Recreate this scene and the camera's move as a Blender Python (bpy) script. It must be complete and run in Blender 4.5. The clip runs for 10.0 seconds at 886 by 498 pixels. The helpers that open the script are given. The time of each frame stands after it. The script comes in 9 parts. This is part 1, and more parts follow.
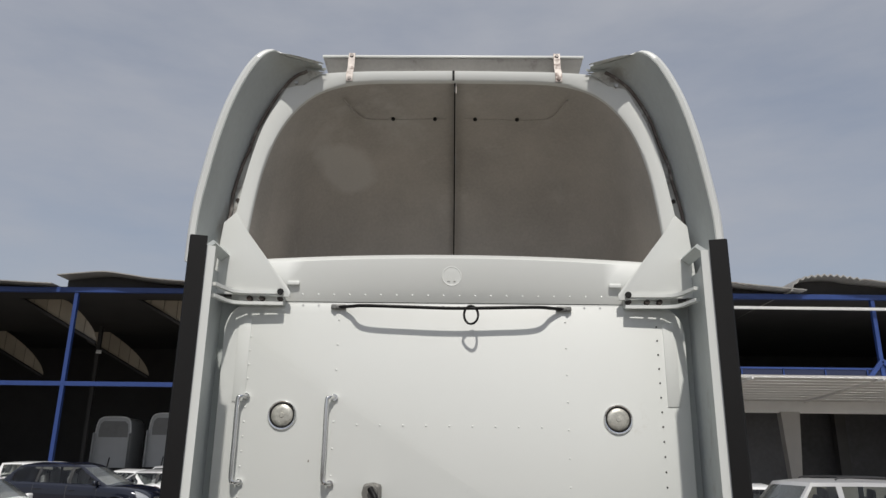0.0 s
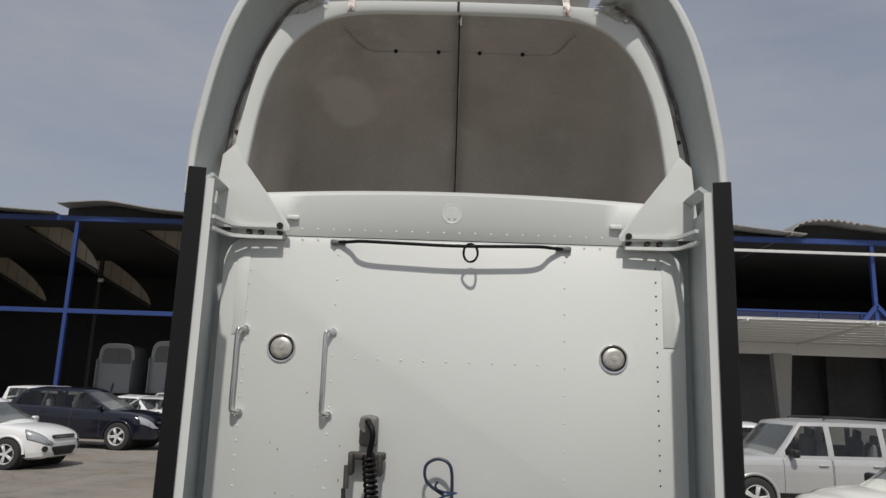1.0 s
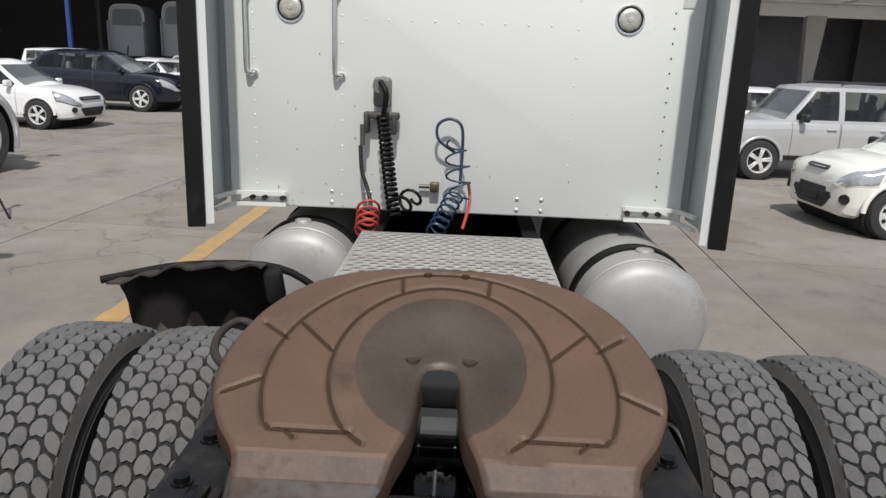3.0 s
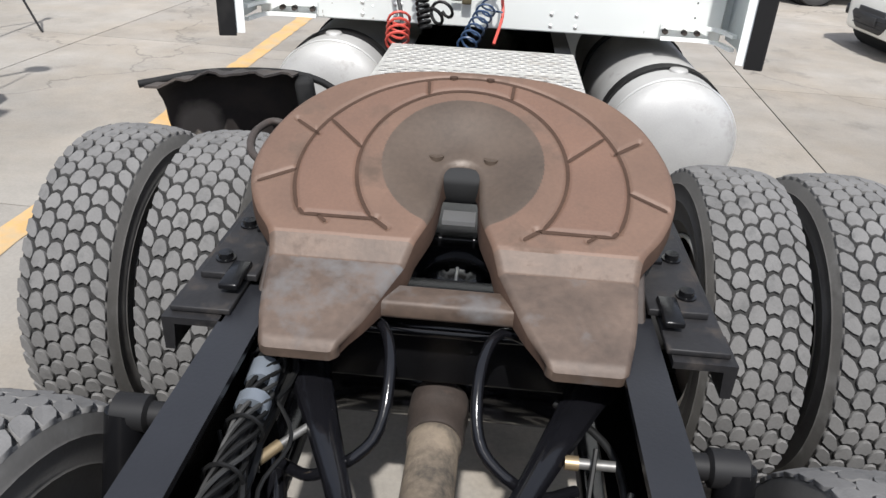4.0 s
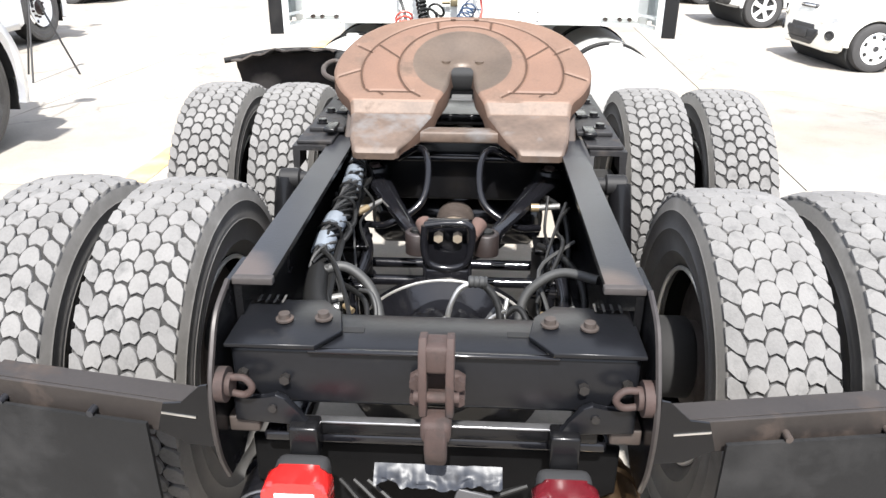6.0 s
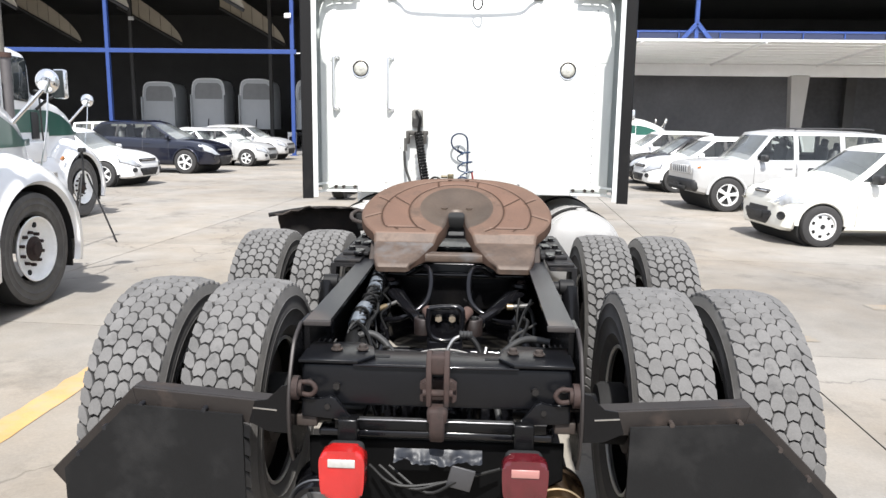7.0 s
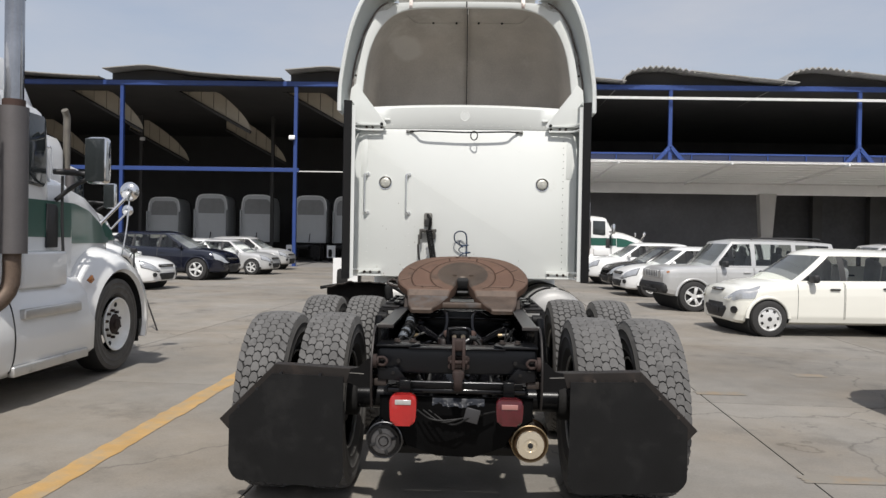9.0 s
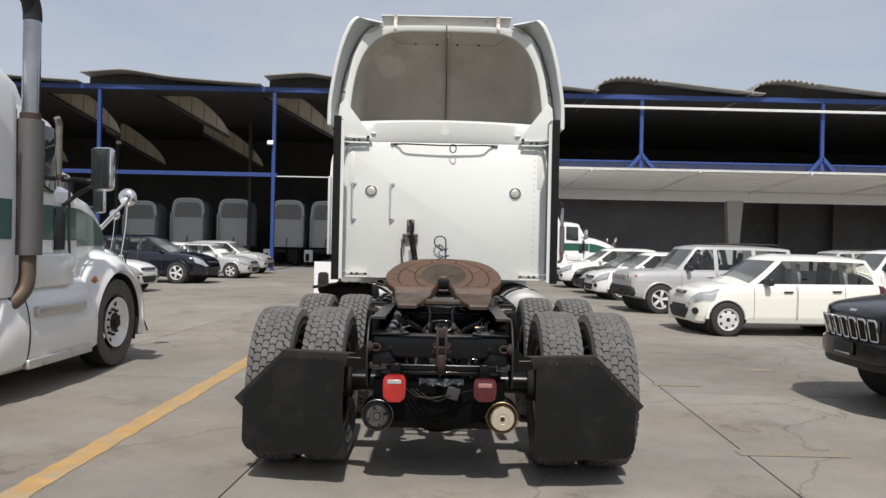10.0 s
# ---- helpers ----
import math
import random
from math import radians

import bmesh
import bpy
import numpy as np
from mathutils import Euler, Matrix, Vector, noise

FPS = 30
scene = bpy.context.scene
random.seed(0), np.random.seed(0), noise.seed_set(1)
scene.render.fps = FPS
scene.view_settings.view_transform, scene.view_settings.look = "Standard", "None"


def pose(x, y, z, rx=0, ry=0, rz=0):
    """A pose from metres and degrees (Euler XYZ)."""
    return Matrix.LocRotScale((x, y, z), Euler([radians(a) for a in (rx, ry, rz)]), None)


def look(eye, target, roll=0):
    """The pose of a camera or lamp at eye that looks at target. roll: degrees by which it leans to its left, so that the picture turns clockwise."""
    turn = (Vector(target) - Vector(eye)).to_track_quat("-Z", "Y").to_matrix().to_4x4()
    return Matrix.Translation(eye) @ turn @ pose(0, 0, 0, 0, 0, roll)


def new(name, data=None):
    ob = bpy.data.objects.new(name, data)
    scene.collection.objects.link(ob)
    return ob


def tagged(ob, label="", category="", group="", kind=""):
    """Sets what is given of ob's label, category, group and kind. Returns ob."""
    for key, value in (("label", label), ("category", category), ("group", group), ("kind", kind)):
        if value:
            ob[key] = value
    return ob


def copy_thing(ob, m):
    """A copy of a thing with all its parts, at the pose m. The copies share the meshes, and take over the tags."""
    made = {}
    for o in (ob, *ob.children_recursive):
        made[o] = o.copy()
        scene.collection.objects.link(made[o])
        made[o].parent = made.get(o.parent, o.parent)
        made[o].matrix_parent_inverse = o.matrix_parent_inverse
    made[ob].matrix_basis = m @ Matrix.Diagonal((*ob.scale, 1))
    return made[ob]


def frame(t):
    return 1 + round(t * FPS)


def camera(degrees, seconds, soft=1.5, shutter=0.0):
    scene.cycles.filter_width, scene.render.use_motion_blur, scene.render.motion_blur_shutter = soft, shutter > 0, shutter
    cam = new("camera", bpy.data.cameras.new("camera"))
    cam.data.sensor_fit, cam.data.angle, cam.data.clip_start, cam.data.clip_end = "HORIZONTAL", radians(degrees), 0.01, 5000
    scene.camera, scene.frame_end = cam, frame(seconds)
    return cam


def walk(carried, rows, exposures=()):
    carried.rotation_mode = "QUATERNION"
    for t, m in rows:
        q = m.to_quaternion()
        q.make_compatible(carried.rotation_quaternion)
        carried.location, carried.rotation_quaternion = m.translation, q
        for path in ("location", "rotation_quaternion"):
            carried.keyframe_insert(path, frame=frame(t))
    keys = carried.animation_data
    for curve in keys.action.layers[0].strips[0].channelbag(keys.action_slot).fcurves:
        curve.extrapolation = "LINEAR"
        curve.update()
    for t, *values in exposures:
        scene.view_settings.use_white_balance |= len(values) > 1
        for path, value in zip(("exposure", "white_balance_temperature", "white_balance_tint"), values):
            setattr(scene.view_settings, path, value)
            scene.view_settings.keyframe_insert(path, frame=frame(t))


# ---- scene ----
# The lens and the way of the camera: it tilts down behind the sleeper, then backs away over the chassis.
cam = camera(63.0, 10.0, soft=1.45)
PATH = [
    (0, (0.010, -0.050, 1.868), (-0.026, 1.868, 2.433), 0.8),
    (0.5, (0.012, -0.044, 1.876), (-0.023, 1.901, 2.340), 1.5),
    (1, (0.011, -0.034, 1.878), (-0.023, 1.927, 2.272), 2.0),
    (1.5, (0.010, -0.024, 1.877), (-0.020, 1.968, 2.056), 1.8),
    (2, (0.018, -0.016, 1.875), (-0.004, 1.983, 1.801), 1.3),
    (2.2, (0.020, -0.026, 1.868), (0.000, 1.966, 1.696), 1.6),
    (3.3, (0.059, -0.112, 1.868), (-0.007, 1.792, 1.257), 2.6),
    (3.5, (0.069, -0.122, 1.862), (-0.012, 1.757, 1.183), 2.9),
    (4, (0.071, -0.192, 1.830), (-0.038, 1.568, 0.885), 3.0),
    (4.5, (0.007, -0.376, 1.755), (-0.024, 1.338, 0.725), 3.0),
    (5, (-0.024, -0.630, 1.730), (-0.043, 1.038, 0.628), 2.7),
    (5.2, (0.007, -0.761, 1.705), (-0.035, 0.955, 0.679), 1.7),
    (6.3, (0.082, -1.628, 1.696), (-0.013, 0.258, 1.037), 0.4),
    (6.5, (0.086, -1.811, 1.690), (0.006, 0.126, 1.198), 1.1),
    (7, (0.115, -2.234, 1.641), (0.022, -0.264, 1.307), 0.8),
    (7.5, (0.083, -2.679, 1.593), (-0.043, -0.690, 1.429), 0.5),
    (8, (0.087, -3.119, 1.547), (-0.016, -1.122, 1.569), 1.0),
    (8.5, (0.112, -3.491, 1.509), (-0.009, -1.494, 1.491), 1.7),
    (9, (0.051, -3.867, 1.474), (-0.020, -1.869, 1.456), 1.0),
    (9.5, (0.024, -4.195, 1.461), (-0.002, -2.196, 1.471), 1.3),
    (10, (0.014, -4.505, 1.463), (0.010, -2.505, 1.460), 1.2),
]
EXPOSURES = [(0, 0.25, 6500, 10), (1.0, 0.05, 6500, 10), (2.0, -0.22, 6450, 10), (3.3, 0.85, 6250, 10), (3.5, 1.02, 6200, 10), (4.0, 1.45, 6200, 10), (4.5, 2.10, 6250, 10), (5.0, 2.66, 6300, 10), (5.2, 2.73, 6300, 10),
             (6.3, 2.40, 6300, 10), (6.5, 2.25, 6300, 10), (7.0, 1.74, 6300, 10), (7.5, 1.22, 6370, 10), (8.0, 0.88, 6450, 10), (8.5, 0.76, 6470, 10), (9.0, 0.66, 6450, 10), (10.0, 0.67, 6480, 10)]
walk(cam, [(t, look(eye, target, roll)) for t, eye, target, roll in PATH], EXPOSURES)

# ---- world and sun: high, hazy sun behind the camera ----
SUN_DIR = Vector((0.03, -0.57, 0.82)).normalized()
world = bpy.data.worlds.new("sky")
scene.world = world
world.use_nodes = True
wn, wl = world.node_tree.nodes, world.node_tree.links
wn.clear()
w_out, w_bg, w_sky = wn.new("ShaderNodeOutputWorld"), wn.new("ShaderNodeBackground"), wn.new("ShaderNodeTexSky")
w_sky.sky_type, w_sky.sun_disc = "NISHITA", False
w_sky.sun_elevation = math.asin(SUN_DIR.z)
w_sky.sun_rotation = math.atan2(SUN_DIR.x, SUN_DIR.y)
w_sky.air_density, w_sky.dust_density, w_sky.ozone_density = 1.0, 2.5, 1.0
w_coord, w_map = wn.new("ShaderNodeTexCoord"), wn.new("ShaderNodeMapping")
w_map.inputs["Scale"].default_value = (1.0, 1.0, 3.2)
w_noise, w_ramp, w_mix = wn.new("ShaderNodeTexNoise"), wn.new("ShaderNodeValToRGB"), wn.new("ShaderNodeMix")
w_noise.inputs["Scale"].default_value, w_noise.inputs["Detail"].default_value, w_noise.inputs["Roughness"].default_value = 2.1, 6.0, 0.58
w_ramp.color_ramp.elements[0].position, w_ramp.color_ramp.elements[1].position = 0.30, 0.72
w_ramp.color_ramp.elements[0].color, w_ramp.color_ramp.elements[1].color = (0.52, 0.52, 0.52, 1), (0.98, 0.98, 0.98, 1)
w_mix.data_type = "RGBA"
w_mix.inputs["B"].default_value = (4.05, 4.2, 4.62, 1)
wl.new(w_coord.outputs["Generated"], w_map.inputs["Vector"])
wl.new(w_map.outputs["Vector"], w_noise.inputs["Vector"])
wl.new(w_noise.outputs["Fac"], w_ramp.inputs["Fac"])
wl.new(w_ramp.outputs["Color"], w_mix.inputs["Factor"])
wl.new(w_sky.outputs["Color"], w_mix.inputs["A"])
wl.new(w_mix.outputs["Result"], w_bg.inputs["Color"])
w_bg.inputs["Strength"].default_value = 0.085
wl.new(w_bg.outputs["Background"], w_out.inputs["Surface"])
sun = new("sun", bpy.data.lights.new("sun", "SUN"))
sun.data.energy, sun.data.angle, sun.data.color = 2.6, radians(1.2), (1.0, 0.96, 0.9)
sun.matrix_world = look((0, 0, 30), Vector((0, 0, 30)) - SUN_DIR)

# ---- materials ----
MATS = {}


def material(name, base, rough=0.5, metal=0.0, var=0.12, scale=6.0, fine=60.0, bump=0.1, stain=None, stain_amount=0.0, stain_scale=3.0,
             coat=0.0, emission=None, transmission=0.0, alpha=1.0, per_object=0.0, stretch=(1, 1, 1), island=0.0, spec=0.5):
    """A procedural surface: base colour varied at two scales, an optional stain or dust layer, grain in the relief."""
    if name in MATS:
        return MATS[name]
    m = bpy.data.materials.new(name)
    m.use_nodes = True
    n, l = m.node_tree.nodes, m.node_tree.links
    bsdf = n["Principled BSDF"]
    coord, mapping = n.new("ShaderNodeTexCoord"), n.new("ShaderNodeMapping")
    mapping.inputs["Scale"].default_value = stretch
    l.new(coord.outputs["Object"], mapping.inputs["Vector"])
    big, small = n.new("ShaderNodeTexNoise"), n.new("ShaderNodeTexNoise")
    big.inputs["Scale"].default_value, big.inputs["Detail"].default_value = scale, 5
    small.inputs["Scale"].default_value, small.inputs["Detail"].default_value = fine, 3
    for tex in (big, small):
        l.new(mapping.outputs["Vector"], tex.inputs["Vector"])
    both = n.new("ShaderNodeMath")
    both.operation = "MULTIPLY_ADD"
    both.inputs[1].default_value = 0.45
    l.new(small.outputs["Fac"], both.inputs[0])
    l.new(big.outputs["Fac"], both.inputs[2])
    last = both.outputs[0]
    if per_object or island:
        info = n.new("ShaderNodeObjectInfo") if per_object else n.new("ShaderNodeNewGeometry")
        add = n.new("ShaderNodeMath")
        add.operation = "MULTIPLY_ADD"
        add.inputs[1].default_value = per_object or island
        l.new(info.outputs["Random" if per_object else "Random Per Island"], add.inputs[0])
        l.new(last, add.inputs[2])
        last = add.outputs[0]
    ramp = n.new("ShaderNodeMapRange")
    ramp.inputs["From Min"].default_value, ramp.inputs["From Max"].default_value = 0.35, 1.1 + (per_object or island)
    ramp.inputs["To Min"].default_value, ramp.inputs["To Max"].default_value = 1 - var, 1 + var
    l.new(last, ramp.inputs["Value"])
    tint = n.new("ShaderNodeMix")
    tint.data_type, tint.blend_type = "RGBA", "MULTIPLY"
    tint.inputs["Factor"].default_value = 1.0
    tint.inputs["A"].default_value = (*base, 1)
    l.new(ramp.outputs["Result"], tint.inputs["B"])
    colour = tint.outputs["Result"]
    rough_from = None
    if stain:
        mask, thr = n.new("ShaderNodeTexNoise"), n.new("ShaderNodeMapRange")
        mask.inputs["Scale"].default_value, mask.inputs["Detail"].default_value, mask.inputs["Roughness"].default_value = stain_scale, 8, 0.65
        l.new(mapping.outputs["Vector"], mask.inputs["Vector"])
        thr.inputs["From Min"].default_value, thr.inputs["From Max"].default_value = 0.72 - 0.45 * stain_amount, 0.86 - 0.35 * stain_amount
        l.new(mask.outputs["Fac"], thr.inputs["Value"])
        dirty = n.new("ShaderNodeMix")
        dirty.data_type = "RGBA"
        dirty.inputs["B"].default_value = (*stain, 1)
        l.new(thr.outputs["Result"], dirty.inputs["Factor"])
        l.new(colour, dirty.inputs["A"])
        colour = dirty.outputs["Result"]
        rough_from = n.new("ShaderNodeMapRange")
        rough_from.inputs["To Min"].default_value, rough_from.inputs["To Max"].default_value = rough, min(1.0, rough + 0.35)
        l.new(thr.outputs["Result"], rough_from.inputs["Value"])
    l.new(colour, bsdf.inputs["Base Color"])
    bsdf.inputs["Roughness"].default_value = rough
    if rough_from:
        l.new(rough_from.outputs["Result"], bsdf.inputs["Roughness"])
    bsdf.inputs["Metallic"].default_value = metal
    bsdf.inputs["Specular IOR Level"].default_value = spec
    bsdf.inputs["Coat Weight"].default_value = coat
    bsdf.inputs["Coat Roughness"].default_value = 0.08
    bsdf.inputs["Transmission Weight"].default_value = transmission
    if emission:
        bsdf.inputs["Emission Color"].default_value = (*emission[:3], 1)
        bsdf.inputs["Emission Strength"].default_value = emission[3]
    if bump:
        relief = n.new("ShaderNodeBump")
        relief.inputs["Strength"].default_value, relief.inputs["Distance"].default_value = bump, 0.004
        l.new(both.outputs[0], relief.inputs["Height"])
        l.new(relief.outputs["Normal"], bsdf.inputs["Normal"])
    MATS[name] = m
    return m


WHITE = material("white_paint", (0.70, 0.715, 0.69), 0.38, var=0.04, scale=1.2, fine=300, bump=0.02, coat=0.25, stain=(0.55, 0.53, 0.47), stain_amount=0.10, stain_scale=2.5)
WHITE_PLAIN = material("white_car_paint", (0.80, 0.80, 0.79), 0.25, var=0.03, scale=1.0, bump=0.0, coat=0.6)
IVORY = material("ivory_car_paint", (0.80, 0.79, 0.72), 0.25, var=0.03, scale=1.0, bump=0.0, coat=0.6)
GREY_INNER = material("dusty_grey_fibreglass", (0.43, 0.405, 0.37), 0.85, var=0.22, scale=2.6, fine=60, bump=0.15, stain=(0.54, 0.53, 0.50), stain_amount=0.26, stain_scale=2.0)
EXT_INNER = material("pale_grey_fibreglass", (0.47, 0.50, 0.49), 0.6, var=0.12, scale=4, fine=60, bump=0.08, stain=(0.28, 0.25, 0.215), stain_amount=0.30, stain_scale=5, stretch=(1, 1, 0.45))
RUBBER = material("black_rubber", (0.0065, 0.0062, 0.0064), 0.6, spec=0.25, var=0.25, scale=4, fine=50, bump=0.12, stain=(0.018, 0.017, 0.016), stain_amount=0.25, stain_scale=6)
FLAP = material("mud_flap_rubber", (0.0058, 0.0058, 0.0060), 0.7, spec=0.25, var=0.35, scale=5, fine=120, bump=0.2, stain=(0.0165, 0.0160, 0.0158), stain_amount=0.42, stain_scale=5)
SIDEWALL = material("tyre_sidewall", (0.082, 0.078, 0.073), 0.7, var=0.3, scale=7, fine=90, bump=0.12, stain=(0.142, 0.138, 0.132), stain_amount=0.42, stain_scale=5)
TREAD = material("dusty_tread", (0.110, 0.107, 0.104), 0.9, var=0.36, scale=9, fine=160, bump=0.45, stain=(0.066, 0.065, 0.064), stain_amount=0.36, stain_scale=16, island=0.28)
GROOVE = material("tyre_groove", (0.012, 0.0115, 0.011), 0.9, var=0.2, bump=0.0)
CAR_TYRE = material("car_tyre", (0.030, 0.029, 0.029), 0.8, var=0.25, scale=9, bump=0.1)
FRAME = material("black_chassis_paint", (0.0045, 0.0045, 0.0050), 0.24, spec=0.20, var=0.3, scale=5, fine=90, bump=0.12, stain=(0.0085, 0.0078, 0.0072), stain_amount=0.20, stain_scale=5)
GLOSS_BLACK = material("glossy_black_crossmember_paint", (0.0055, 0.0058, 0.007), 0.28, spec=0.24, var=0.3, scale=5, fine=90, bump=0.12, stain=(0.018, 0.017, 0.016), stain_amount=0.20, stain_scale=6)
SLOT_BLACK = material("open_slot", (0.0015, 0.0015, 0.0015), 0.9, var=0.1, bump=0.0)
RAIL_TOP = material("worn_black_rail_paint", (0.013, 0.0135, 0.016), 0.36, spec=0.32, var=0.3, scale=5, fine=140, bump=0.14, stain=(0.036, 0.029, 0.026), stain_amount=0.18, stain_scale=5)
OILY = material("oily_black_paint", (0.0045, 0.0045, 0.0055), 0.13, spec=0.36, var=0.3, scale=8, fine=45, bump=0.22, coat=0.0)
HOSE = material("black_hose", (0.007, 0.007, 0.007), 0.5, spec=0.2, var=0.3, scale=14, bump=0.1, stain=(0.022, 0.021, 0.020), stain_amount=0.3, stain_scale=14)
HOSE_GREY = material("dusty_hose", (0.019, 0.019, 0.0185), 0.6, var=0.25, scale=14, bump=0.1)
RUST = material("rusty_iron", (0.056, 0.031, 0.024), 0.85, var=0.35, scale=14, fine=120, bump=0.5, stain=(0.028, 0.02, 0.017), stain_amount=0.4, stain_scale=12)
DISH = material("dusty_wheel_dish", (0.036, 0.027, 0.022), 0.7, var=0.35, scale=9, fine=90, bump=0.2, stain=(0.020, 0.016, 0.014), stain_amount=0.4, stain_scale=7)
HOOK_RUST = material("dark_hook_rust", (0.024, 0.0125, 0.010), 0.8, var=0.4, scale=16, fine=120, bump=0.5, stain=(0.014, 0.011, 0.010), stain_amount=0.4, stain_scale=12)
BLACK_BOLT = material("painted_bolt", (0.011, 0.010, 0.0095), 0.5, spec=0.3, var=0.3, scale=20, bump=0.2)
FIFTH = material("worn_rusty_plate", (0.103, 0.060, 0.040), 0.60, var=0.26, scale=7, fine=110, bump=0.2, stain=(0.068, 0.046, 0.033), stain_amount=0.36, stain_scale=6, metal=0.12)
FIFTH_PAD = material("red_brown_pad", (0.098, 0.053, 0.034), 0.66, var=0.30, scale=4.5, fine=150, bump=0.18, stain=(0.072, 0.046, 0.033), stain_amount=0.34, stain_scale=5)
FIFTH_DISH = material("greasy_brown_steel", (0.060, 0.043, 0.031), 0.5, var=0.4, scale=7, fine=90, bump=0.2, stain=(0.092, 0.072, 0.053), stain_amount=0.22, stain_scale=5, metal=0.2)
FIFTH_GROOVE = material("greased_groove", (0.046, 0.028, 0.020), 0.9, spec=0.15, var=0.3, scale=9, fine=90, bump=0.2)
RAMP = material("scuffed_ramp_steel", (0.072, 0.050, 0.037), 0.6, var=0.55, scale=8, fine=60, bump=0.4, stain=(0.105, 0.100, 0.098), stain_amount=0.40, stain_scale=7, metal=0.15)
RAMP_EDGE = material("worn_ramp_bend", (0.083, 0.055, 0.039), 0.6, var=0.45, scale=9, fine=80, bump=0.35, stain=(0.052, 0.041, 0.035), stain_amount=0.35, stain_scale=9, metal=0.1)
DARK_IRON = material("worn_dark_iron", (0.030, 0.022, 0.018), 0.7, var=0.4, scale=16, fine=120, bump=0.4, stain=(0.06, 0.038, 0.028), stain_amount=0.3, stain_scale=12)
TANK = material("dull_tank_aluminium", (0.36, 0.355, 0.345), 0.55, 0.35, var=0.16, scale=5, fine=180, bump=0.08, stain=(0.24, 0.23, 0.215), stain_amount=0.3, stain_scale=4)
STEEL = material("bare_steel", (0.45, 0.44, 0.42), 0.35, 0.9, var=0.2, scale=12, bump=0.1)
CHROME = material("chrome", (0.78, 0.78, 0.78), 0.12, 1.0, var=0.05, bump=0.0)
ALU = material("brushed_aluminium", (0.60, 0.59, 0.57), 0.40, 0.75, var=0.10, scale=5, fine=180, bump=0.08, stain=(0.42, 0.41, 0.39), stain_amount=0.3, stain_scale=4)
DECK = material("aluminium_tread_deck", (0.44, 0.43, 0.405), 0.5, 0.55, var=0.18, scale=8, fine=140, bump=0.15, stain=(0.28, 0.25, 0.22), stain_amount=0.3, stain_scale=7)
# near-black for shaded openings and gaps, and for small black parts
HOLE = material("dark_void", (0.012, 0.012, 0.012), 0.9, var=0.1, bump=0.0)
RED_LENS = material("red_lens", (0.33, 0.012, 0.011), 0.16, var=0.12, scale=30, fine=200, bump=0.05, coat=0.5, spec=0.6)
DARK_RED = material("dark_red_lens", (0.066, 0.006, 0.009), 0.2, var=0.12, scale=30, bump=0.05, coat=0.5)
CLEAR_LENS = material("clear_lens", (0.46, 0.46, 0.44), 0.22, 0.3, var=0.15, scale=60, bump=0.1, coat=0.5)
BRASS = material("brass", (0.27, 0.205, 0.12), 0.4, 0.7, var=0.2, scale=20, bump=0.1)
GOLD_FILM = material("gold_coated_cap", (0.74, 0.67, 0.54), 0.25, 0.8, var=0.05, bump=0.0)
GLASS_DARK = material("tinted_glass", (0.030, 0.035, 0.036), 0.03, var=0.3, scale=2, bump=0.0, spec=0.7, stain=(0.055, 0.06, 0.06), stain_amount=0.3, stain_scale=2)
RED_COIL = material("red_air_hose", (0.40, 0.055, 0.04), 0.4, var=0.1, bump=0.0)
BLUE_COIL = material("blue_air_hose", (0.020, 0.042, 0.090), 0.4, var=0.2, scale=20, bump=0.0)
TAPE = material("white_tape", (0.115, 0.130, 0.150), 0.4, var=0.15, scale=20, bump=0.15)
PROP = material("muddy_driveshaft", (0.135, 0.108, 0.080), 0.85, var=0.4, scale=16, fine=90, bump=0.5, stain=(0.040, 0.034, 0.028), stain_amount=0.62, stain_scale=11)
FADED = material("faded_yellow_trace", (0.240, 0.185, 0.125), 0.85, var=0.15, scale=6, bump=0.1, stain=(0.210, 0.192, 0.164), stain_amount=0.85, stain_scale=5)
YELLOW = material("worn_yellow_paint", (0.42, 0.262, 0.10), 0.8, var=0.22, scale=5, fine=120, bump=0.1, stain=(0.33, 0.262, 0.17), stain_amount=0.62, stain_scale=4)
BLUE_STEEL = material("blue_steel_paint", (0.024, 0.055, 0.20), 0.45, var=0.12, scale=2, bump=0.03)
# near-black base that carries the shade inside the shed
SHED_SHADED = material("shed_sheet", (0.045, 0.043, 0.041), 0.8, var=0.2, scale=0.8, bump=0.05)
SHED_ROOF = material("shed_roof_sheet", (0.34, 0.33, 0.31), 0.6, 0.2, var=0.2, scale=0.7, bump=0.05, stain=(0.2, 0.17, 0.14), stain_amount=0.3, stain_scale=0.8)
SKYLIGHT = material("yellowed_skylight_sheet", (0.42, 0.365, 0.28), 0.7, var=0.25, scale=0.6, bump=0.05, per_object=0.2)
PALE_STEEL = material("pale_grey_steel", (0.62, 0.62, 0.60), 0.55, var=0.1, scale=2, bump=0.03)
PLASTER = material("grey_plaster", (0.42, 0.41, 0.39), 0.85, var=0.12, scale=0.8, bump=0.1)
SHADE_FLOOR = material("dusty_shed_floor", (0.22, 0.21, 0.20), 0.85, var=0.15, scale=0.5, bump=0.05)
NAVY = material("navy_car_paint", (0.006, 0.008, 0.020), 0.2, 0.3, var=0.05, bump=0.0, coat=0.9)
SILVER = material("silver_car_paint", (0.52, 0.52, 0.515), 0.30, 0.25, var=0.04, bump=0.0, coat=0.6)
BLACK_CAR = material("black_car_paint", (0.008, 0.008, 0.009), 0.2, var=0.05, bump=0.0, coat=0.25)
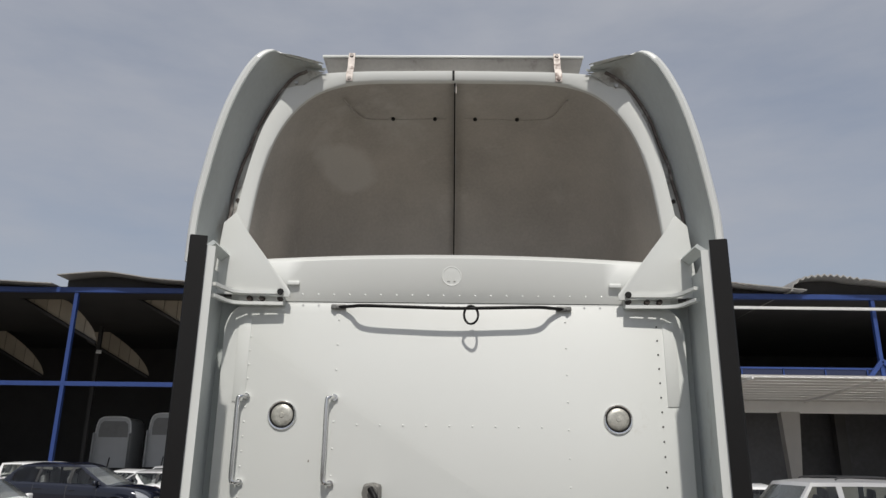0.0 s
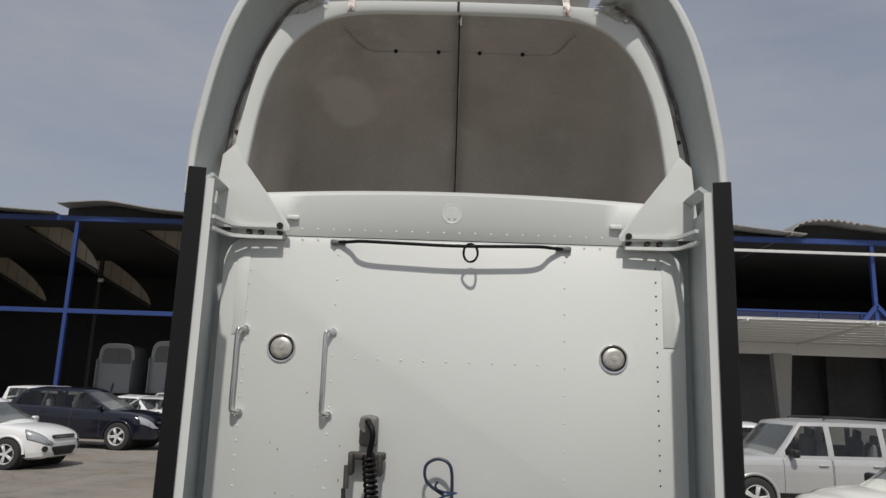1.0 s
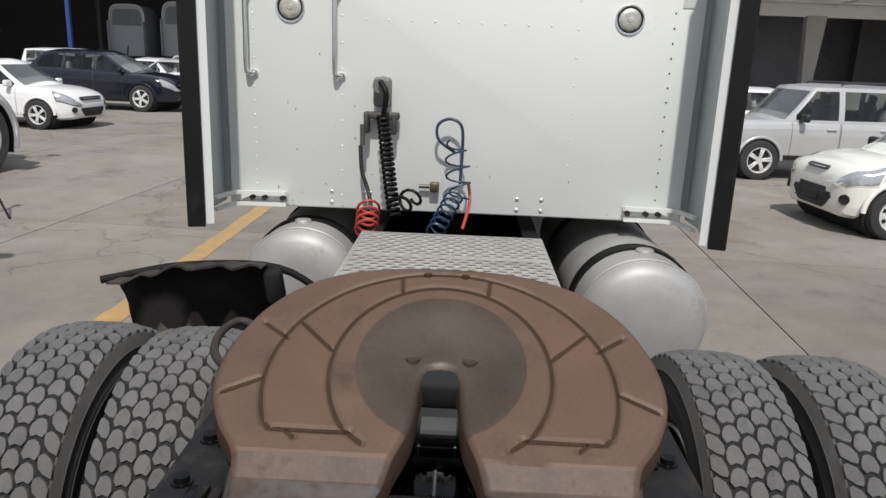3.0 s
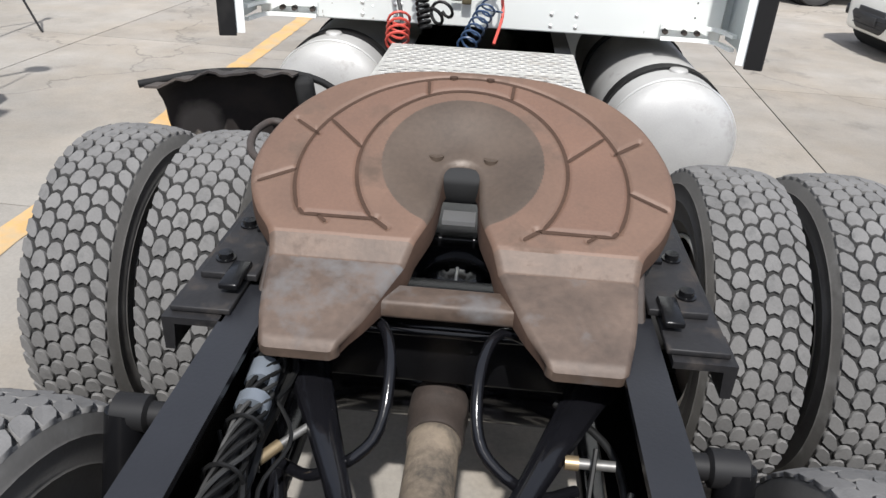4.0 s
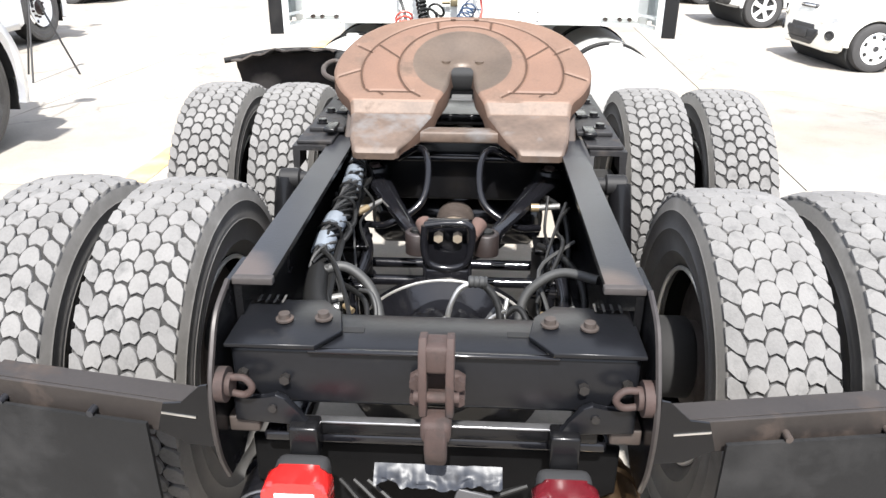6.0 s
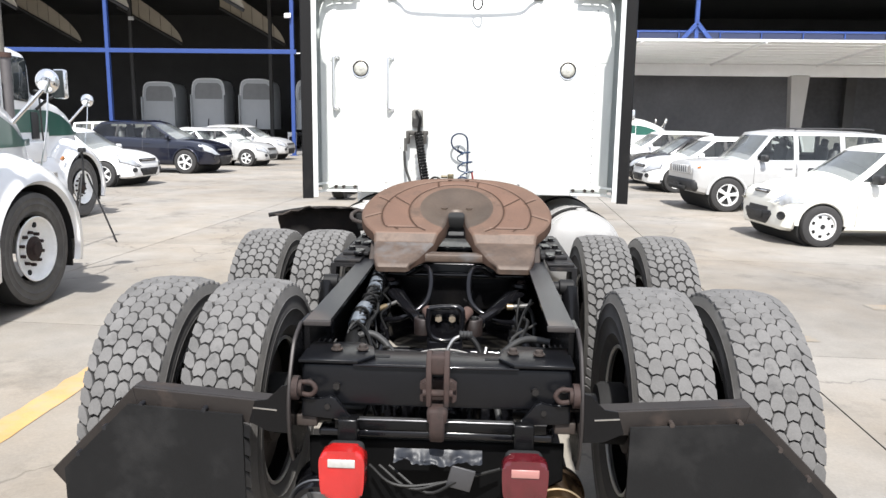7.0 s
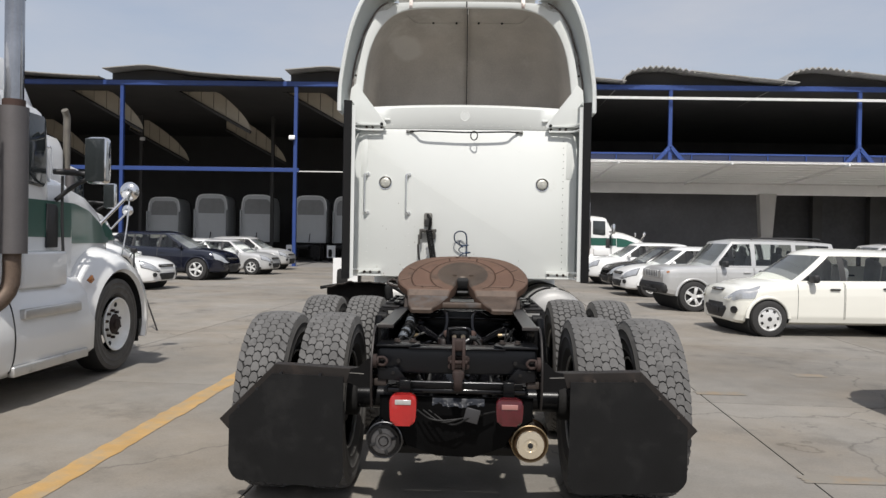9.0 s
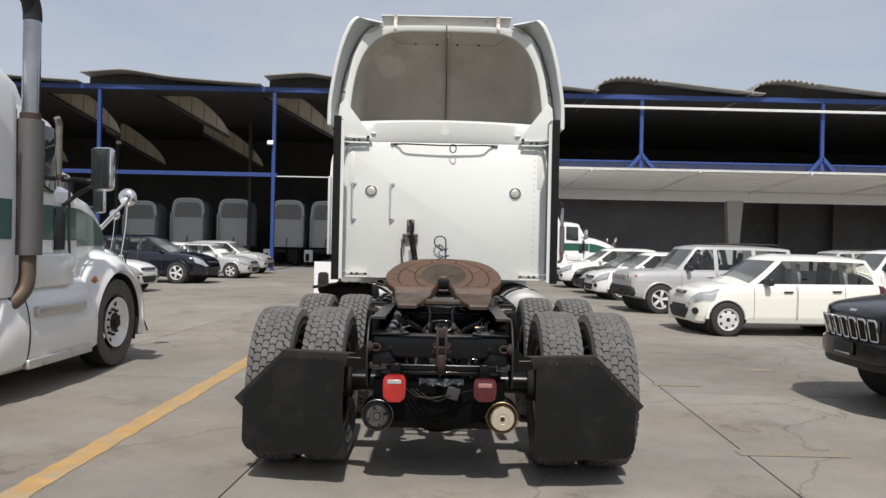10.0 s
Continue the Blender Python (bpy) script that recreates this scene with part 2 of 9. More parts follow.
RED_CAR = material("red_car_paint", (0.35, 0.02, 0.02), 0.25, var=0.05, bump=0.0, coat=0.6)
TRIM = material("black_plastic", (0.020, 0.020, 0.021), 0.55, var=0.15, scale=8, bump=0.05)
RIM = material("alloy_rim", (0.70, 0.70, 0.69), 0.35, 0.25, var=0.08, scale=9, bump=0.03)
WHEEL_WHITE = material("white_steel_wheel", (0.84, 0.84, 0.82), 0.5, 0.0, var=0.12, scale=7, bump=0.05, stain=(0.45, 0.42, 0.38), stain_amount=0.12, stain_scale=6)
GREEN = material("green_stripe_paint", (0.012, 0.085, 0.060), 0.3, var=0.06, bump=0.0, coat=0.5)
AMBER = material("amber_lens", (0.36, 0.13, 0.03), 0.25, var=0.05, bump=0.0, coat=0.4)
HEADLAMP = material("headlamp_lens", (0.50, 0.51, 0.52), 0.1, 0.5, var=0.2, scale=25, bump=0.1, coat=0.8)


def rubbed_spot(m, centre, size, colour):
    """A paler rubbed blotch with a ragged edge on a material, round a point of the place."""
    n, l = m.node_tree.nodes, m.node_tree.links
    bsdf = n["Principled BSDF"]
    was = bsdf.inputs["Base Color"].links[0].from_socket
    geo, shift, noise, add, length, mask, mix = (n.new("ShaderNode" + k) for k in ("NewGeometry", "Mapping", "TexNoise", "VectorMath", "VectorMath", "MapRange", "Mix"))
    shift.vector_type = "POINT"
    shift.inputs["Scale"].default_value = [1 / v for v in size]
    shift.inputs["Location"].default_value = [-c / v for c, v in zip(centre, size)]
    l.new(geo.outputs["Position"], shift.inputs["Vector"])
    noise.inputs["Scale"].default_value, noise.inputs["Detail"].default_value = 6.0, 6
    l.new(geo.outputs["Position"], noise.inputs["Vector"])
    add.operation, length.operation = "MULTIPLY_ADD", "LENGTH"
    add.inputs[1].default_value = (1.0, 1.0, 1.0)
    l.new(noise.outputs["Color"], add.inputs[0])
    l.new(shift.outputs["Vector"], add.inputs[2])
    l.new(add.outputs["Vector"], length.inputs[0])
    for key, v in zip(("From Min", "From Max", "To Min", "To Max"), (0.95, 1.35, 0.55, 0.0)):
        mask.inputs[key].default_value = v
    l.new(length.outputs["Value"], mask.inputs["Value"])
    mix.data_type = "RGBA"
    mix.inputs["B"].default_value = (*colour, 1)
    l.new(mask.outputs["Result"], mix.inputs["Factor"])
    l.new(was, mix.inputs["A"])
    l.new(mix.outputs["Result"], bsdf.inputs["Base Color"])


rubbed_spot(GREY_INNER, (-0.60, 4.28, 3.66), (0.145, 0.30, 0.09), (0.62, 0.61, 0.58))
for x_ in (-0.385, 0.385):
    rubbed_spot(RAIL_TOP, (x_, 0.0, 1.0), (0.07, 0.13, 0.2), (0.075, 0.055, 0.044))


def concrete_material():
    m = bpy.data.materials.new("weathered_concrete")
    m.use_nodes = True
    n, l = m.node_tree.nodes, m.node_tree.links
    bsdf, geo, info = n["Principled BSDF"], n.new("ShaderNodeNewGeometry"), n.new("ShaderNodeObjectInfo")

    def tex(scale, detail, rough=0.6):
        t = n.new("ShaderNodeTexNoise")
        t.inputs["Scale"].default_value, t.inputs["Detail"].default_value, t.inputs["Roughness"].default_value = scale, detail, rough
        l.new(geo.outputs["Position"], t.inputs["Vector"])
        return t.outputs["Fac"]

    def mapped(src, a, b, lo, hi):
        r = n.new("ShaderNodeMapRange")
        for key, v in zip(("From Min", "From Max", "To Min", "To Max"), (a, b, lo, hi)):
            r.inputs[key].default_value = v
        l.new(src, r.inputs["Value"])
        return r.outputs["Result"]

    def mult(a, b):
        r = n.new("ShaderNodeMath")
        r.operation = "MULTIPLY"
        l.new(a, r.inputs[0])
        l.new(b, r.inputs[1])
        return r.outputs[0]

    shade = mapped(tex(0.30, 6), 0.3, 0.7, 0.70, 1.20)
    shade = mult(shade, mapped(tex(2.2, 7, 0.7), 0.3, 0.7, 0.86, 1.10))
    shade = mult(shade, mapped(tex(55, 3), 0.3, 0.7, 0.92, 1.06))
    shade = mult(shade, mapped(info.outputs["Random"], 0, 1, 0.90, 1.08))
    shade = mult(shade, mapped(tex(0.8, 9, 0.72), 0.56, 0.70, 1.0, 0.62))
    shade = mult(shade, mapped(tex(1.7, 10, 0.75), 0.62, 0.72, 1.0, 0.60))
    cracks = n.new("ShaderNodeTexVoronoi")
    cracks.feature = "DISTANCE_TO_EDGE"
    cracks.inputs["Scale"].default_value = 0.22
    warp = n.new("ShaderNodeTexNoise")
    warp.inputs["Scale"].default_value, warp.inputs["Detail"].default_value = 1.6, 6
    l.new(geo.outputs["Position"], warp.inputs["Vector"])
    addv = n.new("ShaderNodeVectorMath")
    addv.operation = "MULTIPLY_ADD"
    addv.inputs[1].default_value = (0.9, 0.9, 0.9)
    l.new(warp.outputs["Color"], addv.inputs[0])
    l.new(geo.outputs["Position"], addv.inputs[2])
    l.new(addv.outputs["Vector"], cracks.inputs["Vector"])
    shade = mult(shade, mapped(cracks.outputs["Distance"], 0.0, 0.004, 0.62, 1.0))
    mix = n.new("ShaderNodeMix")
    mix.data_type, mix.blend_type = "RGBA", "MULTIPLY"
    mix.inputs["Factor"].default_value = 1.0
    tone = n.new("ShaderNodeMix")
    tone.data_type = "RGBA"
    tone.inputs["A"].default_value, tone.inputs["B"].default_value = (0.243, 0.226, 0.201, 1), (0.236, 0.204, 0.164, 1)
    l.new(mapped(tex(0.45, 7, 0.65), 0.42, 0.66, 0.0, 1.0), tone.inputs["Factor"])
    l.new(tone.outputs["Result"], mix.inputs["A"])
    l.new(shade, mix.inputs["B"])
    l.new(mix.outputs["Result"], bsdf.inputs["Base Color"])
    bsdf.inputs["Roughness"].default_value = 0.88
    bump = n.new("ShaderNodeBump")
    bump.inputs["Strength"].default_value, bump.inputs["Distance"].default_value = 0.25, 0.006
    l.new(tex(70, 4), bump.inputs["Height"])
    l.new(bump.outputs["Normal"], bsdf.inputs["Normal"])
    return m


CONCRETE = concrete_material()
JOINT = material("joint_dirt", (0.075, 0.07, 0.06), 0.95, var=0.3, scale=3, bump=0.2)

# ---- mesh helpers ----


def finish(bm, name, mat, smooth=True, angle=47):
    me = bpy.data.meshes.new(name)
    bmesh.ops.recalc_face_normals(bm, faces=bm.faces)
    bm.to_mesh(me)
    bm.free()
    for one in (mat if isinstance(mat, (list, tuple)) else [mat]):
        me.materials.append(one)
    if smooth:
        me.polygons.foreach_set("use_smooth", [True] * len(me.polygons))
        me.set_sharp_from_angle(angle=radians(angle))
    return me


def part(name, bm, mat, parent=None, label="", smooth=True, angle=47, m=None):
    """One mesh object from a bmesh, under a thing or a part."""
    ob = new(name, finish(bm, name, mat, smooth, angle))
    if m is not None:
        ob.matrix_basis = m
    if parent:
        ob.parent = parent
    return tagged(ob, label)


def again(ob, m, parent=None):
    """Another object on the same mesh, under the same parent."""
    o = bpy.data.objects.new(ob.name, ob.data)
    scene.collection.objects.link(o)
    o.parent = parent or ob.parent
    o.matrix_basis = m
    return o


def thing(name, label, category, group="", m=None, kind=""):
    ob = new(name)
    if m is not None:
        ob.matrix_basis = m
    return tagged(ob, label, category, group, kind)


def B():
    return bmesh.new()


def box(bm, c, s, bevel=0.0, rot=None, seg=2):
    r = bmesh.ops.create_cube(bm, size=1.0)
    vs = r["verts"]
    m = Matrix.Translation(c) @ (rot or Matrix.Identity(4)) @ Matrix.Diagonal((*s, 1))
    bmesh.ops.transform(bm, matrix=m, verts=vs)
    if bevel:
        es = list({e for v in vs for e in v.link_edges})
        bmesh.ops.bevel(bm, geom=es, offset=bevel, segments=seg, profile=0.5, affect="EDGES")
    return bm


def span(bm, a, b, bevel=0.0):
    """A box between two corners."""
    return box(bm, [(p + q) / 2 for p, q in zip(a, b)], [abs(q - p) for p, q in zip(a, b)], bevel)


def rod(bm, a, b, r, r2=None, seg=14):
    a, b = Vector(a), Vector(b)
    d = b - a
    m = Matrix.Translation((a + b) / 2) @ d.to_track_quat("Z", "Y").to_matrix().to_4x4()
    bmesh.ops.create_cone(bm, cap_ends=True, segments=seg, radius1=r, radius2=r if r2 is None else r2, depth=d.length, matrix=m)
    return bm


def smooth_path(pts, n=6):
    """A Catmull-Rom curve through the points."""
    pts = [Vector(p) for p in pts]
    ext = [2 * pts[0] - pts[1], *pts, 2 * pts[-1] - pts[-2]]
    out = []
    for i in range(1, len(ext) - 2):
        a, b, c, d = ext[i - 1:i + 3]
        for k in range(n):
            t = k / n
            out.append(0.5 * (2 * b + (c - a) * t + (2 * a - 5 * b + 4 * c - d) * t * t + (3 * b - a - 3 * c + d) * t ** 3))
    out.append(pts[-1])
    return out


def tube(bm, pts, r, seg=8, n=6, closed=False):
    path = smooth_path(pts, n) if n > 1 else [Vector(p) for p in pts]
    rings, up = [], Vector((0.13, 0.31, 0.94)).normalized()
    for i, p in enumerate(path):
        d = (path[min(i + 1, len(path) - 1)] - path[max(i - 1, 0)]).normalized()
        side = d.cross(up)
        if side.length < 1e-3:
            side = d.cross(Vector((1, 0, 0)))
        side.normalize()
        up = side.cross(d).normalized()
        rings.append([bm.verts.new(p + r * (math.cos(a) * side + math.sin(a) * up)) for a in (2 * math.pi * k / seg for k in range(seg))])
    for a, b in zip(rings, rings[1:]):
        for k in range(seg):
            bm.faces.new((a[k], a[(k + 1) % seg], b[(k + 1) % seg], b[k]))
    if closed:
        for k in range(seg):
            bm.faces.new((rings[-1][k], rings[-1][(k + 1) % seg], rings[0][(k + 1) % seg], rings[0][k]))
    else:
        bm.faces.new(rings[0][::-1])
        bm.faces.new(rings[-1])
    return bm


def lathe(bm, profile, seg=32, axis="X", centre=(0, 0, 0), caps=True):
    """Turns (radius, along) pairs round an axis."""
    c, rings = Vector(centre), []
    for rad, along in profile:
        ring = []
        for k in range(seg):
            a = 2 * math.pi * k / seg
            u, v = rad * math.cos(a), rad * math.sin(a)
            p = {"X": (along, u, v), "Y": (u, along, v), "Z": (u, v, along)}[axis]
            ring.append(bm.verts.new(c + Vector(p)))
        rings.append(ring)
    for a, b in zip(rings, rings[1:]):
        for k in range(seg):
            bm.faces.new((a[k], a[(k + 1) % seg], b[(k + 1) % seg], b[k]))
    if caps and profile[0][0] > 1e-4:
        bm.faces.new(rings[0])
    if caps and profile[-1][0] > 1e-4:
        bm.faces.new(rings[-1])
    bmesh.ops.remove_doubles(bm, verts=[v for r in (rings[0], rings[-1]) for v in r], dist=1e-5)
    return bm


def sheet(bm, rows, cap=False):
    """A surface through rows of points."""
    vs = [[bm.verts.new(p) for p in row] for row in rows]
    for a, b in zip(vs, vs[1:]):
        for k in range(len(a) - 1):
            bm.faces.new((a[k], a[k + 1], b[k + 1], b[k]))
    if cap:
        bm.faces.new(vs[0])
        bm.faces.new(vs[-1][::-1])
    return vs


def thick(bm, d):
    """Gives a sheet thickness d against its normals."""
    bmesh.ops.recalc_face_normals(bm, faces=bm.faces)
    bmesh.ops.solidify(bm, geom=bm.faces[:], thickness=d)
    return bm


def prism(bm, outline, axis, lo, hi, bevel=0.0):
    """A flat outline pushed from lo to hi along an axis."""
    def at(p, h):
        return {"X": (h, p[0], p[1]), "Y": (p[0], h, p[1]), "Z": (p[0], p[1], h)}[axis]
    a = [bm.verts.new(at(p, lo)) for p in outline]
    b = [bm.verts.new(at(p, hi)) for p in outline]
    faces = [bm.faces.new(a), bm.faces.new(b[::-1])]
    for k in range(len(a)):
        faces.append(bm.faces.new((a[k], b[k], b[(k + 1) % len(a)], a[(k + 1) % len(a)])))
    if bevel:
        es = list({e for f in faces[:2] for e in f.edges})
        bmesh.ops.bevel(bm, geom=es, offset=bevel, segments=2, profile=0.5, affect="EDGES")
    return bm


def interp(table, x):
    """Smoothly interpolated rows of numbers keyed by their first."""
    if x <= table[0][0]:
        return table[0][1:]
    for a, b in zip(table, table[1:]):
        if x <= b[0]:
            t = (x - a[0]) / (b[0] - a[0])
            return [p + (q - p) * t for p, q in zip(a[1:], b[1:])]
    return table[-1][1:]

# ---- ground ----
gb = B()
bmesh.ops.create_grid(gb, x_segments=1, y_segments=1, size=900)
ground = tagged(part("ground", gb, JOINT, smooth=False, m=Matrix.Translation((0, 0, -0.014))), "grey weathered concrete yard with dirty joints", "ground", kind="structure")
SLAB_X, SLAB_Y = 3.44, 4.0


def line_mark(name, x0, x1, y0, y1, seed, paint=None, label="faded yellow painted bay line on concrete"):
    """A worn paint line: a thin strip with ragged sides."""
    rnd, bm = random.Random(seed), B()
    n = max(8, int((y1 - y0) / 0.12))
    rows = []
    for i in range(n + 1):
        y = y0 + (y1 - y0) * i / n
        rows.append([(x0 + rnd.uniform(-0.012, 0.012), y, 0.004), (x1 + rnd.uniform(-0.012, 0.012), y, 0.004)])
    sheet(bm, rows)
    return tagged(part(name, bm, paint or YELLOW, smooth=False), label, "road marking", kind="structure")


line_mark("bay_line", -2.50, -2.31, -9.0, 10.5, 3)
for k_, (xa, xb, ya, yb) in enumerate(((2.2, 3.0, 0.74, 0.90), (2.36, 2.85, 3.42, 3.58), (3.85, 4.2, 4.55, 4.75)  )):
    line_mark("bay_line", xa, xb, ya, yb, 40 + k_, FADED, "almost worn away yellow bay line")

# ---- the shed behind ----
SHED_Y = 36.2


def beam(name, a, b, w, h, mat, label, category="beam"):
    bm = B()
    a, b = Vector(a), Vector(b)
    d = b - a
    rot = d.to_track_quat("X", "Z").to_matrix().to_4x4()
    box(bm, (a + b) / 2, (d.length, w, h), 0.01, rot)
    return tagged(part(name, bm, mat, smooth=False), label, category, kind="structure")


def column(x, y, top, w, mat, label, foot=0.0):
    bm = B()
    span(bm, (x - w / 2, y - w / 2, foot), (x + w / 2, y + w / 2, top))
    span(bm, (x - w, y - w, foot), (x + w, y + w, foot + 0.03))
    return tagged(part("column", bm, mat, smooth=False), label, "column", "shed columns", "structure")


def shed():
    y, top = SHED_Y, 10.05
    cols = [-39.3, -29.4, -19.55, -9.7, 10.95, 21.1, 31.2]
    for x in cols:
        column(x, y, top, 0.19, BLUE_STEEL, "tall blue painted steel shed column", 5.33 if x > 0 else 0.0)
    beam("top_beam", (-45, y - 0.02, 10.15), (46, y - 0.02, 10.15), 0.24, 0.26, BLUE_STEEL, "long blue painted steel eaves beam")
    beam("mid_beam", (-45, y, 5.37), (-9.5, y, 5.37), 0.18, 0.22, BLUE_STEEL, "blue painted steel cross beam of the shed")
    beam("thin_rail", (-9.5, y, 5.30), (1.0, y, 5.30), 0.05, 0.06, PALE_STEEL, "thin pale rail between columns")
    beam("light_tube", (1.0, y - 0.3, 9.55), (46, y - 0.3, 9.45), 0.10, 0.14, PALE_STEEL, "white conduit tube under the eaves beam", "conduit")
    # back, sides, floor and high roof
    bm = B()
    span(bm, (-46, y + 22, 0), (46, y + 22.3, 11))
    tagged(part("wall_back", bm, SHED_SHADED, smooth=False), "corrugated back wall of the shed, darkened for its shade", "wall", kind="structure")
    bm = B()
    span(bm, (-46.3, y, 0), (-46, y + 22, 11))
    tagged(part("wall_west", bm, SHED_SHADED, smooth=False), "sheet end wall of the shed, darkened for its shade", "wall", kind="structure")
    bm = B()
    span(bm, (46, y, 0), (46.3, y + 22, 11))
    tagged(part("wall_east", bm, SHED_SHADED, smooth=False), "sheet end wall of the shed, darkened for its shade", "wall", kind="structure")
    # vaulted roof bays, one over each span, with a lit gable strip of yellowed sheets
    west = [(0.0, 0.55), (1.2, 0.66), (2.4, 0.74), (3.6, 0.60), (5.0, 0.40), (7.5, 0.22), (10.0, 0.10)]
    east = [(0.0, 0.10), (0.3, 0.62), (0.9, 0.92), (1.7, 1.04), (2.6, 1.0), (3.4, 0.86), (6.0, 0.52), (9.4, 0.14)]
    for x0, prof in [(x, west) for x in (-40.8, -30.6, -20.4, -10.2)] + [(x, east) for x in (-1.0, 8.2, 16.8, 25.4, 34.0)]:
        bm, rows = B(), []
        pts = smooth_path([(x0 + a, 0, 10.28 + h * (1.0 if prof is west else 0.85)) for a, h in prof], 12)
        if prof is east:
            line, pts = pts, []
            for k in range(60):
                d = k * 0.16
                i = next((i for i in range(len(line) - 1) if line[i + 1].x - x0 >= d), len(line) - 2)
                f = (d - (line[i].x - x0)) / max(1e-6, line[i + 1].x - line[i].x)
                pts.append(line[i].lerp(line[i + 1], min(1.0, f)))
        for k, p in enumerate(pts):
            z = p.z + (0.06 if k % 2 else -0.06) * (1 if prof is east and p.x < x0 + 3.6 else 0.1)
            rows.append([(p.x, y - 0.7, z), (p.x, y + 6, z + 0.05), (p.x, y + 22, z + 0.1)])
        sheet(bm, rows)
        thick(bm, 0.05)
        tagged(part("roof_vault", bm, SHED_ROOF, smooth=False), "weathered grey curved sheet roof bay", "roof", "shed roof bays", "structure")
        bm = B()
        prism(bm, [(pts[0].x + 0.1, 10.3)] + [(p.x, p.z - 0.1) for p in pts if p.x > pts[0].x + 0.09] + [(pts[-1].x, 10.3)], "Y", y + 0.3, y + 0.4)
        tagged(part("gable_infill", bm, SHED_SHADED, smooth=False), "sheet infill under a roof bay, darkened for its shade", "wall", "shed gables", "structure")
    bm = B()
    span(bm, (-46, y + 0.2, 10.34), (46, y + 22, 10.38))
    tagged(part("ceiling", bm, SHED_SHADED, smooth=False), "underside of the shed roof, darkened for its shade", "ceiling", kind="structure")
    # hanging gable strips of translucent sheets on bowed trusses, running back into the shed
    for yy, drop, tips in ((y + 3.2, 0.0, (-39.4, -32.9, -26.3, -19.8, -13.2, -6.7)), (y + 14.0, 0.7, (-36.0, -28.6, -21.2, -13.8))):
        for tip in tips:
            strip = thing("gable_strip", "yellowed translucent sheet strip under a bowed truss", "roof light", "shed roof lights", kind="structure")
            length, n = 4.6, 6
            x0 = tip - length

            def low(u):
                return 10.45 - drop - 2.5 * u

            def high(u):
                return min(10.36, 7.98 - drop + 1.5 * (length * (1 - u)) ** 0.62)

            for k in range(n):
                u0, u1 = k / n, (k + 0.955) / n
                um = (u0 + u1) / 2
                bm = B()
                prism(bm, [(x0 + length * u0, low(u0)), (x0 + length * u1, low(u1)), (x0 + length * u1, max(high(u1), low(u1) + 0.03)), (x0 + length * (um + u1) / 2, max(high((um + u1) / 2), low(um) + 0.035)), (x0 + length * um, max(high(um), low(um) + 0.04)), (x0 + length * u0, max(high(u0), low(u0) + 0.05))], "Y", yy, yy + 0.03)
                part("panel", bm, SKYLIGHT, strip, smooth=False)
            bm = B()
            tube(bm, [(x0 + length * u, yy - 0.08, low(u) - 0.05) for u in (0, 0.25, 0.5, 0.75, 1.0)], 0.10, 6, 4)
            part("truss_chord", bm, SHED_SHADED, strip)
    for x in (-33, -23.5, -14.0, -4.5):
        column(x, y + 11, 10.2, 0.22, SHED_SHADED, "steel column inside the shed, darkened for its shade")
    bm = B()
    span(bm, (-46, y - 0.4, -0.01), (46, y + 22, 0.006))
    tagged(part("floor", bm, SHADE_FLOOR, smooth=False), "dusty concrete floor inside the shed", "floor", kind="structure")
    # eastern half: an upper gallery with a rail, above a carport
    bm = B()
    span(bm, (1.5, y + 0.1, 5.0), (46, y + 22, 5.35))
    tagged(part("gallery_floor", bm, PLASTER, smooth=False), "grey concrete gallery floor slab", "floor", kind="structure")
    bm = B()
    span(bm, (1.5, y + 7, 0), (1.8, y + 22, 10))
    tagged(part("wall_divider", bm, SHED_SHADED, smooth=False), "partition wall inside the shed, darkened for its shade", "wall", kind="structure")
    rail = thing("gallery_rail", "blue painted steel gallery railing with panels", "railing", kind="structure")
    for z, h in ((6.55, 0.09), (5.75, 0.07)):
        bm = B()
        span(bm, (1.5, y - 0.05, z - h / 2), (46, y + 0.02, z + h / 2))
        part("rail_bar", bm, BLUE_STEEL, rail, smooth=False)
    pb = B()
    span(pb, (-0.03, -0.05, 5.4), (0.03, 0.01, 6.55))
    post = part("post", pb, BLUE_STEEL, rail, smooth=False, m=Matrix.Translation((1.9, y, 0)))
    pnl = B()
    span(pnl, (0.06, -0.02, 5.78), (1.98, 0.0, 6.5))
    panel = part("panel", pnl, material("navy_panel", (0.015, 0.022, 0.06), 0.5, var=0.1, bump=0.0), rail, smooth=False, m=Matrix.Translation((1.9, y, 0)))
    for i in range(1, 21):
        again(post, Matrix.Translation((1.9 + 2.05 * i, y, 0)))
        again(panel, Matrix.Translation((1.9 + 2.05 * i, y, 0)))
    for x in (10.95, 21.1, 31.2):
        for s in (-1, 1):
            beam("brace", (x + s * 1.25, y - 0.12, 5.5), (x, y - 0.12, 6.95), 0.14, 0.20, BLUE_STEEL, "blue diagonal steel brace at a column", "brace")
    # carport: slatted white roof sloping down to a fascia on pale columns
    y0, y1, z0, z1 = y - 6.6, y - 0.3, 5.34, 4.95
    roof = thing("carport", "white slatted carport roof on pale steel frames", "carport", kind="structure")
    sb = B()
    span(sb, (0, -0.305, -0.02), (44.5, 0.305, 0.02))
    slat = None
    n = 9
    slat_white = material("white_slat_paint", (0.80, 0.80, 0.79), 0.5, var=0.06, scale=2, bump=0.02)
    for i in range(n):
        u = (i + 0.5) / n
        m = Matrix.Translation((1.3, y0 + (y1 - y0) * u, z0 + (z1 - z0) * u)) @ pose(0, 0, 0, -3.5)
        if slat is None:
            slat = part("slat", sb, slat_white, roof, smooth=False, m=m)
        else:
            again(slat, m)
    bm = B()
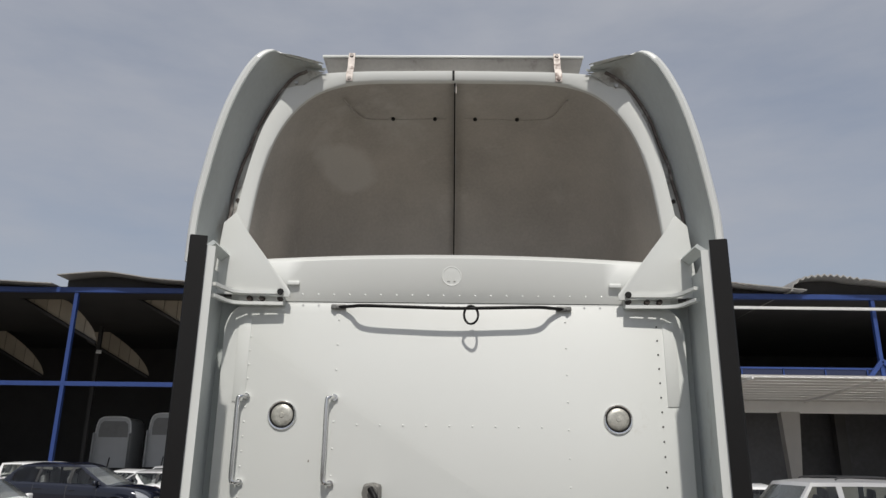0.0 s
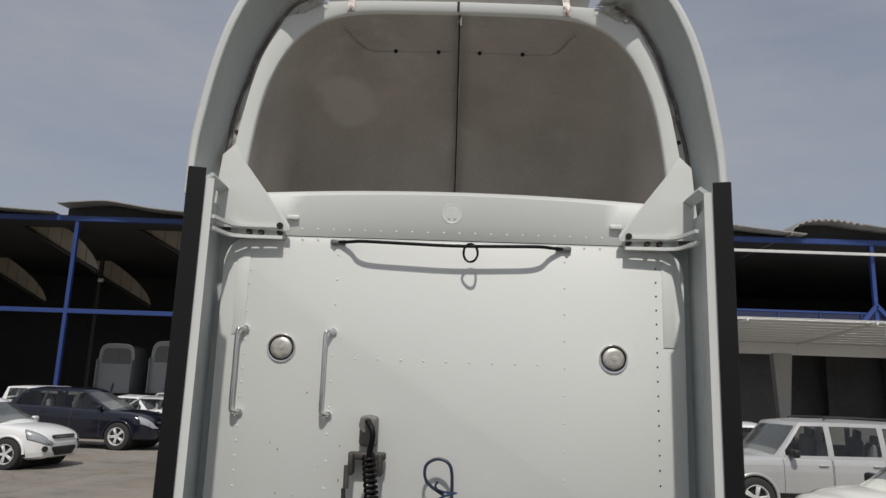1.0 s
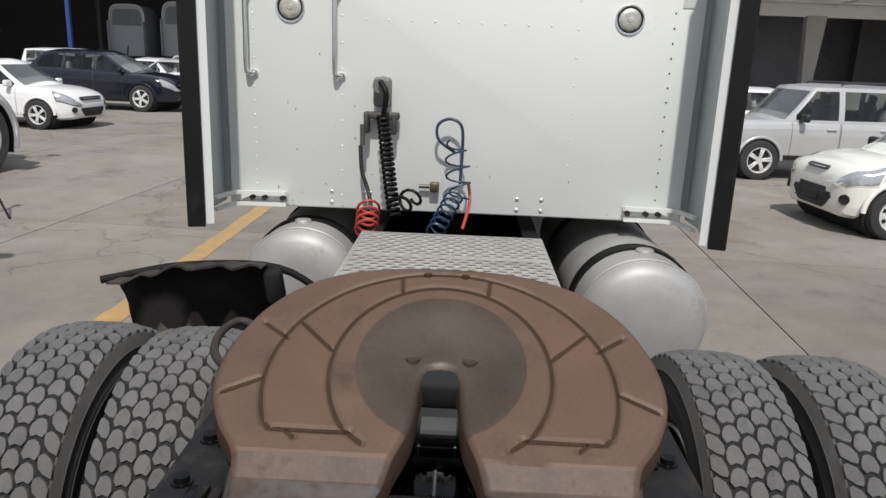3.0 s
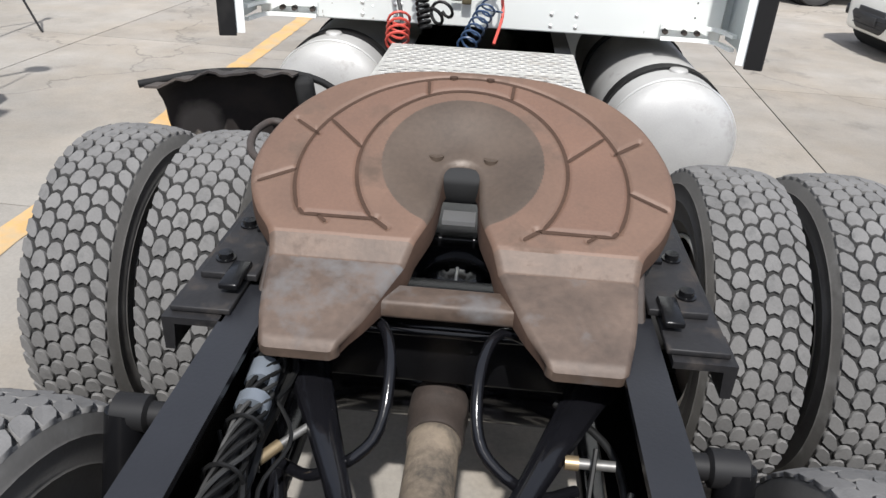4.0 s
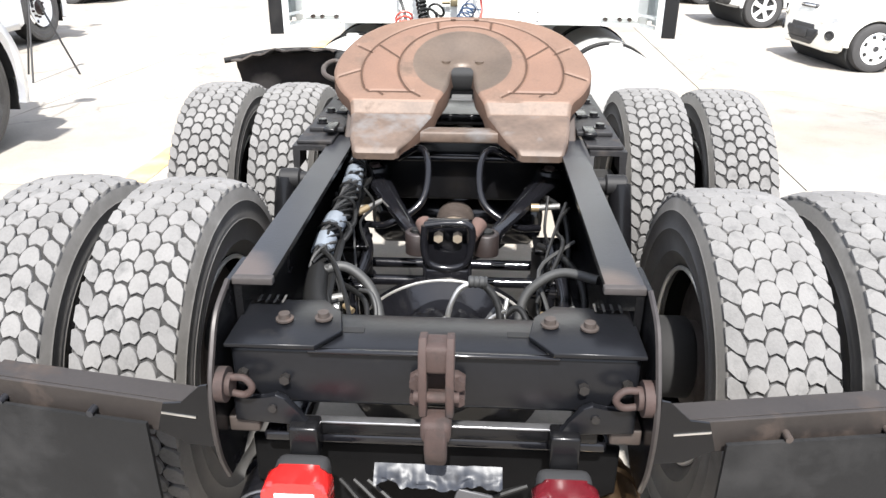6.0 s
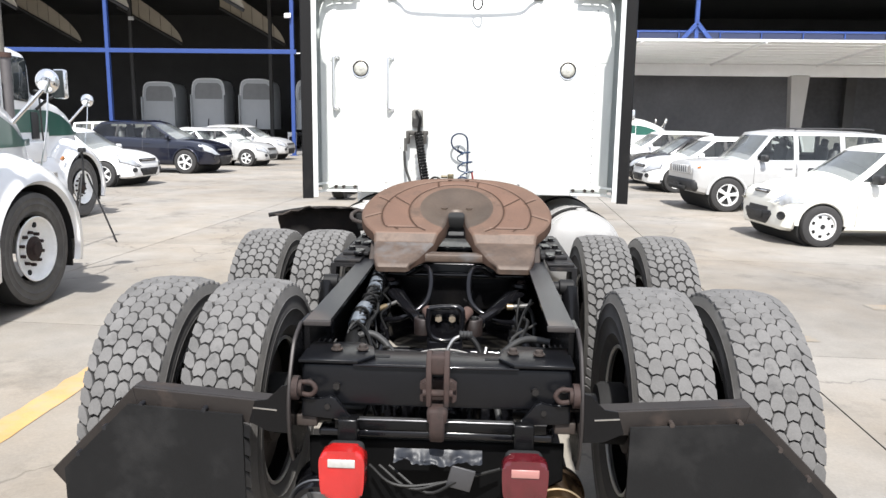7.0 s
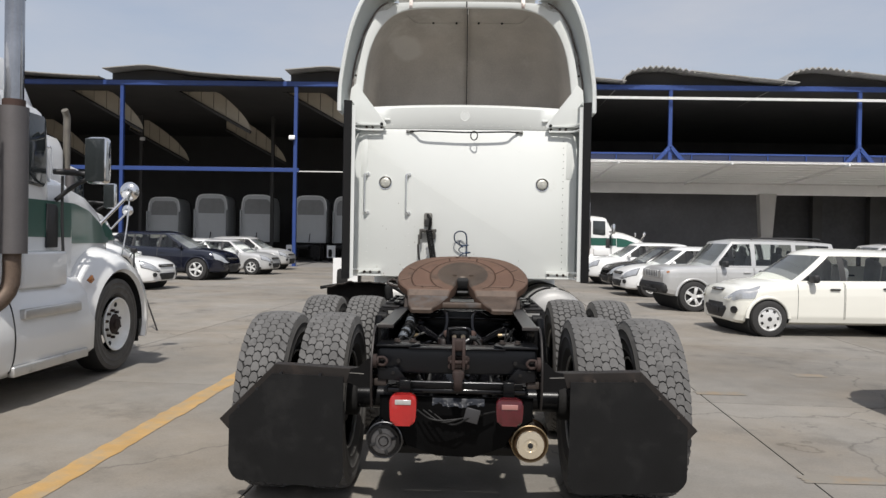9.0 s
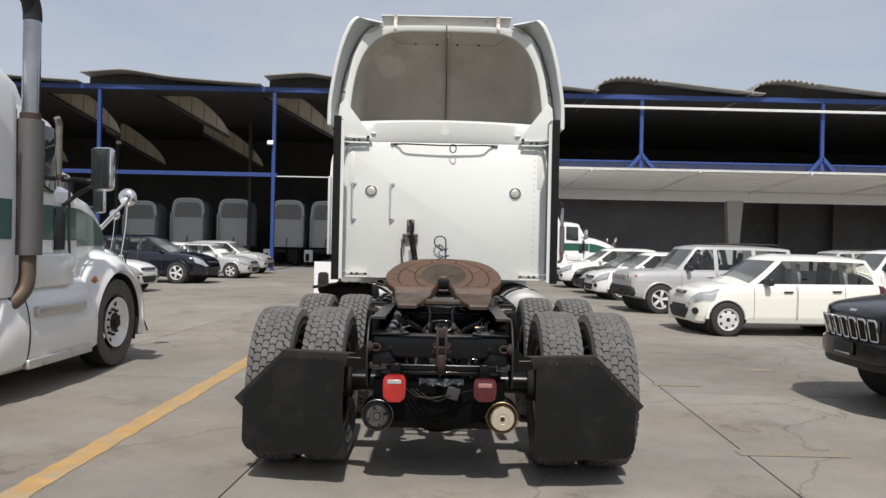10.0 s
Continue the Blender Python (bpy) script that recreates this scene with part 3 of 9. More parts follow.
    sheet(bm, [[(1.3, y0 - 0.2, z0 + 0.06), (45.8, y0 - 0.2, z0 + 0.06)], [(1.3, y1, z1 + 0.06), (45.8, y1, z1 + 0.06)]])
    part("roof_sheet", bm, material("milky_roof_sheet", (0.80, 0.80, 0.80), 0.9, var=0.05, scale=1, bump=0.0, transmission=0.55), roof, smooth=False)
    bm = B()
    span(bm, (1.3, y1 - 0.1, 4.35), (46, y1 + 0.1, 4.92))
    part("fascia", bm, slat_white, roof, smooth=False)
    for x in (5.7, 16.0, 26.3):
        bm = B()
        prism(bm, [(x - 0.36, 4.4), (x + 0.55, 4.4), (x + 0.22, 0), (x - 0.10, 0)], "Y", y1 - 0.25, y1 + 0.2)
        part("carport_column", bm, PLASTER, roof, smooth=False)
        for dx in (1.0, -4.2):
            bm = B()
            box(bm, ((x + dx), (y0 + y1) / 2, 5.06), (0.07, 6.9, 0.10), 0, pose(0, 0, 0, -3.5, 0, 2))
            part("truss", bm, slat_white, roof, smooth=False)
        bm = B()
        span(bm, (x - 0.3, y1 - 0.3, 0), (x + 0.3, y1 - 0.26, 1.0))
        part("blue_base", bm, BLUE_STEEL, roof, smooth=False)
    # walls and pillars here have the carport's shade in their grey
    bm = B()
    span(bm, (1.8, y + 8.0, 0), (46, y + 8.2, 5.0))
    tagged(part("wall_carport", bm, material("dim_grey_wall", (0.17, 0.17, 0.175), 0.85, var=0.35, scale=0.5, fine=4, bump=0.05), smooth=False), "grey rear wall under the gallery, dimmed for its shade", "wall", kind="structure")
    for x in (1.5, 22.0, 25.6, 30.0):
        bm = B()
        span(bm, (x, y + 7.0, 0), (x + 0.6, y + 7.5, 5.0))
        tagged(part("pillar", bm, material("dim_grey_pillar", (0.15, 0.148, 0.145), 0.85, var=0.2, scale=1, bump=0.05), smooth=False), "plastered pillar behind the carport, dimmed for its shade", "pillar", "carport pillars", "structure")
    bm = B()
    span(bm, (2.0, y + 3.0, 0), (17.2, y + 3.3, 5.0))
    tagged(part("wall_panel", bm, material("dull_grey_plaster", (0.16, 0.16, 0.165), 0.85, var=0.3, scale=0.5, fine=5, bump=0.05), smooth=False), "plastered wall panel under the carport, dimmed for its shade", "wall", kind="structure")

    # small white flood lamps on two columns
    for x, yy, z in ((-9.86, y - 0.22, 7.15), (-23.35, y + 10.8, 8.5)):
        lamp = thing("flood_lamp", "small white flood lamp on a shed column", "lamp", "flood lamps in the shed", pose(x, yy, z))
        bm = B()
        box(bm, (0, 0, 0), (0.34, 0.16, 0.24), 0.03, pose(0, 0, 0, -12))
        part("housing", bm, WHITE_PLAIN, lamp)
        bm = B()
        span(bm, (-0.05, 0.05, -0.05), (0.05, 0.24, 0.05), 0.01)
        part("bracket", bm, PALE_STEEL, lamp)


shed()


# ---- wheels of trucks ----
BLOCK = [(-0.60, 0.18), (-0.53, -0.14), (-0.33, -0.42), (0.0, -0.52), (0.33, -0.42), (0.53, -0.14), (0.60, 0.18), (0.38, 0.46), (0.0, 0.36), (-0.38, 0.46)]
SHOULDER = [(-0.52, 0.38), (-0.52, -0.28), (-0.25, -0.46), (0.25, -0.44), (0.56, -0.16), (0.60, 0.10), (0.46, 0.36), (0.05, 0.46)]


def block_tread(R, W, count, depth, fill, seed):
    """Four rows of rounded tulip blocks set head to tail between slanted shoulder blocks, with worn edges."""
    rnd = random.Random(seed)
    verts, faces = [], []
    pitch = 2 * math.pi / count
    # middle, width, phase, way of the heads, outline, lean
    rows = [(-0.423, 0.150, 0.45, 1, SHOULDER, 0.45), (-0.255, 0.160, 0.0, 1, BLOCK, 0.0), (-0.085, 0.160, 0.55, 1, BLOCK, 0.0), (0.085, 0.160, 0.05, 1, BLOCK, 0.0), (0.255, 0.160, 0.60, 1, BLOCK, 0.0),
            (0.423, 0.150, 0.20, 1, [(-u, v) for u, v in SHOULDER[::-1]], 0.45)]
    for mid, wide, phase, way, outline, lean in rows:
        n, cw = len(outline), wide * W
        for k in range(count):
            a0 = pitch * (k + phase)
            base, wear, heel = len(verts), rnd.uniform(-0.0016, 0.0006), rnd.uniform(0.0015, 0.0055)
            size = [rnd.uniform(0.94, 1.03) for _ in outline]
            for dr, sc in ((-0.003, fill * 1.02), (depth - 0.0045, fill), (depth - 0.0015, fill * 0.985), (depth + wear, fill * 0.955)):
                for q, (u, v) in enumerate(outline):
                    x = max(-W / 2, min(W / 2, mid * W + u * cw * sc * size[q]))
                    a = a0 + (way * v * size[q] + lean * u) * pitch * sc
                    r = R - depth - 0.016 * abs(2 * x / W) ** 3 + dr - (heel * (v + 0.3) if dr > 0 else 0.0)
                    verts.append((x, r * math.cos(a), r * math.sin(a)))
            for lvl in range(3):
                for q in range(n):
                    p, w = base + lvl * n + q, base + lvl * n + (q + 1) % n
                    faces.append((p, w, w + n, p + n))
            faces.append(tuple(base + 3 * n + q for q in range(n)))
    me = bpy.data.meshes.new("tread")
    me.from_pydata(verts, [], faces)
    me.materials.append(TREAD)
    me.polygons.foreach_set("use_smooth", [len(f) == 4 for f in faces])
    me.update()
    return me


R_T, W_T = 0.520, 0.255
TREADS = {"scale": block_tread(R_T, W_T, 56, 0.013, 0.930, 3), "hex": block_tread(R_T, W_T, 54, 0.010, 0.995, 4), "worn": block_tread(R_T, W_T, 54, 0.0070, 1.035, 5)}


def tyre_profile(R, W, depth):
    h = W / 2
    wall = [(0.285, 0.62), (0.300, 0.80), (0.328, 0.93), (0.334, 0.975), (0.340, 0.955), (0.395, 1.045), (0.399, 1.075), (0.404, 1.050), (0.450, 1.055), (0.453, 1.075), (0.458, 1.045), (R - 0.030, 1.0), (R - depth - 0.012, 0.965)]
    return [(r, -h * k) for r, k in wall] + [(R - depth, -h * 0.5), (R - depth, h * 0.5)] + [(r, h * k) for r, k in wall[::-1]]


_tb = B()
lathe(_tb, tyre_profile(R_T, W_T, 0.012), 64, caps=False)
CARCASS = finish(_tb, "tyre", SIDEWALL)
CARCASS.materials.append(GROOVE)
for f_ in CARCASS.polygons:
    if math.hypot(f_.center.y, f_.center.z) > R_T - 0.022:
        f_.material_index = 1
_rb = B()
lathe(_rb, [(0.287, -0.10), (0.292, -0.085), (0.275, -0.07), (0.27, 0.03), (0.15, 0.05), (0.13, 0.055), (0.13, 0.08), (0.0, 0.085)], 40, caps=False)
DISH_RIM = finish(_rb, "rim", DISH)


_bb = B()
tube(_bb, [(0, 0.284 * math.cos(a), 0.284 * math.sin(a)) for a in np.linspace(0, 2 * math.pi, 49)[:-1]], 0.007, 6, 1, True)
BEAD = finish(_bb, "rim_edge", ALU)


def dual_wheel(parent, x, y, style, s):
    """One tyre of a dual pair with its tread and rim; s: side the dish faces."""
    w = new("wheel")
    w.parent = parent
    w.matrix_basis = pose(x, y, R_T - LIFT, random.uniform(0, 360), 0, 0)
    t = bpy.data.objects.new("tyre", CARCASS)
    scene.collection.objects.link(t)
    t.parent = w
    d = bpy.data.objects.new("tread", TREADS[style])
    scene.collection.objects.link(d)
    d.parent = w
    tagged(d, {"scale": "dusty scalloped tread blocks", "hex": "dusty rounded tread blocks", "worn": "worn smooth dusty tread blocks"}[style])
    r = bpy.data.objects.new("rim", DISH_RIM)
    scene.collection.objects.link(r)
    r.parent = w
    r.matrix_basis = pose(0, 0, 0, 0, 0, 180 if s < 0 else 0)
    for side in (-1, 1):
        b = bpy.data.objects.new("rim_edge", BEAD)
        scene.collection.objects.link(b)
        b.parent = w
        b.matrix_basis = Matrix.Translation((side * W_T * 0.385, 0, 0))
    return w


# ---- the truck ----
truck = thing("semi_truck", "white sleeper tractor with bare chassis on concrete", "truck")
LIFT = 0.03
truck.matrix_basis = Matrix.Translation((0, 0, LIFT))
PY = 3.44          # back panel of the sleeper
AX1, AX2 = 0.48, 1.88   # rear and forward drive axles
for ay in (AX1, AX2):
    for s in (-1, 1):
        for xx in (0.748, 1.082):
            dual_wheel(truck, s * xx + (0 if s < 0 else 0.035 if ay == AX1 else 0.075), ay, "scale" if ay == AX2 else "hex" if s < 0 else "worn", s if xx > 1 else -s)


def sleeper_back():
    # main panel with rounded upper corners
    bm = B()
    W, z0, z1, r = 1.12, 1.09, 2.585, 0.13
    out = [(-W, z0), (W, z0)]
    for k in range(9):
        a = math.pi / 2 * k / 8
        out.append((W - r + r * math.cos(a), z1 - r + r * math.sin(a)))
    for k in range(9):
        a = math.pi / 2 + math.pi / 2 * k / 8
        out.append((-W + r + r * math.cos(a), z1 - r + r * math.sin(a)))
    prism(bm, out, "Y", PY, PY + 0.05, 0.008)
    part("back_panel", bm, WHITE, truck, "white riveted back wall of the sleeper")
    # sheet that closes the gap round the panel
    bm = B()
    span(bm, (-1.165, PY + 0.045, 1.12), (1.165, PY + 0.09, 2.62))
    part("side_return", bm, EXT_INNER, truck)
    # header between seam and opening, bowed outwards a little
    bm, rows = B(), []
    for k in range(25):
        x = -1.10 + 2.20 * k / 24
        e = 1 - (x / 1.1) ** 2
        top = 2.795 + 0.04 * e
        rows.append([(x, PY + 0.002, 2.590), (x, PY - 0.012 - 0.02 * e, 2.66), (x, PY - 0.016 - 0.03 * e, top - 0.03), (x, PY + 0.0, top), (x, PY + 0.10, top + 0.004)])
    sheet(bm, rows)
    thick(bm, 0.012)
    part("header", bm, WHITE, truck, "white header moulding under the roof cavity")
    # cast round emblem, plain
    bm = B()
    lathe(bm, [(0.050, 0.003), (0.048, -0.0003), (0.045, -0.0003), (0.043, 0.0006), (0.0, 0.0006)], 28, "Y")
    for dx in (-0.014, 0.014):
        span(bm, (dx - 0.006, -0.0030, -0.024), (dx + 0.006, 0.003, 0.024))
    bm.transform(Matrix.Translation((-0.01, PY - 0.0385, 2.715)) @ pose(0, 0, 0, 5.5))
    part("emblem", bm, WHITE, truck, "plain round moulded emblem", smooth=False)
    # opening ring
    inner = [(1.06, 2.80), (1.055, 2.93), (1.035, 3.12), (1.005, 3.30), (0.955, 3.47), (0.88, 3.61), (0.78, 3.715), (0.66, 3.775), (0.5, 3.805), (0.25, 3.812), (0.0, 3.814)]
    outer = [(1.15, 2.70), (1.135, 2.93), (1.105, 3.15), (1.068, 3.36), (1.02, 3.54), (0.955, 3.68), (0.89, 3.79), (0.77, 3.845), (0.55, 3.866), (0.25, 3.872), (0.0, 3.874)]
    smi = [p for p in smooth_path([(a, 0, b) for a, b in inner], 4)]
    smo = [p for p in smooth_path([(a, 0, b) for a, b in outer], 4)]
    bm = B()
    li = [(-p.x, p.z) for p in smi] + [(p.x, p.z) for p in smi[::-1][1:]]
    lo = [(-p.x, p.z) for p in smo] + [(p.x, p.z) for p in smo[::-1][1:]]
    sheet(bm, [[(a[0], PY + 0.035, a[1]), (a[0], PY + 0.008, a[1]), (a[0] + (b[0] - a[0]) * 0.12, PY, a[1] + (b[1] - a[1]) * 0.12),
                (b[0], PY, b[1]), (b[0], PY + 0.05, b[1])] for a, b in zip(li, lo)])
    part("opening_frame", bm, WHITE, truck, "white frame round the roof cavity", angle=50)
    # the cavity: hollow fairing seen from behind, in two moulded halves
    cz = 2.75
    for s in (-1, 1):
        bm, rows = B(), []
        half = [(s * p.x, p.z) for p in smi]
        for k, (dy, sx, sz) in enumerate(((0.03, 1.0, 1.0), (0.15, 1.0, 0.995), (0.45, 0.985, 0.95), (0.75, 0.95, 0.84), (0.95, 0.88, 0.66), (1.02, 0.72, 0.45), (1.04, 0.35, 0.2), (1.05, 0.02, 0.05))):
            rows.append([(max(0.006, abs(x * sx)) * s, PY + dy, cz + (z - cz) * sz) for x, z in half])
        sheet(bm, rows)
        part("cavity_shell", bm, GREY_INNER, truck, "dusty grey-brown inside of the roof fairing", angle=60)
    bm = B()
    prism(bm, [(PY + 0.02, 3.81), (PY + 0.45, 3.76), (PY + 0.75, 3.64), (PY + 0.95, 3.44), (PY + 1.03, 3.1), (PY + 1.05, 2.8), (PY + 1.01, 2.8), (PY + 0.99, 3.1), (PY + 0.91, 3.42), (PY + 0.72, 3.6), (PY + 0.45, 3.71), (PY + 0.02, 3.76)],
          "X", -0.008, 0.0)
    part("centre_seam", bm, RUBBER, truck, "dark centre seam flange")
    bm = B()
    prism(bm, [(PY + 0.02, 3.81), (PY + 0.45, 3.76), (PY + 0.75, 3.64), (PY + 0.95, 3.44), (PY + 1.03, 3.1), (PY + 1.05, 2.8), (PY + 1.0, 2.8), (PY + 0.98, 3.1), (PY + 0.90, 3.42), (PY + 0.71, 3.6), (PY + 0.44, 3.70), (PY + 0.02, 3.75)],
          "X", 0.001, 0.006)
    part("centre_seam", bm, GREY_INNER, truck)
    bm = B()
    span(bm, (-1.05, PY + 0.04, 2.74), (1.05, PY + 1.06, 2.775))
    part("cavity_floor", bm, GREY_INNER, truck)
    for x in (-0.365, -0.12, 0.115, 0.36):
        bm = B()
        bmesh.ops.create_icosphere(bm, subdivisions=2, radius=0.012, matrix=Matrix.Translation((x, PY + 0.36, 3.765)))
        part("bolt", bm, HOLE, truck)
    for s in (-1, 1):
        bm = B()
        tube(bm, [(s * 0.05, PY + 0.37, 3.772), (s * 0.45, PY + 0.37, 3.765), (s * 0.56, PY + 0.30, 3.755), (s * 0.62, PY + 0.12, 3.76)], 0.005, 6, 5)
        part("moulded_rib", bm, GREY_INNER, truck)
    # gussets at the lower corners of the opening
    for s in (-1, 1):
        bm = B()
        prism(bm, [(s * 1.19, 2.615), (s * 0.80, 2.60), (s * 0.80, 2.63), (s * 1.055, 2.96), (s * 1.10, 3.04), (s * 1.16, 2.98)], "Y", PY - 0.052, PY - 0.044, 0.002)
        part("gusset", bm, WHITE, truck, "white triangular corner plate")
        bm = B()
        rod(bm, (s * 0.845, PY - 0.064, 2.625), (s * 0.845, PY - 0.050, 2.625), 0.016, seg=8)
        part("bolt", bm, HOLE, truck)
        bm = B()
        box(bm, (s * 0.79, PY - 0.032, 2.675), (0.06, 0.010, 0.022), 0.004)
        part("tab", bm, WHITE, truck)
    # roof wings: from the frame out and back to a rolled white edge
    A = [(1.185, PY + 0.03, 2.72), (1.165, PY + 0.05, 2.95), (1.15, PY + 0.06, 3.15), (1.10, PY + 0.06, 3.38), (1.035, PY + 0.05, 3.58), (0.94, PY + 0.03, 3.74), (0.84, PY + 0.0, 3.825), (0.74, PY - 0.015, 3.862), (0.70, PY - 0.02, 3.868)]
    Bc = [(1.235, 3.20, 2.72), (1.230, 3.20, 2.95), (1.205, 3.20, 3.15), (1.165, 3.20, 3.38), (1.11, 3.21, 3.60), (1.035, 3.24, 3.80), (0.965, 3.28, 3.895), (0.90, 3.33, 3.90), (0.72, 3.40, 3.885)]
    for s in (-1, 1):
        bm = B()
        pa = smooth_path([(s * a, b, c) for a, b, c in A], 5)
        pb = smooth_path([(s * a, b, c) for a, b, c in Bc], 5)
        rows = []
        for p, q in zip(pa, pb):
            mid = p.lerp(q, 0.5) + Vector((s * 0.02, 0.035, 0.0))
            rows.append([p, p.lerp(q, 0.22) + Vector((s * 0.014, 0.03, 0)), mid, p.lerp(q, 0.8) + Vector((s * 0.008, 0.015, 0)), q])
        sheet(bm, rows)
        thick(bm, 0.010)
        part("roof_wing", bm, EXT_INNER, truck, "pale grey inner face of a roof side fairing", angle=60)
        bm, rows = B(), []
        for p, q in zip(pa, pb):
            o = Vector((s * 0.030, 0.0, 0.008))
            rows.append([q + Vector((-s * 0.006, -0.004, 0)), q + Vector((s * 0.012, -0.014, 0.0)), q + o, q + o + Vector((0.0, 0.10, 0.0)), q + o + Vector((-s * 0.0, 0.30, 0.0))])
        sheet(bm, rows)
        thick(bm, 0.006)
        part("wing_edge", bm, WHITE, truck, "white rolled outer edge of the fairing", angle=60)
        # bolted flange between wing and frame, with an uneven smear of sealant along it
        bm = B()
        sheet(bm, [[p + Vector((-s * 0.075, -0.012, 0.0)), p + Vector((-s * 0.03, -0.016, 0.0)), p.lerp(q, 0.06) + Vector((0, -0.010, 0))] for p, q in list(zip(pa, pb))[:34]])
        thick(bm, 0.004)
        part("wing_flange", bm, material("stained_flange", (0.50, 0.51, 0.49), 0.7, var=0.2, scale=12, fine=90, bump=0.2, stain=(0.15, 0.125, 0.11), stain_amount=0.46, stain_scale=11), truck, "stained bolted flange of a roof fairing")
        rnd = random.Random(31 + s)
        for i in (3, 5, 10, 15, 20, 24, 28):
            c = pa[i].lerp(pb[i], 0.02) + Vector((-s * 0.022, -0.022, rnd.uniform(-0.02, 0.02)))
            bm = B()
            rod(bm, c, c + Vector((0, 0.012, 0)), 0.012, seg=6)
            part("bolt", bm, DARK_IRON if i < 11 else STEEL, truck)
        bm = B()
        ridge = [pa[i].lerp(pb[i], 0.07) + Vector((-s * 0.004 + rnd.uniform(-0.005, 0.005), -0.016, 0)) for i in range(0, 34, 2)]
        tube(bm, ridge, 0.009, 8, 3)
        part("sealant", bm, material("dirty_sealant", (0.13, 0.11, 0.10), 0.9, var=0.4, scale=20, fine=120, bump=0.5, stain=(0.42, 0.41, 0.39), stain_amount=0.45, stain_scale=9), truck, "dirty cracked sealant bead")
    # rear visor lip standing over the roof edge on two strap brackets
    bm = B()
    sheet(bm, [[(-0.70, PY + 0.13, 3.895), (0.675, PY + 0.13, 3.895)], [(-0.715, PY + 0.095, 3.925), (0.685, PY + 0.095, 3.925)], [(-0.735, PY + 0.06, 3.985), (0.70, PY + 0.06, 3.985)]])
    thick(bm, 0.010)
    part("visor", bm, material("dull_visor_underside", (0.40, 0.385, 0.365), 0.6, 0.2, var=0.2, scale=5, bump=0.1, stain=(0.20, 0.18, 0.165), stain_amount=0.35, stain_scale=6), truck, "pale trailing lip above the cavity")
    bm = B()
    span(bm, (-0.740, PY + 0.045, 3.984), (0.705, PY + 0.064, 3.998), 0.003)
    part("visor_edge", bm, WHITE, truck)
    for x in (-0.575, 0.555):
        bm = B()
        sheet(bm, [[(x + dx, PY - 0.006, 3.805), (x + dx, PY - 0.007, 3.845), (x + dx, PY + 0.03, 3.905), (x + dx, PY + 0.035, 3.94), (x + dx, PY + 0.045, 4.005)] for dx in (-0.018, 0.018)])
        thick(bm, 0.006)
        for z in (3.822, 3.99):
            rod(bm, (x, PY + (-0.016 if z < 3.9 else 0.03), z), (x, PY + (0.0 if z < 3.9 else 0.045), z), 0.010, seg=8)
        part("visor_bracket", bm, material("weathered_bracket", (0.33, 0.30, 0.28), 0.5, 0.4, var=0.3, scale=25, bump=0.2, stain=(0.14, 0.09, 0.07), stain_amount=0.4, stain_scale=20), truck, "rust-marked steel bracket")
    bm = B()
    span(bm, (-0.018, PY - 0.006, 3.815), (-0.006, PY + 0.0, 3.873))
    part("frame_joint", bm, HOLE, truck)
    # side extenders with rubber edges
    for s in (-1, 1):
        bm = B()
        sheet(bm, [[(s * x, y, z) for x, y in ((1.172, PY + 0.06), (1.172, 3.30), (1.140, 3.14), (1.092, 2.985))] for z in (1.10, 1.6, 2.2, 2.72)])
        thick(bm, 0.012)
        inset = Matrix.Translation((0.026 if s < 0 else 0, 0, 0))
        part("side_extender", bm, EXT_INNER, truck, "pale grey inner face of a side extender", angle=50)
        bm = B()
        prism(bm, [(s * 1.072, 2.980), (s * 1.106, 2.965), (s * 1.124, 2.985), (s * 1.185, 3.15), (s * 1.215, 3.31), (s * 1.205, 3.33), (s * 1.104, 2.998)], "Z", 1.095, 2.735)
        bm.transform(inset)
        part("extender_edge", bm, WHITE, truck, "white outer edge of a side extender")
        bm = B()
        prism(bm, [(s * 1.102, 2.955), (s * 1.168, 2.935), (s * 1.178, 2.945), (s * 1.168, 2.955), (s * 1.116, 2.980)], "Z", 1.085, 2.775)
        bm.transform(inset)
        part("rubber_edge", bm, RUBBER, truck, "black rubber gap seal strip")
        # curved stay brackets above and below
        for z, h in ((2.595, 0.055), (1.135, 0.058)):
            for dz in (-h / 2, h / 2):
                bm = B()
                sheet(bm, [[(s * x, y, z + dz + e) for x, y in ((0.83, PY - 0.035), (1.02, PY - 0.040), (1.08, PY - 0.06), (1.105, PY - 0.11), (1.13, PY - 0.22))] for e in (-0.008, 0.008)])
                thick(bm, 0.022)
                part("stay_bar", bm, WHITE, truck, "curved white stay bar")
            bm = B()
            span(bm, (s * 0.83, PY - 0.016, z - h / 2), (s * 1.06, PY - 0.004, z + h / 2))
            part("stay_plate", bm, WHITE, truck)
            for x in (0.85, 0.94, 1.0):
                bm = B()
                rod(bm, (s * x, PY - 0.046, z), (s * x, PY - 0.012, z), 0.013, seg=8)
                part("bolt", bm, DARK_IRON, truck)
        bm = B()
        box(bm, (s * 1.14, PY - 0.14, 2.80), (0.05, 0.26, 0.02), 0.0, pose(0, 0, 0, 0, s * 35, 0))
        part("stay_tab", bm, EXT_INNER, truck)
    # rest of the cab ahead: sleeper body, roof, hood
    bm, rows = B(), []
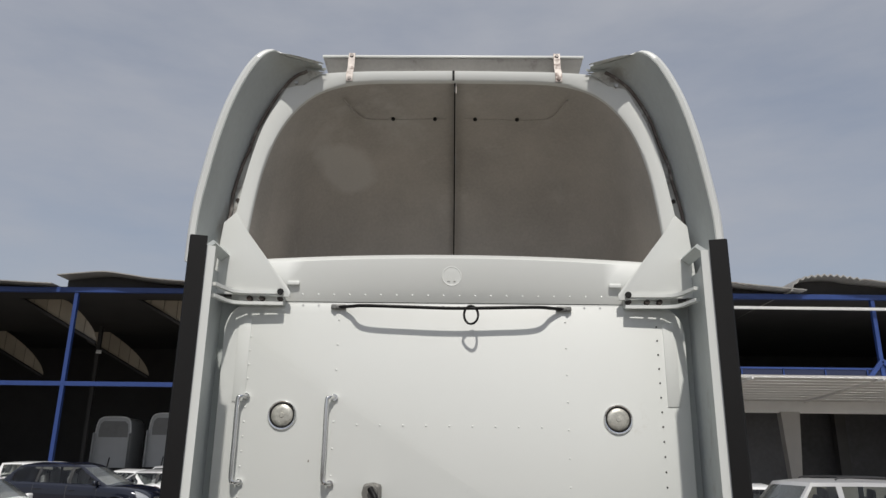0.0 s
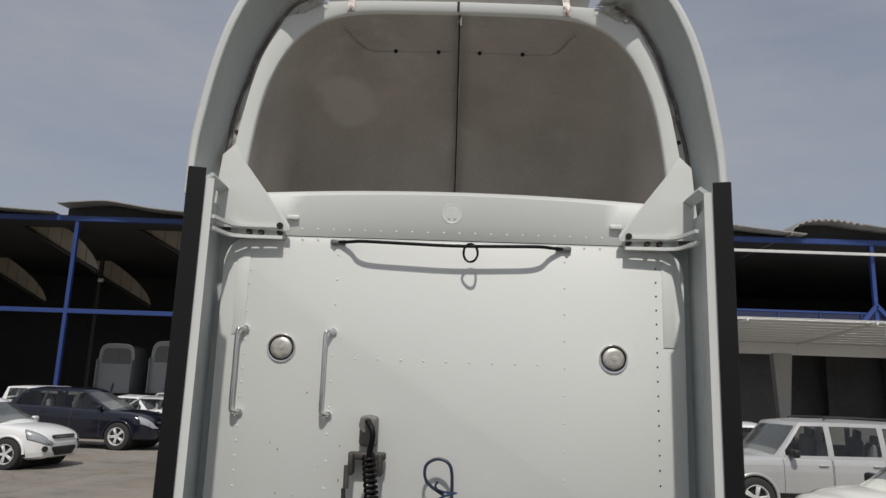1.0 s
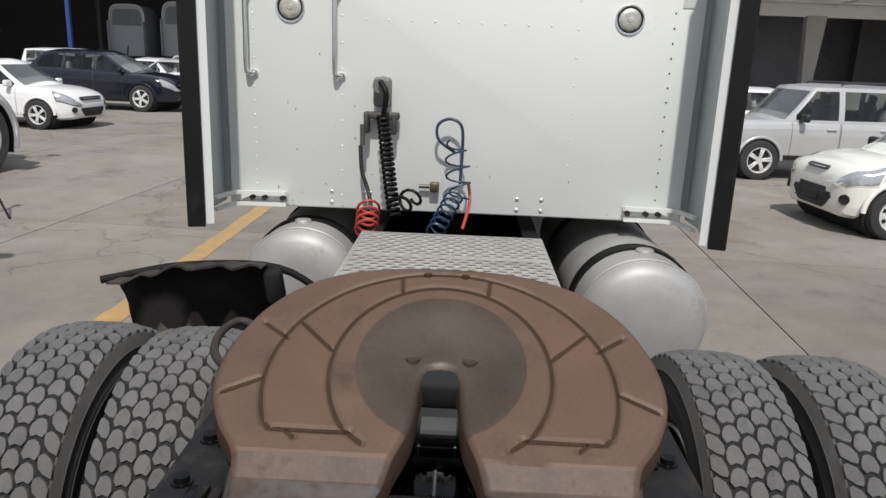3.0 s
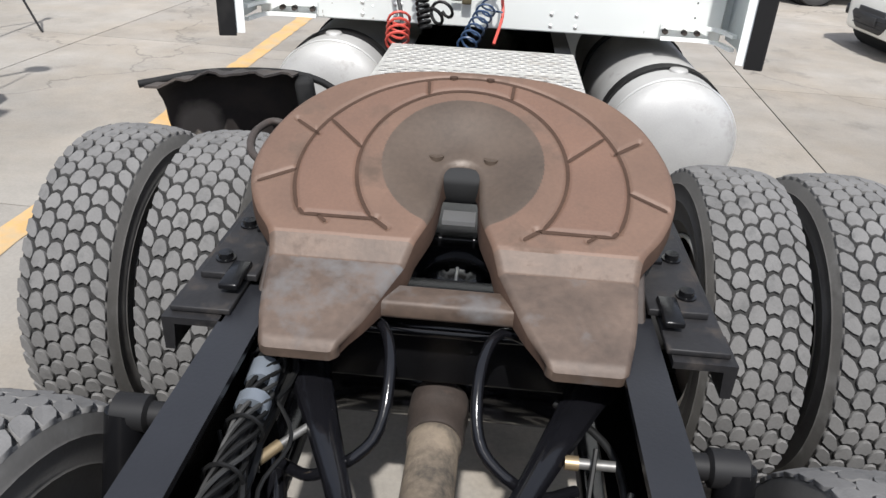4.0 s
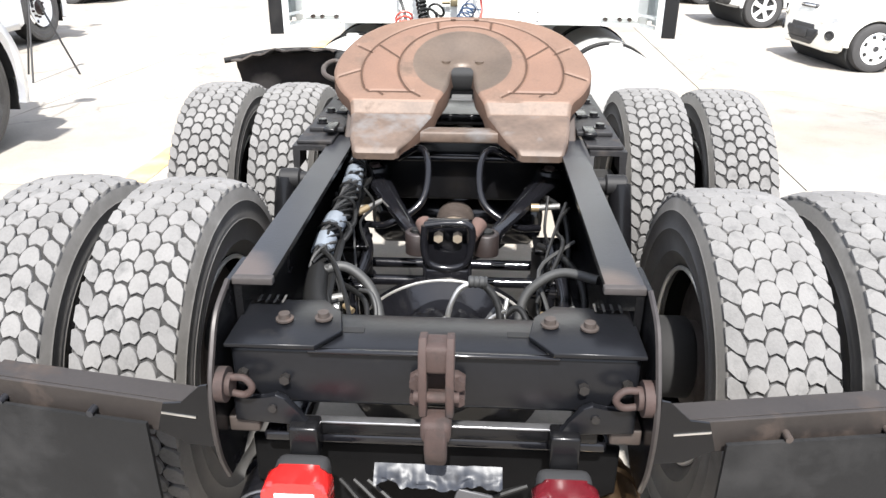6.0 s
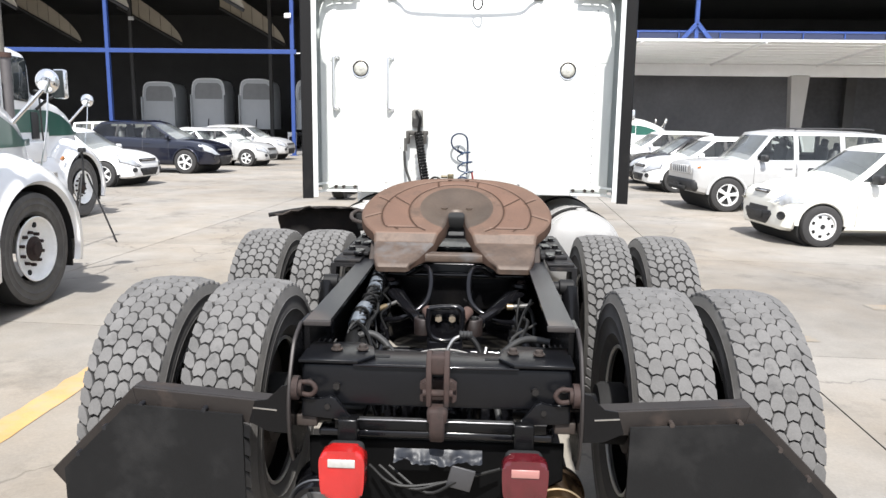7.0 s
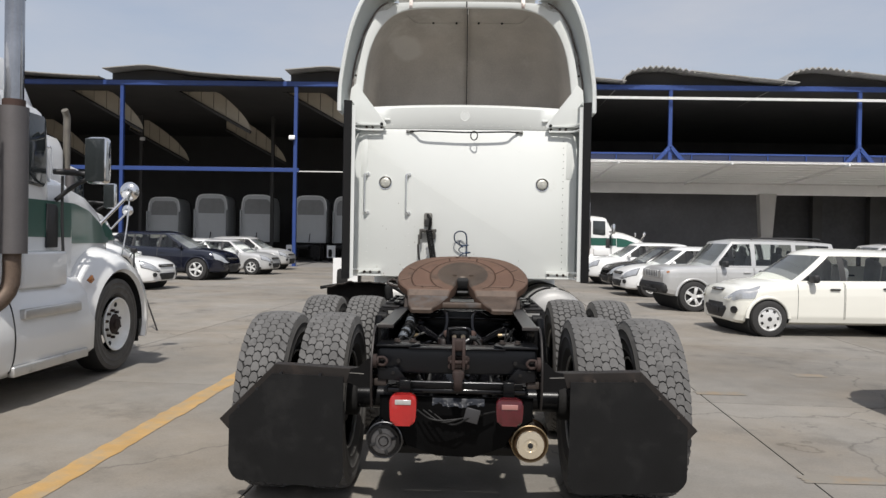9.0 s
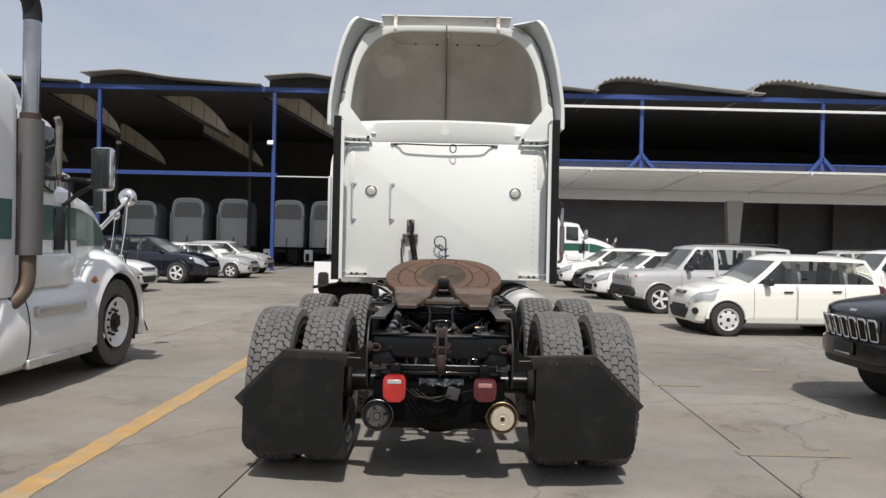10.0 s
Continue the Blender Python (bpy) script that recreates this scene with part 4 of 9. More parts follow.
    for y, w, zt in ((3.56, 1.20, 2.70), (4.56, 1.205, 2.70), (4.57, 1.205, 3.80), (5.0, 1.205, 3.70), (5.7, 1.18, 3.35), (6.2, 1.08, 2.75), (6.5, 1.02, 2.15), (7.4, 0.95, 1.95), (8.3, 0.85, 1.70), (8.5, 0.78, 1.1)):
        zb = 1.14
        rows.append([(-w, y, zb), (-w, y, 1.6), (-w * 0.985, y, min(zt - 0.25, 2.6)), (-w * 0.88, y, zt - 0.10), (-w * 0.6, y, zt), (0, y, zt + 0.02), (w * 0.6, y, zt), (w * 0.88, y, zt - 0.10), (w * 0.985, y, min(zt - 0.25, 2.6)), (w, y, 1.6), (w, y, zb)])
    sheet(bm, rows, True)
    part("cab_body", bm, WHITE, truck, "white painted sleeper cab and hood")
    bm, rows = B(), []
    for dy, k in ((0.06, 1.0), (0.6, 1.03), (1.15, 1.0)):
        rows.append([(x * k * 1.02, PY + dy, 2.68 + (z - 2.68) * k) for x, z in lo])
    sheet(bm, rows)
    part("roof_shell", bm, WHITE, truck, "white outer roof fairing")
    for s in (-1, 1):
        w = new("steer_wheel")
        w.parent = truck
        w.matrix_basis = pose(s * 1.03, 7.4, R_T - LIFT)
        t = bpy.data.objects.new("tyre", CARCASS)
        scene.collection.objects.link(t)
        t.parent = w


sleeper_back()


def rivet(bm, x, y, z, r=0.007):
    bmesh.ops.create_icosphere(bm, subdivisions=1, radius=r, matrix=Matrix.Translation((x, y, z)) @ Matrix.Diagonal((1, 0.5, 1, 1)))


def panel_fittings():
    rv = WHITE
    rows = [("h", [(x, 2.618) for x in np.linspace(-0.74, 0.72, 20)], rv), ("v", [(-0.56, z) for z in np.linspace(1.16, 2.50, 12)], rv), ("v", [(0.545, z) for z in np.linspace(1.35, 2.50, 10)], rv),
            ("h", [(x, 2.0) for x in np.linspace(-0.45, 0.42, 9)], rv), ("v", [(0.985, z) for z in np.linspace(1.2, 2.48, 20)], HOLE), ("v", [(-0.985, z) for z in np.linspace(1.2, 2.48, 20)], rv)]
    for _, pts, mat in rows:
        bm = B()
        for x, z in pts:
            rivet(bm, x, PY - (0.034 if z > 2.6 else 0.001), z, 0.0048 if mat is HOLE else 0.0054)
        tagged(part("rivet_row", bm, mat, truck), kind="stuff")
    for x in (-0.61, -0.45, -0.42, 0.31, 0.43):
        for z in (1.12, 1.175):
            bm = B()
            rivet(bm, x, PY - 0.001, z, 0.012)
            part("panel_bolt", bm, ALU, truck)
    # patch strips
    for x, z0, z1 in ((-1.02, 2.10, 2.50), (1.045, 2.10, 2.50)):
        bm = B()
        span(bm, (x - 0.03, PY - 0.004, z0), (x + 0.03, PY, z1), 0.001)
        part("patch_strip", bm, WHITE, truck)
    rnd, chips = random.Random(21), B()
    for k in range(30):
        x = rnd.uniform(-0.92, -0.30) if k % 4 else rnd.uniform(-0.6, 0.95)
        z = 1.10 + 0.75 * rnd.random() ** 2
        w, h = rnd.uniform(0.001, 0.003), rnd.uniform(0.0015, 0.007)
        span(chips, (x - w, PY - 0.0022, z - h), (x + w, PY - 0.0005, z + h))
    tagged(part("paint_chip", chips, material("chipped_primer", (0.24, 0.215, 0.18), 0.8, var=0.3, scale=30, bump=0.0), truck), kind="stuff")
    # grab handles
    for x in (-0.975, -0.555):
        h = new("grab_handle")
        h.parent = truck
        tagged(h, "chrome grab handle")
        bm = B()
        z0, z1 = 1.735, 2.125
        tube(bm, [(x, PY, z1), (x - 0.026, PY - 0.034, z1 - 0.002), (x - 0.036, PY - 0.040, z1 - 0.03), (x - 0.036, PY - 0.040, (z0 + z1) / 2), (x - 0.036, PY - 0.040, z0 + 0.03), (x - 0.026, PY - 0.034, z0 + 0.002), (x, PY, z0)], 0.0105, 10, 6)
        part("grip", bm, CHROME, h)
        for z in (z0, z1):
            bm = B()
            rod(bm, (x - 0.006, PY - 0.012, z), (x - 0.006, PY, z), 0.016, seg=12)
            rod(bm, (x + 0.004, PY - 0.016, z), (x + 0.004, PY, z), 0.007, seg=6)
            part("mount", bm, CHROME, h)
    # round lamps
    for x in (-0.805, 0.777):
        lamp = new("work_lamp")
        lamp.parent = truck
        tagged(lamp, "round clear work lamp in chrome ring")
        z = 2.04
        bm = B()
        lathe(bm, [(0.069, 0.0), (0.069, -0.005), (0.065, -0.009), (0.060, -0.008), (0.058, -0.002)], 36, "Y", (x, PY, z))
        part("ring", bm, CHROME, lamp)
        bm = B()
        lathe(bm, [(0.053, -0.003), (0.046, -0.010), (0.030, -0.0125), (0.012, -0.0125), (0.010, -0.015), (0.0, -0.0155)], 36, "Y", (x, PY, z))
        part("lens", bm, material("lamp_reflector", (0.52, 0.51, 0.46), 0.42, 0.45, var=0.35, scale=40, fine=150, bump=0.25), lamp, "brassy ribbed lens")
        bm = B()
        lathe(bm, [(0.060, -0.002), (0.055, -0.0085), (0.050, -0.002)], 36, "Y", (x, PY, z))
        part("gasket", bm, HOLE, lamp)
    # hose hanger: strap between two eyes with a ring
    hang = new("hose_hanger")
    hang.parent = truck
    tagged(hang, "black bungee strap with a ring")
    xl, xr = -0.56, 0.535
    bm = B()
    tube(bm, [(xl, PY - 0.010, 2.562), (xl + 0.06, PY - 0.035, 2.560), (xl + 0.13, PY - 0.070, 2.557), (-0.2, PY - 0.076, 2.551), (0.0, PY - 0.077, 2.547), (0.2, PY - 0.076, 2.551), (xr - 0.13, PY - 0.070, 2.557), (xr - 0.06, PY - 0.035, 2.560), (xr, PY - 0.010, 2.562)], 0.0085, 8, 5)
    part("strap", bm, HOSE, hang)
    bm = B()
    ring = [(0.085 + 0.034 * math.cos(a), PY - 0.079 + 0.006 * math.sin(2 * a), 2.515 + 0.044 * math.sin(a)) for a in np.linspace(0, 2 * math.pi, 17)[:-1]]
    tube(bm, ring, 0.006, 6, 1, True)
    part("ring", bm, HOSE, hang)
    for x, s in ((xl, 1), (xr, -1)):
        bm = B()
        box(bm, (x - s * 0.004, PY - 0.010, 2.562), (0.075, 0.014, 0.026), 0.006)
        rod(bm, (x - s * 0.022, PY - 0.024, 2.562), (x - s * 0.022, PY - 0.014, 2.562), 0.009, seg=8)
        part("eye", bm, material("dull_zinc", (0.20, 0.20, 0.19), 0.5, 0.4, var=0.2, scale=20, bump=0.1), hang)
    # electric socket, air couplings and coiled hoses
    box_ = new("hose_station")
    box_.parent = truck
    tagged(box_, "grey socket with glad-hand couplings and coiled cable")
    x, z = -0.362, 1.72
    bm = B()
    box(bm, (x, PY - 0.03, z - 0.05), (0.085, 0.06, 0.14), 0.018)
    rod(bm, (x - 0.005, PY - 0.11, z - 0.02), (x, PY, z - 0.01), 0.034, seg=16)
    part("socket", bm, material("cast_grey", (0.20, 0.195, 0.18), 0.6, 0.3, var=0.25, scale=20, bump=0.3), box_)
    bm = B()
    box(bm, (x - 0.070, PY - 0.055, z - 0.195), (0.024, 0.08, 0.10), 0.010)
    box(bm, (x + 0.062, PY - 0.055, z - 0.195), (0.024, 0.08, 0.10), 0.010)
    box(bm, (x, PY - 0.05, z - 0.16), (0.17, 0.05, 0.035), 0.008)
    part("gladhand_holder", bm, material("dusty_cast_iron", (0.07, 0.066, 0.06), 0.6, 0.3, var=0.3, scale=20, bump=0.3), box_)
    bm = B()
    rod(bm, (x - 0.085, PY - 0.09, z - 0.20), (x - 0.085, PY - 0.09, z - 0.30), 0.013, seg=10)
    part("fitting", bm, material("dull_fitting", (0.12, 0.115, 0.105), 0.45, 0.5, var=0.2, scale=20, bump=0.1), box_)
    # thick coiled electric cable
    def coil(a, b, r, turns, rt, mat, label, sag=0.0, ease=1.0):
        a, b = Vector(a), Vector(b)
        d = (b - a)
        u = d.normalized().orthogonal().normalized()
        v = d.normalized().cross(u)
        pts, n = [], int(turns * 12)
        for k in range(n + 1):
            t = k / n
            p = a + d * t + Vector((0, -sag * math.sin(math.pi * t), 0))
            ang = 2 * math.pi * turns * t
            rr = r(t) if callable(r) else r
            pts.append(p + rr * (math.cos(ang) * u + math.sin(ang) * v))
        bm = B()
        tube(bm, pts, rt, 6, 1)
        return part("coil", bm, mat, box_, label)
    coil((x + 0.015, PY - 0.12, z - 0.16), (x + 0.10, PY - 0.36, 1.14), 0.026, 20, 0.0075, HOSE, "black coiled electric cable", 0.02)
    bm = B()
    tube(bm, [(x, PY - 0.12, z + 0.0), (x + 0.03, PY - 0.15, z - 0.05), (x + 0.02, PY - 0.13, z - 0.13), (x + 0.015, PY - 0.12, z - 0.17)], 0.014, 8, 5)
    part("plug_lead", bm, HOSE, box_)
    bm = B()
    tube(bm, [(x - 0.095, PY - 0.09, z - 0.30), (x - 0.085, PY - 0.10, z - 0.42), (x - 0.05, PY - 0.12, z - 0.52), (x - 0.02, PY - 0.22, z - 0.60)], 0.010, 8, 6)
    part("steel_hose", bm, HOSE_GREY, box_, "braided grey hose")
    coil((x - 0.03, PY - 0.26, 1.17), (x - 0.02, PY - 0.40, 1.08), lambda t: 0.050, 4, 0.0065, RED_COIL, "red coiled air hose")
    coil((x + 0.18, PY - 0.12, 1.20), (x + 0.10, PY - 0.26, 1.16), lambda t: 0.045, 2, 0.008, HOSE, "black loop of hose")
    # blue coiled air hose hanging loosely
    cx = -0.025
    coil((cx + 0.02, PY - 0.10, 1.46), (cx + 0.055, PY - 0.20, 1.20), lambda t: 0.040 + 0.018 * math.sin(3 * t), 3.6, 0.005, BLUE_COIL, "blue coiled air hose")
    bm = B()
    tube(bm, [(cx + 0.02, PY - 0.06, 1.40), (cx - 0.06, PY - 0.07, 1.46), (cx - 0.065, PY - 0.07, 1.53), (cx - 0.01, PY - 0.07, 1.56), (cx + 0.045, PY - 0.08, 1.53), (cx + 0.055, PY - 0.08, 1.42), (cx + 0.05, PY - 0.10, 1.25)], 0.0075, 8, 6)
    part("hose_loop", bm, material("dark_blue_hose", (0.022, 0.032, 0.06), 0.4, var=0.2, bump=0.0), box_)
    coil((cx + 0.03, PY - 0.20, 1.22), (cx - 0.05, PY - 0.44, 1.09), lambda t: 0.040, 6, 0.0052, BLUE_COIL, "blue coiled air hose")
    bm = B()
    tube(bm, [(cx + 0.09, PY - 0.12, 1.27), (cx + 0.10, PY - 0.16, 1.18), (cx + 0.07, PY - 0.30, 1.08)], 0.0075, 8, 5)
    part("red_hose", bm, RED_COIL, box_)
    bm = B()
    box(bm, (cx - 0.075, PY - 0.03, 1.225), (0.045, 0.04, 0.045), 0.006)
    rod(bm, (cx - 0.15, PY - 0.03, 1.225), (cx - 0.10, PY - 0.03, 1.225), 0.010, seg=8)
    part("valve", bm, material("dull_brass_valve", (0.12, 0.10, 0.06), 0.45, 0.5, var=0.3, scale=25, bump=0.1), box_, "dull brass valve")


panel_fittings()


def rail(s):
    """C-section frame rail: top flange, web and bottom flange."""
    bm = B()
    x0, x1 = s * 0.425, s * 0.345
    y0, y1 = -0.048, 6.8
    prof = [(x0, 0.735), (x0, 1.0), (x1, 1.0), (x1, 0.985), (s * 0.410, 0.985), (s * 0.410, 0.75), (x1, 0.75), (x1, 0.735)]
    prism(bm, prof, "Y", y0, y1, 0.003)
    bm.faces.ensure_lookup_table()
    bm.normal_update()
    # top faces lighter; web and lower faces blacker for the rail's inner shade
    for f in bm.faces:
        f.material_index = 0 if f.calc_center_median().z > 0.9985 else 1
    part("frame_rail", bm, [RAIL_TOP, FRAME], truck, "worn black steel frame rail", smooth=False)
    # rear end plate curving down and back, with a worn rim
    edge = [(y0 - 0.005, 0.998), (-0.135, 0.965), (-0.180, 0.905), (-0.212, 0.84), (-0.222, 0.76), (-0.210, 0.67), (-0.18, 0.60)]
    curve = [(p.y, p.z) for p in smooth_path([(0, y, z) for y, z in edge], 4)]
    bm = B()
    prism(bm, curve + [(-0.10, 0.59), (0.02, 0.66), (0.06, 0.735), (0.06, 0.998)], "X", s * 0.4265, s * 0.437)
    part("rail_end_plate", bm, FRAME, truck, smooth=False)
    bm = B()
    tube(bm, [(s * 0.432, y - 0.002, z) for y, z in curve], 0.0062, 6, 1)
    part("worn_rim", bm, material("rubbed_plate_rim", (0.026, 0.022, 0.021), 0.5, 0.3, var=0.4, scale=14, bump=0.2), truck, "rubbed brown rim of the rail end")
    bm = B()
    span(bm, (s * 0.340, y0 - 0.003, 0.986), (s * 0.4255, y0 + 0.016, 1.002), 0.002)
    part("rusted_tip", bm, material("rusted_rail_tip", (0.025, 0.021, 0.020), 0.8, var=0.4, scale=18, bump=0.3, stain=(0.022, 0.019, 0.018), stain_amount=0.45, stain_scale=16), truck, "rust-brown tip of the rail flange")


for s_ in (-1, 1):
    rail(s_)


def chassis():
    # rear crossmember with corner plates and pintle hook
    bm = B()
    span(bm, (-0.41, -0.15, 0.765), (0.41, 0.00, 0.900), 0.012)
    part("rear_crossmember", bm, GLOSS_BLACK, truck, "glossy black rear crossmember")
    # glossy strip added for the highlight along the crossmember edge
    bm = B()
    span(bm, (-0.25, -0.162, 0.894), (0.25, -0.148, 0.902), 0.003)
    part("worn_lip", bm, OILY, truck, "glossy lip that catches the highlight on the crossmember")
    for s in (-1, 1):
        bm = B()
        prism(bm, [(s * 0.205, -0.02), (s * 0.19, -0.10), (s * 0.235, -0.162), (s * 0.415, -0.162), (s * 0.415, 0.02), (s * 0.25, 0.03)], "Z", 0.902, 0.914, 0.003)
        part("corner_plate", bm, GLOSS_BLACK, truck)
        for x, y in ((0.235, -0.06), (0.315, -0.07)):
            bm = B()
            lathe(bm, [(0.019, 0.918), (0.019, 0.922), (0.013, 0.923), (0.012, 0.933), (0.0, 0.934)], 12, "Z", (s * x, y, 0))
            part("bolt", bm, DARK_IRON, truck)
        for x, z in ((0.30, 0.83), (0.385, 0.84)):
            bm = B()
            rod(bm, (s * x, -0.165, z), (s * x, -0.145, z), 0.011, seg=6)
            part("bolt", bm, BLACK_BOLT, truck)
        # part number bars, unreadable stamped label
        for k in range(4):
            bm = B()
            span(bm, (s * (0.335 + 0.018 * k), 0.0, 0.919), (s * (0.340 + 0.018 * k), 0.035, 0.920))
            part("stencil_mark", bm, material("worn_stencil", (0.045, 0.043, 0.04), 0.6, var=0.3, scale=40, bump=0.0), truck)
        # tow eye: a round flange on the end plate with a loop turned inwards
        bm = B()
        rod(bm, (s * 0.4265, -0.185, 0.832), (s * 0.408, -0.185, 0.832), 0.036, seg=18)
        rod(bm, (s * 0.408, -0.185, 0.832), (s * 0.398, -0.185, 0.832), 0.024, seg=16)
        tube(bm, [(s * 0.402, -0.187, 0.850), (s * 0.372, -0.190, 0.851), (s * 0.357, -0.192, 0.832), (s * 0.372, -0.190, 0.813), (s * 0.402, -0.187, 0.814)], 0.0075, 8, 6)
        part("tow_eye", bm, HOOK_RUST, truck, "rusty tow eye")
        bm = B()
        prism(bm, [(s * 0.405, 0.800), (s * 0.375, 0.788), (s * 0.345, 0.790), (s * 0.318, 0.804), (s * 0.298, 0.796), (s * 0.275, 0.756), (s * 0.255, 0.738), (s * 0.285, 0.730), (s * 0.405, 0.738)], "Y", -0.176, -0.160, 0.004)
        part("lower_gusset", bm, GLOSS_BLACK, truck, "black wavy gusset plate")
        bm = B()
        rod(bm, (s * 0.325, -0.182, 0.772), (s * 0.325, -0.17, 0.772), 0.009, seg=8)
        part("bolt", bm, BLACK_BOLT, truck)
        bm = B()
        box(bm, (s * 0.17, -0.075, 0.9005), (0.045, 0.020, 0.003), 0.001)
        part("slot", bm, SLOT_BLACK, truck)
        bm = B()
        span(bm, (s * 0.36, -0.165, 0.70), (s * 0.425, -0.06, 0.74), 0.006)
        part("rusty_corner", bm, DARK_IRON, truck)
    # pintle hook: bolted flange, locking lever and jaw
    bm = B()
    prism(bm, [(-0.045, 0.805), (-0.030, 0.795), (0.050, 0.795), (0.065, 0.805), (0.065, 0.855), (0.050, 0.865), (-0.030, 0.865), (-0.045, 0.855)], "Y", -0.176, -0.152, 0.006)
    part("hook_flange", bm, HOOK_RUST, truck, "rusty bolted hook flange")
    for x in (-0.033, 0.053):
        for z in (0.813, 0.849):
            bm = B()
            rod(bm, (x, -0.192, z), (x, -0.174, z), 0.013, seg=6)
            part("bolt", bm, HOOK_RUST, truck)
    bm = B()
    for dx in (-0.016, 0.036):
        prism(bm, [(-0.165, 0.955), (-0.205, 0.965), (-0.228, 0.945), (-0.232, 0.86), (-0.225, 0.80), (-0.195, 0.795), (-0.195, 0.86), (-0.18, 0.89), (-0.15, 0.90)], "X", dx - 0.008, dx + 0.008, 0.003)
    span(bm, (-0.016, -0.225, 0.895), (0.036, -0.165, 0.955), 0.010)
    rod(bm, (-0.034, -0.213, 0.838), (0.054, -0.213, 0.838), 0.011, seg=10)
    part("pintle_hook", bm, HOOK_RUST, truck, "rusty pintle hook")
    bm = B()
    span(bm, (-0.020, -0.250, 0.752), (0.040, -0.185, 0.800), 0.012)
    prism(bm, [(-0.25, 0.79), (-0.262, 0.745), (-0.245, 0.70), (-0.215, 0.690), (-0.20, 0.76)], "X", -0.012, 0.032, 0.008)
    part("hook_jaw", bm, HOOK_RUST, truck, "rusty hook jaw")
    # lower tail bar with lamps, brackets and wiring
    bm = B()
    span(bm, (-0.36, -0.15, 0.664), (0.36, -0.09, 0.690), 0.008)
    part("lamp_bar", bm, OILY, truck, "black tail lamp crossbar")
    bm = B()
    span(bm, (-0.31, -0.152, 0.690), (0.34, -0.140, 0.722), 0.004)
    part("lamp_bar_flange", bm, FRAME, truck)
    # pale strip that paints the highlight line on the lamp bar
    bm = B()
    span(bm, (-0.31, -0.156, 0.721), (0.34, -0.134, 0.727), 0.0025)
    part("lamp_bar_lip", bm, material("bright_worn_edge", (0.20, 0.20, 0.205), 0.28, 0.8, var=0.4, scale=12, bump=0.1), truck, "bright strip for the highlight on the lamp bar edge")
    # added black sheet that stands in for the unlit space below the lamps
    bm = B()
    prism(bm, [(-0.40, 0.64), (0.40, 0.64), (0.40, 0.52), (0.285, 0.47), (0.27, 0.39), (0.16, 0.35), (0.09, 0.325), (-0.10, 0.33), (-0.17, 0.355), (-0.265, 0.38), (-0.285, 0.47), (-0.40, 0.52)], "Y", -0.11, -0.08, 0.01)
    part("tail_plate", bm, material("sooty_black_plate", (0.0028, 0.0028, 0.003), 0.5, spec=0.06, var=0.3, scale=8, bump=0.1), truck, "black filler for the dark void under the tail")
    for x, mat, lab, high in ((-0.262, RED_LENS, "lit-looking bright red tail lamp", 0.078), (0.268, DARK_RED, "dark red tail lamp", 0.066)):
        lamp = new("tail_lamp")
        lamp.parent = truck
        tagged(lamp, lab)
        z, w = 0.607, 0.062
        bm = B()
        box(bm, (x, -0.225, z), (2 * w - 0.012, 0.07, 2 * high - 0.014), 0.02, seg=3)
        part("housing", bm, TRIM, lamp)
        bm = B()
        rim = []
        for a in np.linspace(0, 2 * math.pi, 41)[:-1]:
            cx, cz = math.cos(a), math.sin(a)
            px, pz = math.copysign(abs(cx) ** 0.42, cx), math.copysign(abs(cz) ** 0.42, cz)
            rim.append((x + px * (w + 0.004) * (1 + 0.05 * pz - 0.03 * pz * pz), z + pz * high))
        prism(bm, rim, "Y", -0.296, -0.240, 0.012)
        part("lens", bm, mat, lamp)
        bm = B()
        span(bm, (x - 0.040, -0.2995, z + high - 0.050), (x + 0.040, -0.294, z + high - 0.025), 0.002)
        part("reverse_window", bm, CLEAR_LENS if mat is RED_LENS else material("dull_lens", (0.34, 0.16, 0.145), 0.3, bump=0.0), lamp, "pale window in the lens")
        bm = B()
        span(bm, (x - 0.03, -0.20, 0.66), (x + 0.03, -0.15, 0.74), 0.006)
        part("bracket", bm, FRAME, lamp)
    # crumpled strip of plastic film hung between the lamps
    bm, rows = B(), []
    for i in range(53):
        u = i / 52
        rows.append([])
        for v in np.linspace(0, 1, 9):
            crease = noise.noise((u * 9.0, v * 2.5, 3.0)) * 0.016 + noise.noise((u * 20.0, v * 5.0, 7.0)) * 0.003
            deep = 0.024 + 0.022 * max(0.0, noise.noise((u * 4.5, 0.0, 11.0)) + 0.35) + 0.006 * noise.noise((u * 21.0, 0.0, 5.0))
            rows[-1].append((-0.120 + 0.265 * u, -0.185 - 0.035 * v + crease * v, 0.650 + 0.004 * noise.noise((u * 8.0, 2.0, 1.0)) - deep * v))
    sheet(bm, rows)
    thick(bm, 0.0012)
    part("plastic_wrap", bm, material("dirty_plastic_film", (0.016, 0.018, 0.023), 0.40, var=0.5, scale=18, fine=70, bump=0.1, stain=(0.012, 0.012, 0.014), stain_amount=0.42, stain_scale=16, coat=0.0, spec=0.25), truck, "crumpled grey plastic wrap", angle=50)
    bm = B()
    box(bm, (0.082, -0.205, 0.568), (0.075, 0.008, 0.075), 0.003, pose(0, 0, 0, 8, 14, 0))
    part("hanging_plate", bm, material("grey_tag", (0.040, 0.040, 0.043), 0.5, var=0.1, bump=0.02), truck)
    for k in range(3):
        bm = B()
        tube(bm, [(-0.2 + 0.03 * k, -0.16, 0.58), (-0.12 + 0.05 * k, -0.21, 0.545 - 0.012 * k), (0.0 + 0.04 * k, -0.20, 0.545 + 0.008 * k), (0.2, -0.16, 0.58)], 0.005, 6, 5)
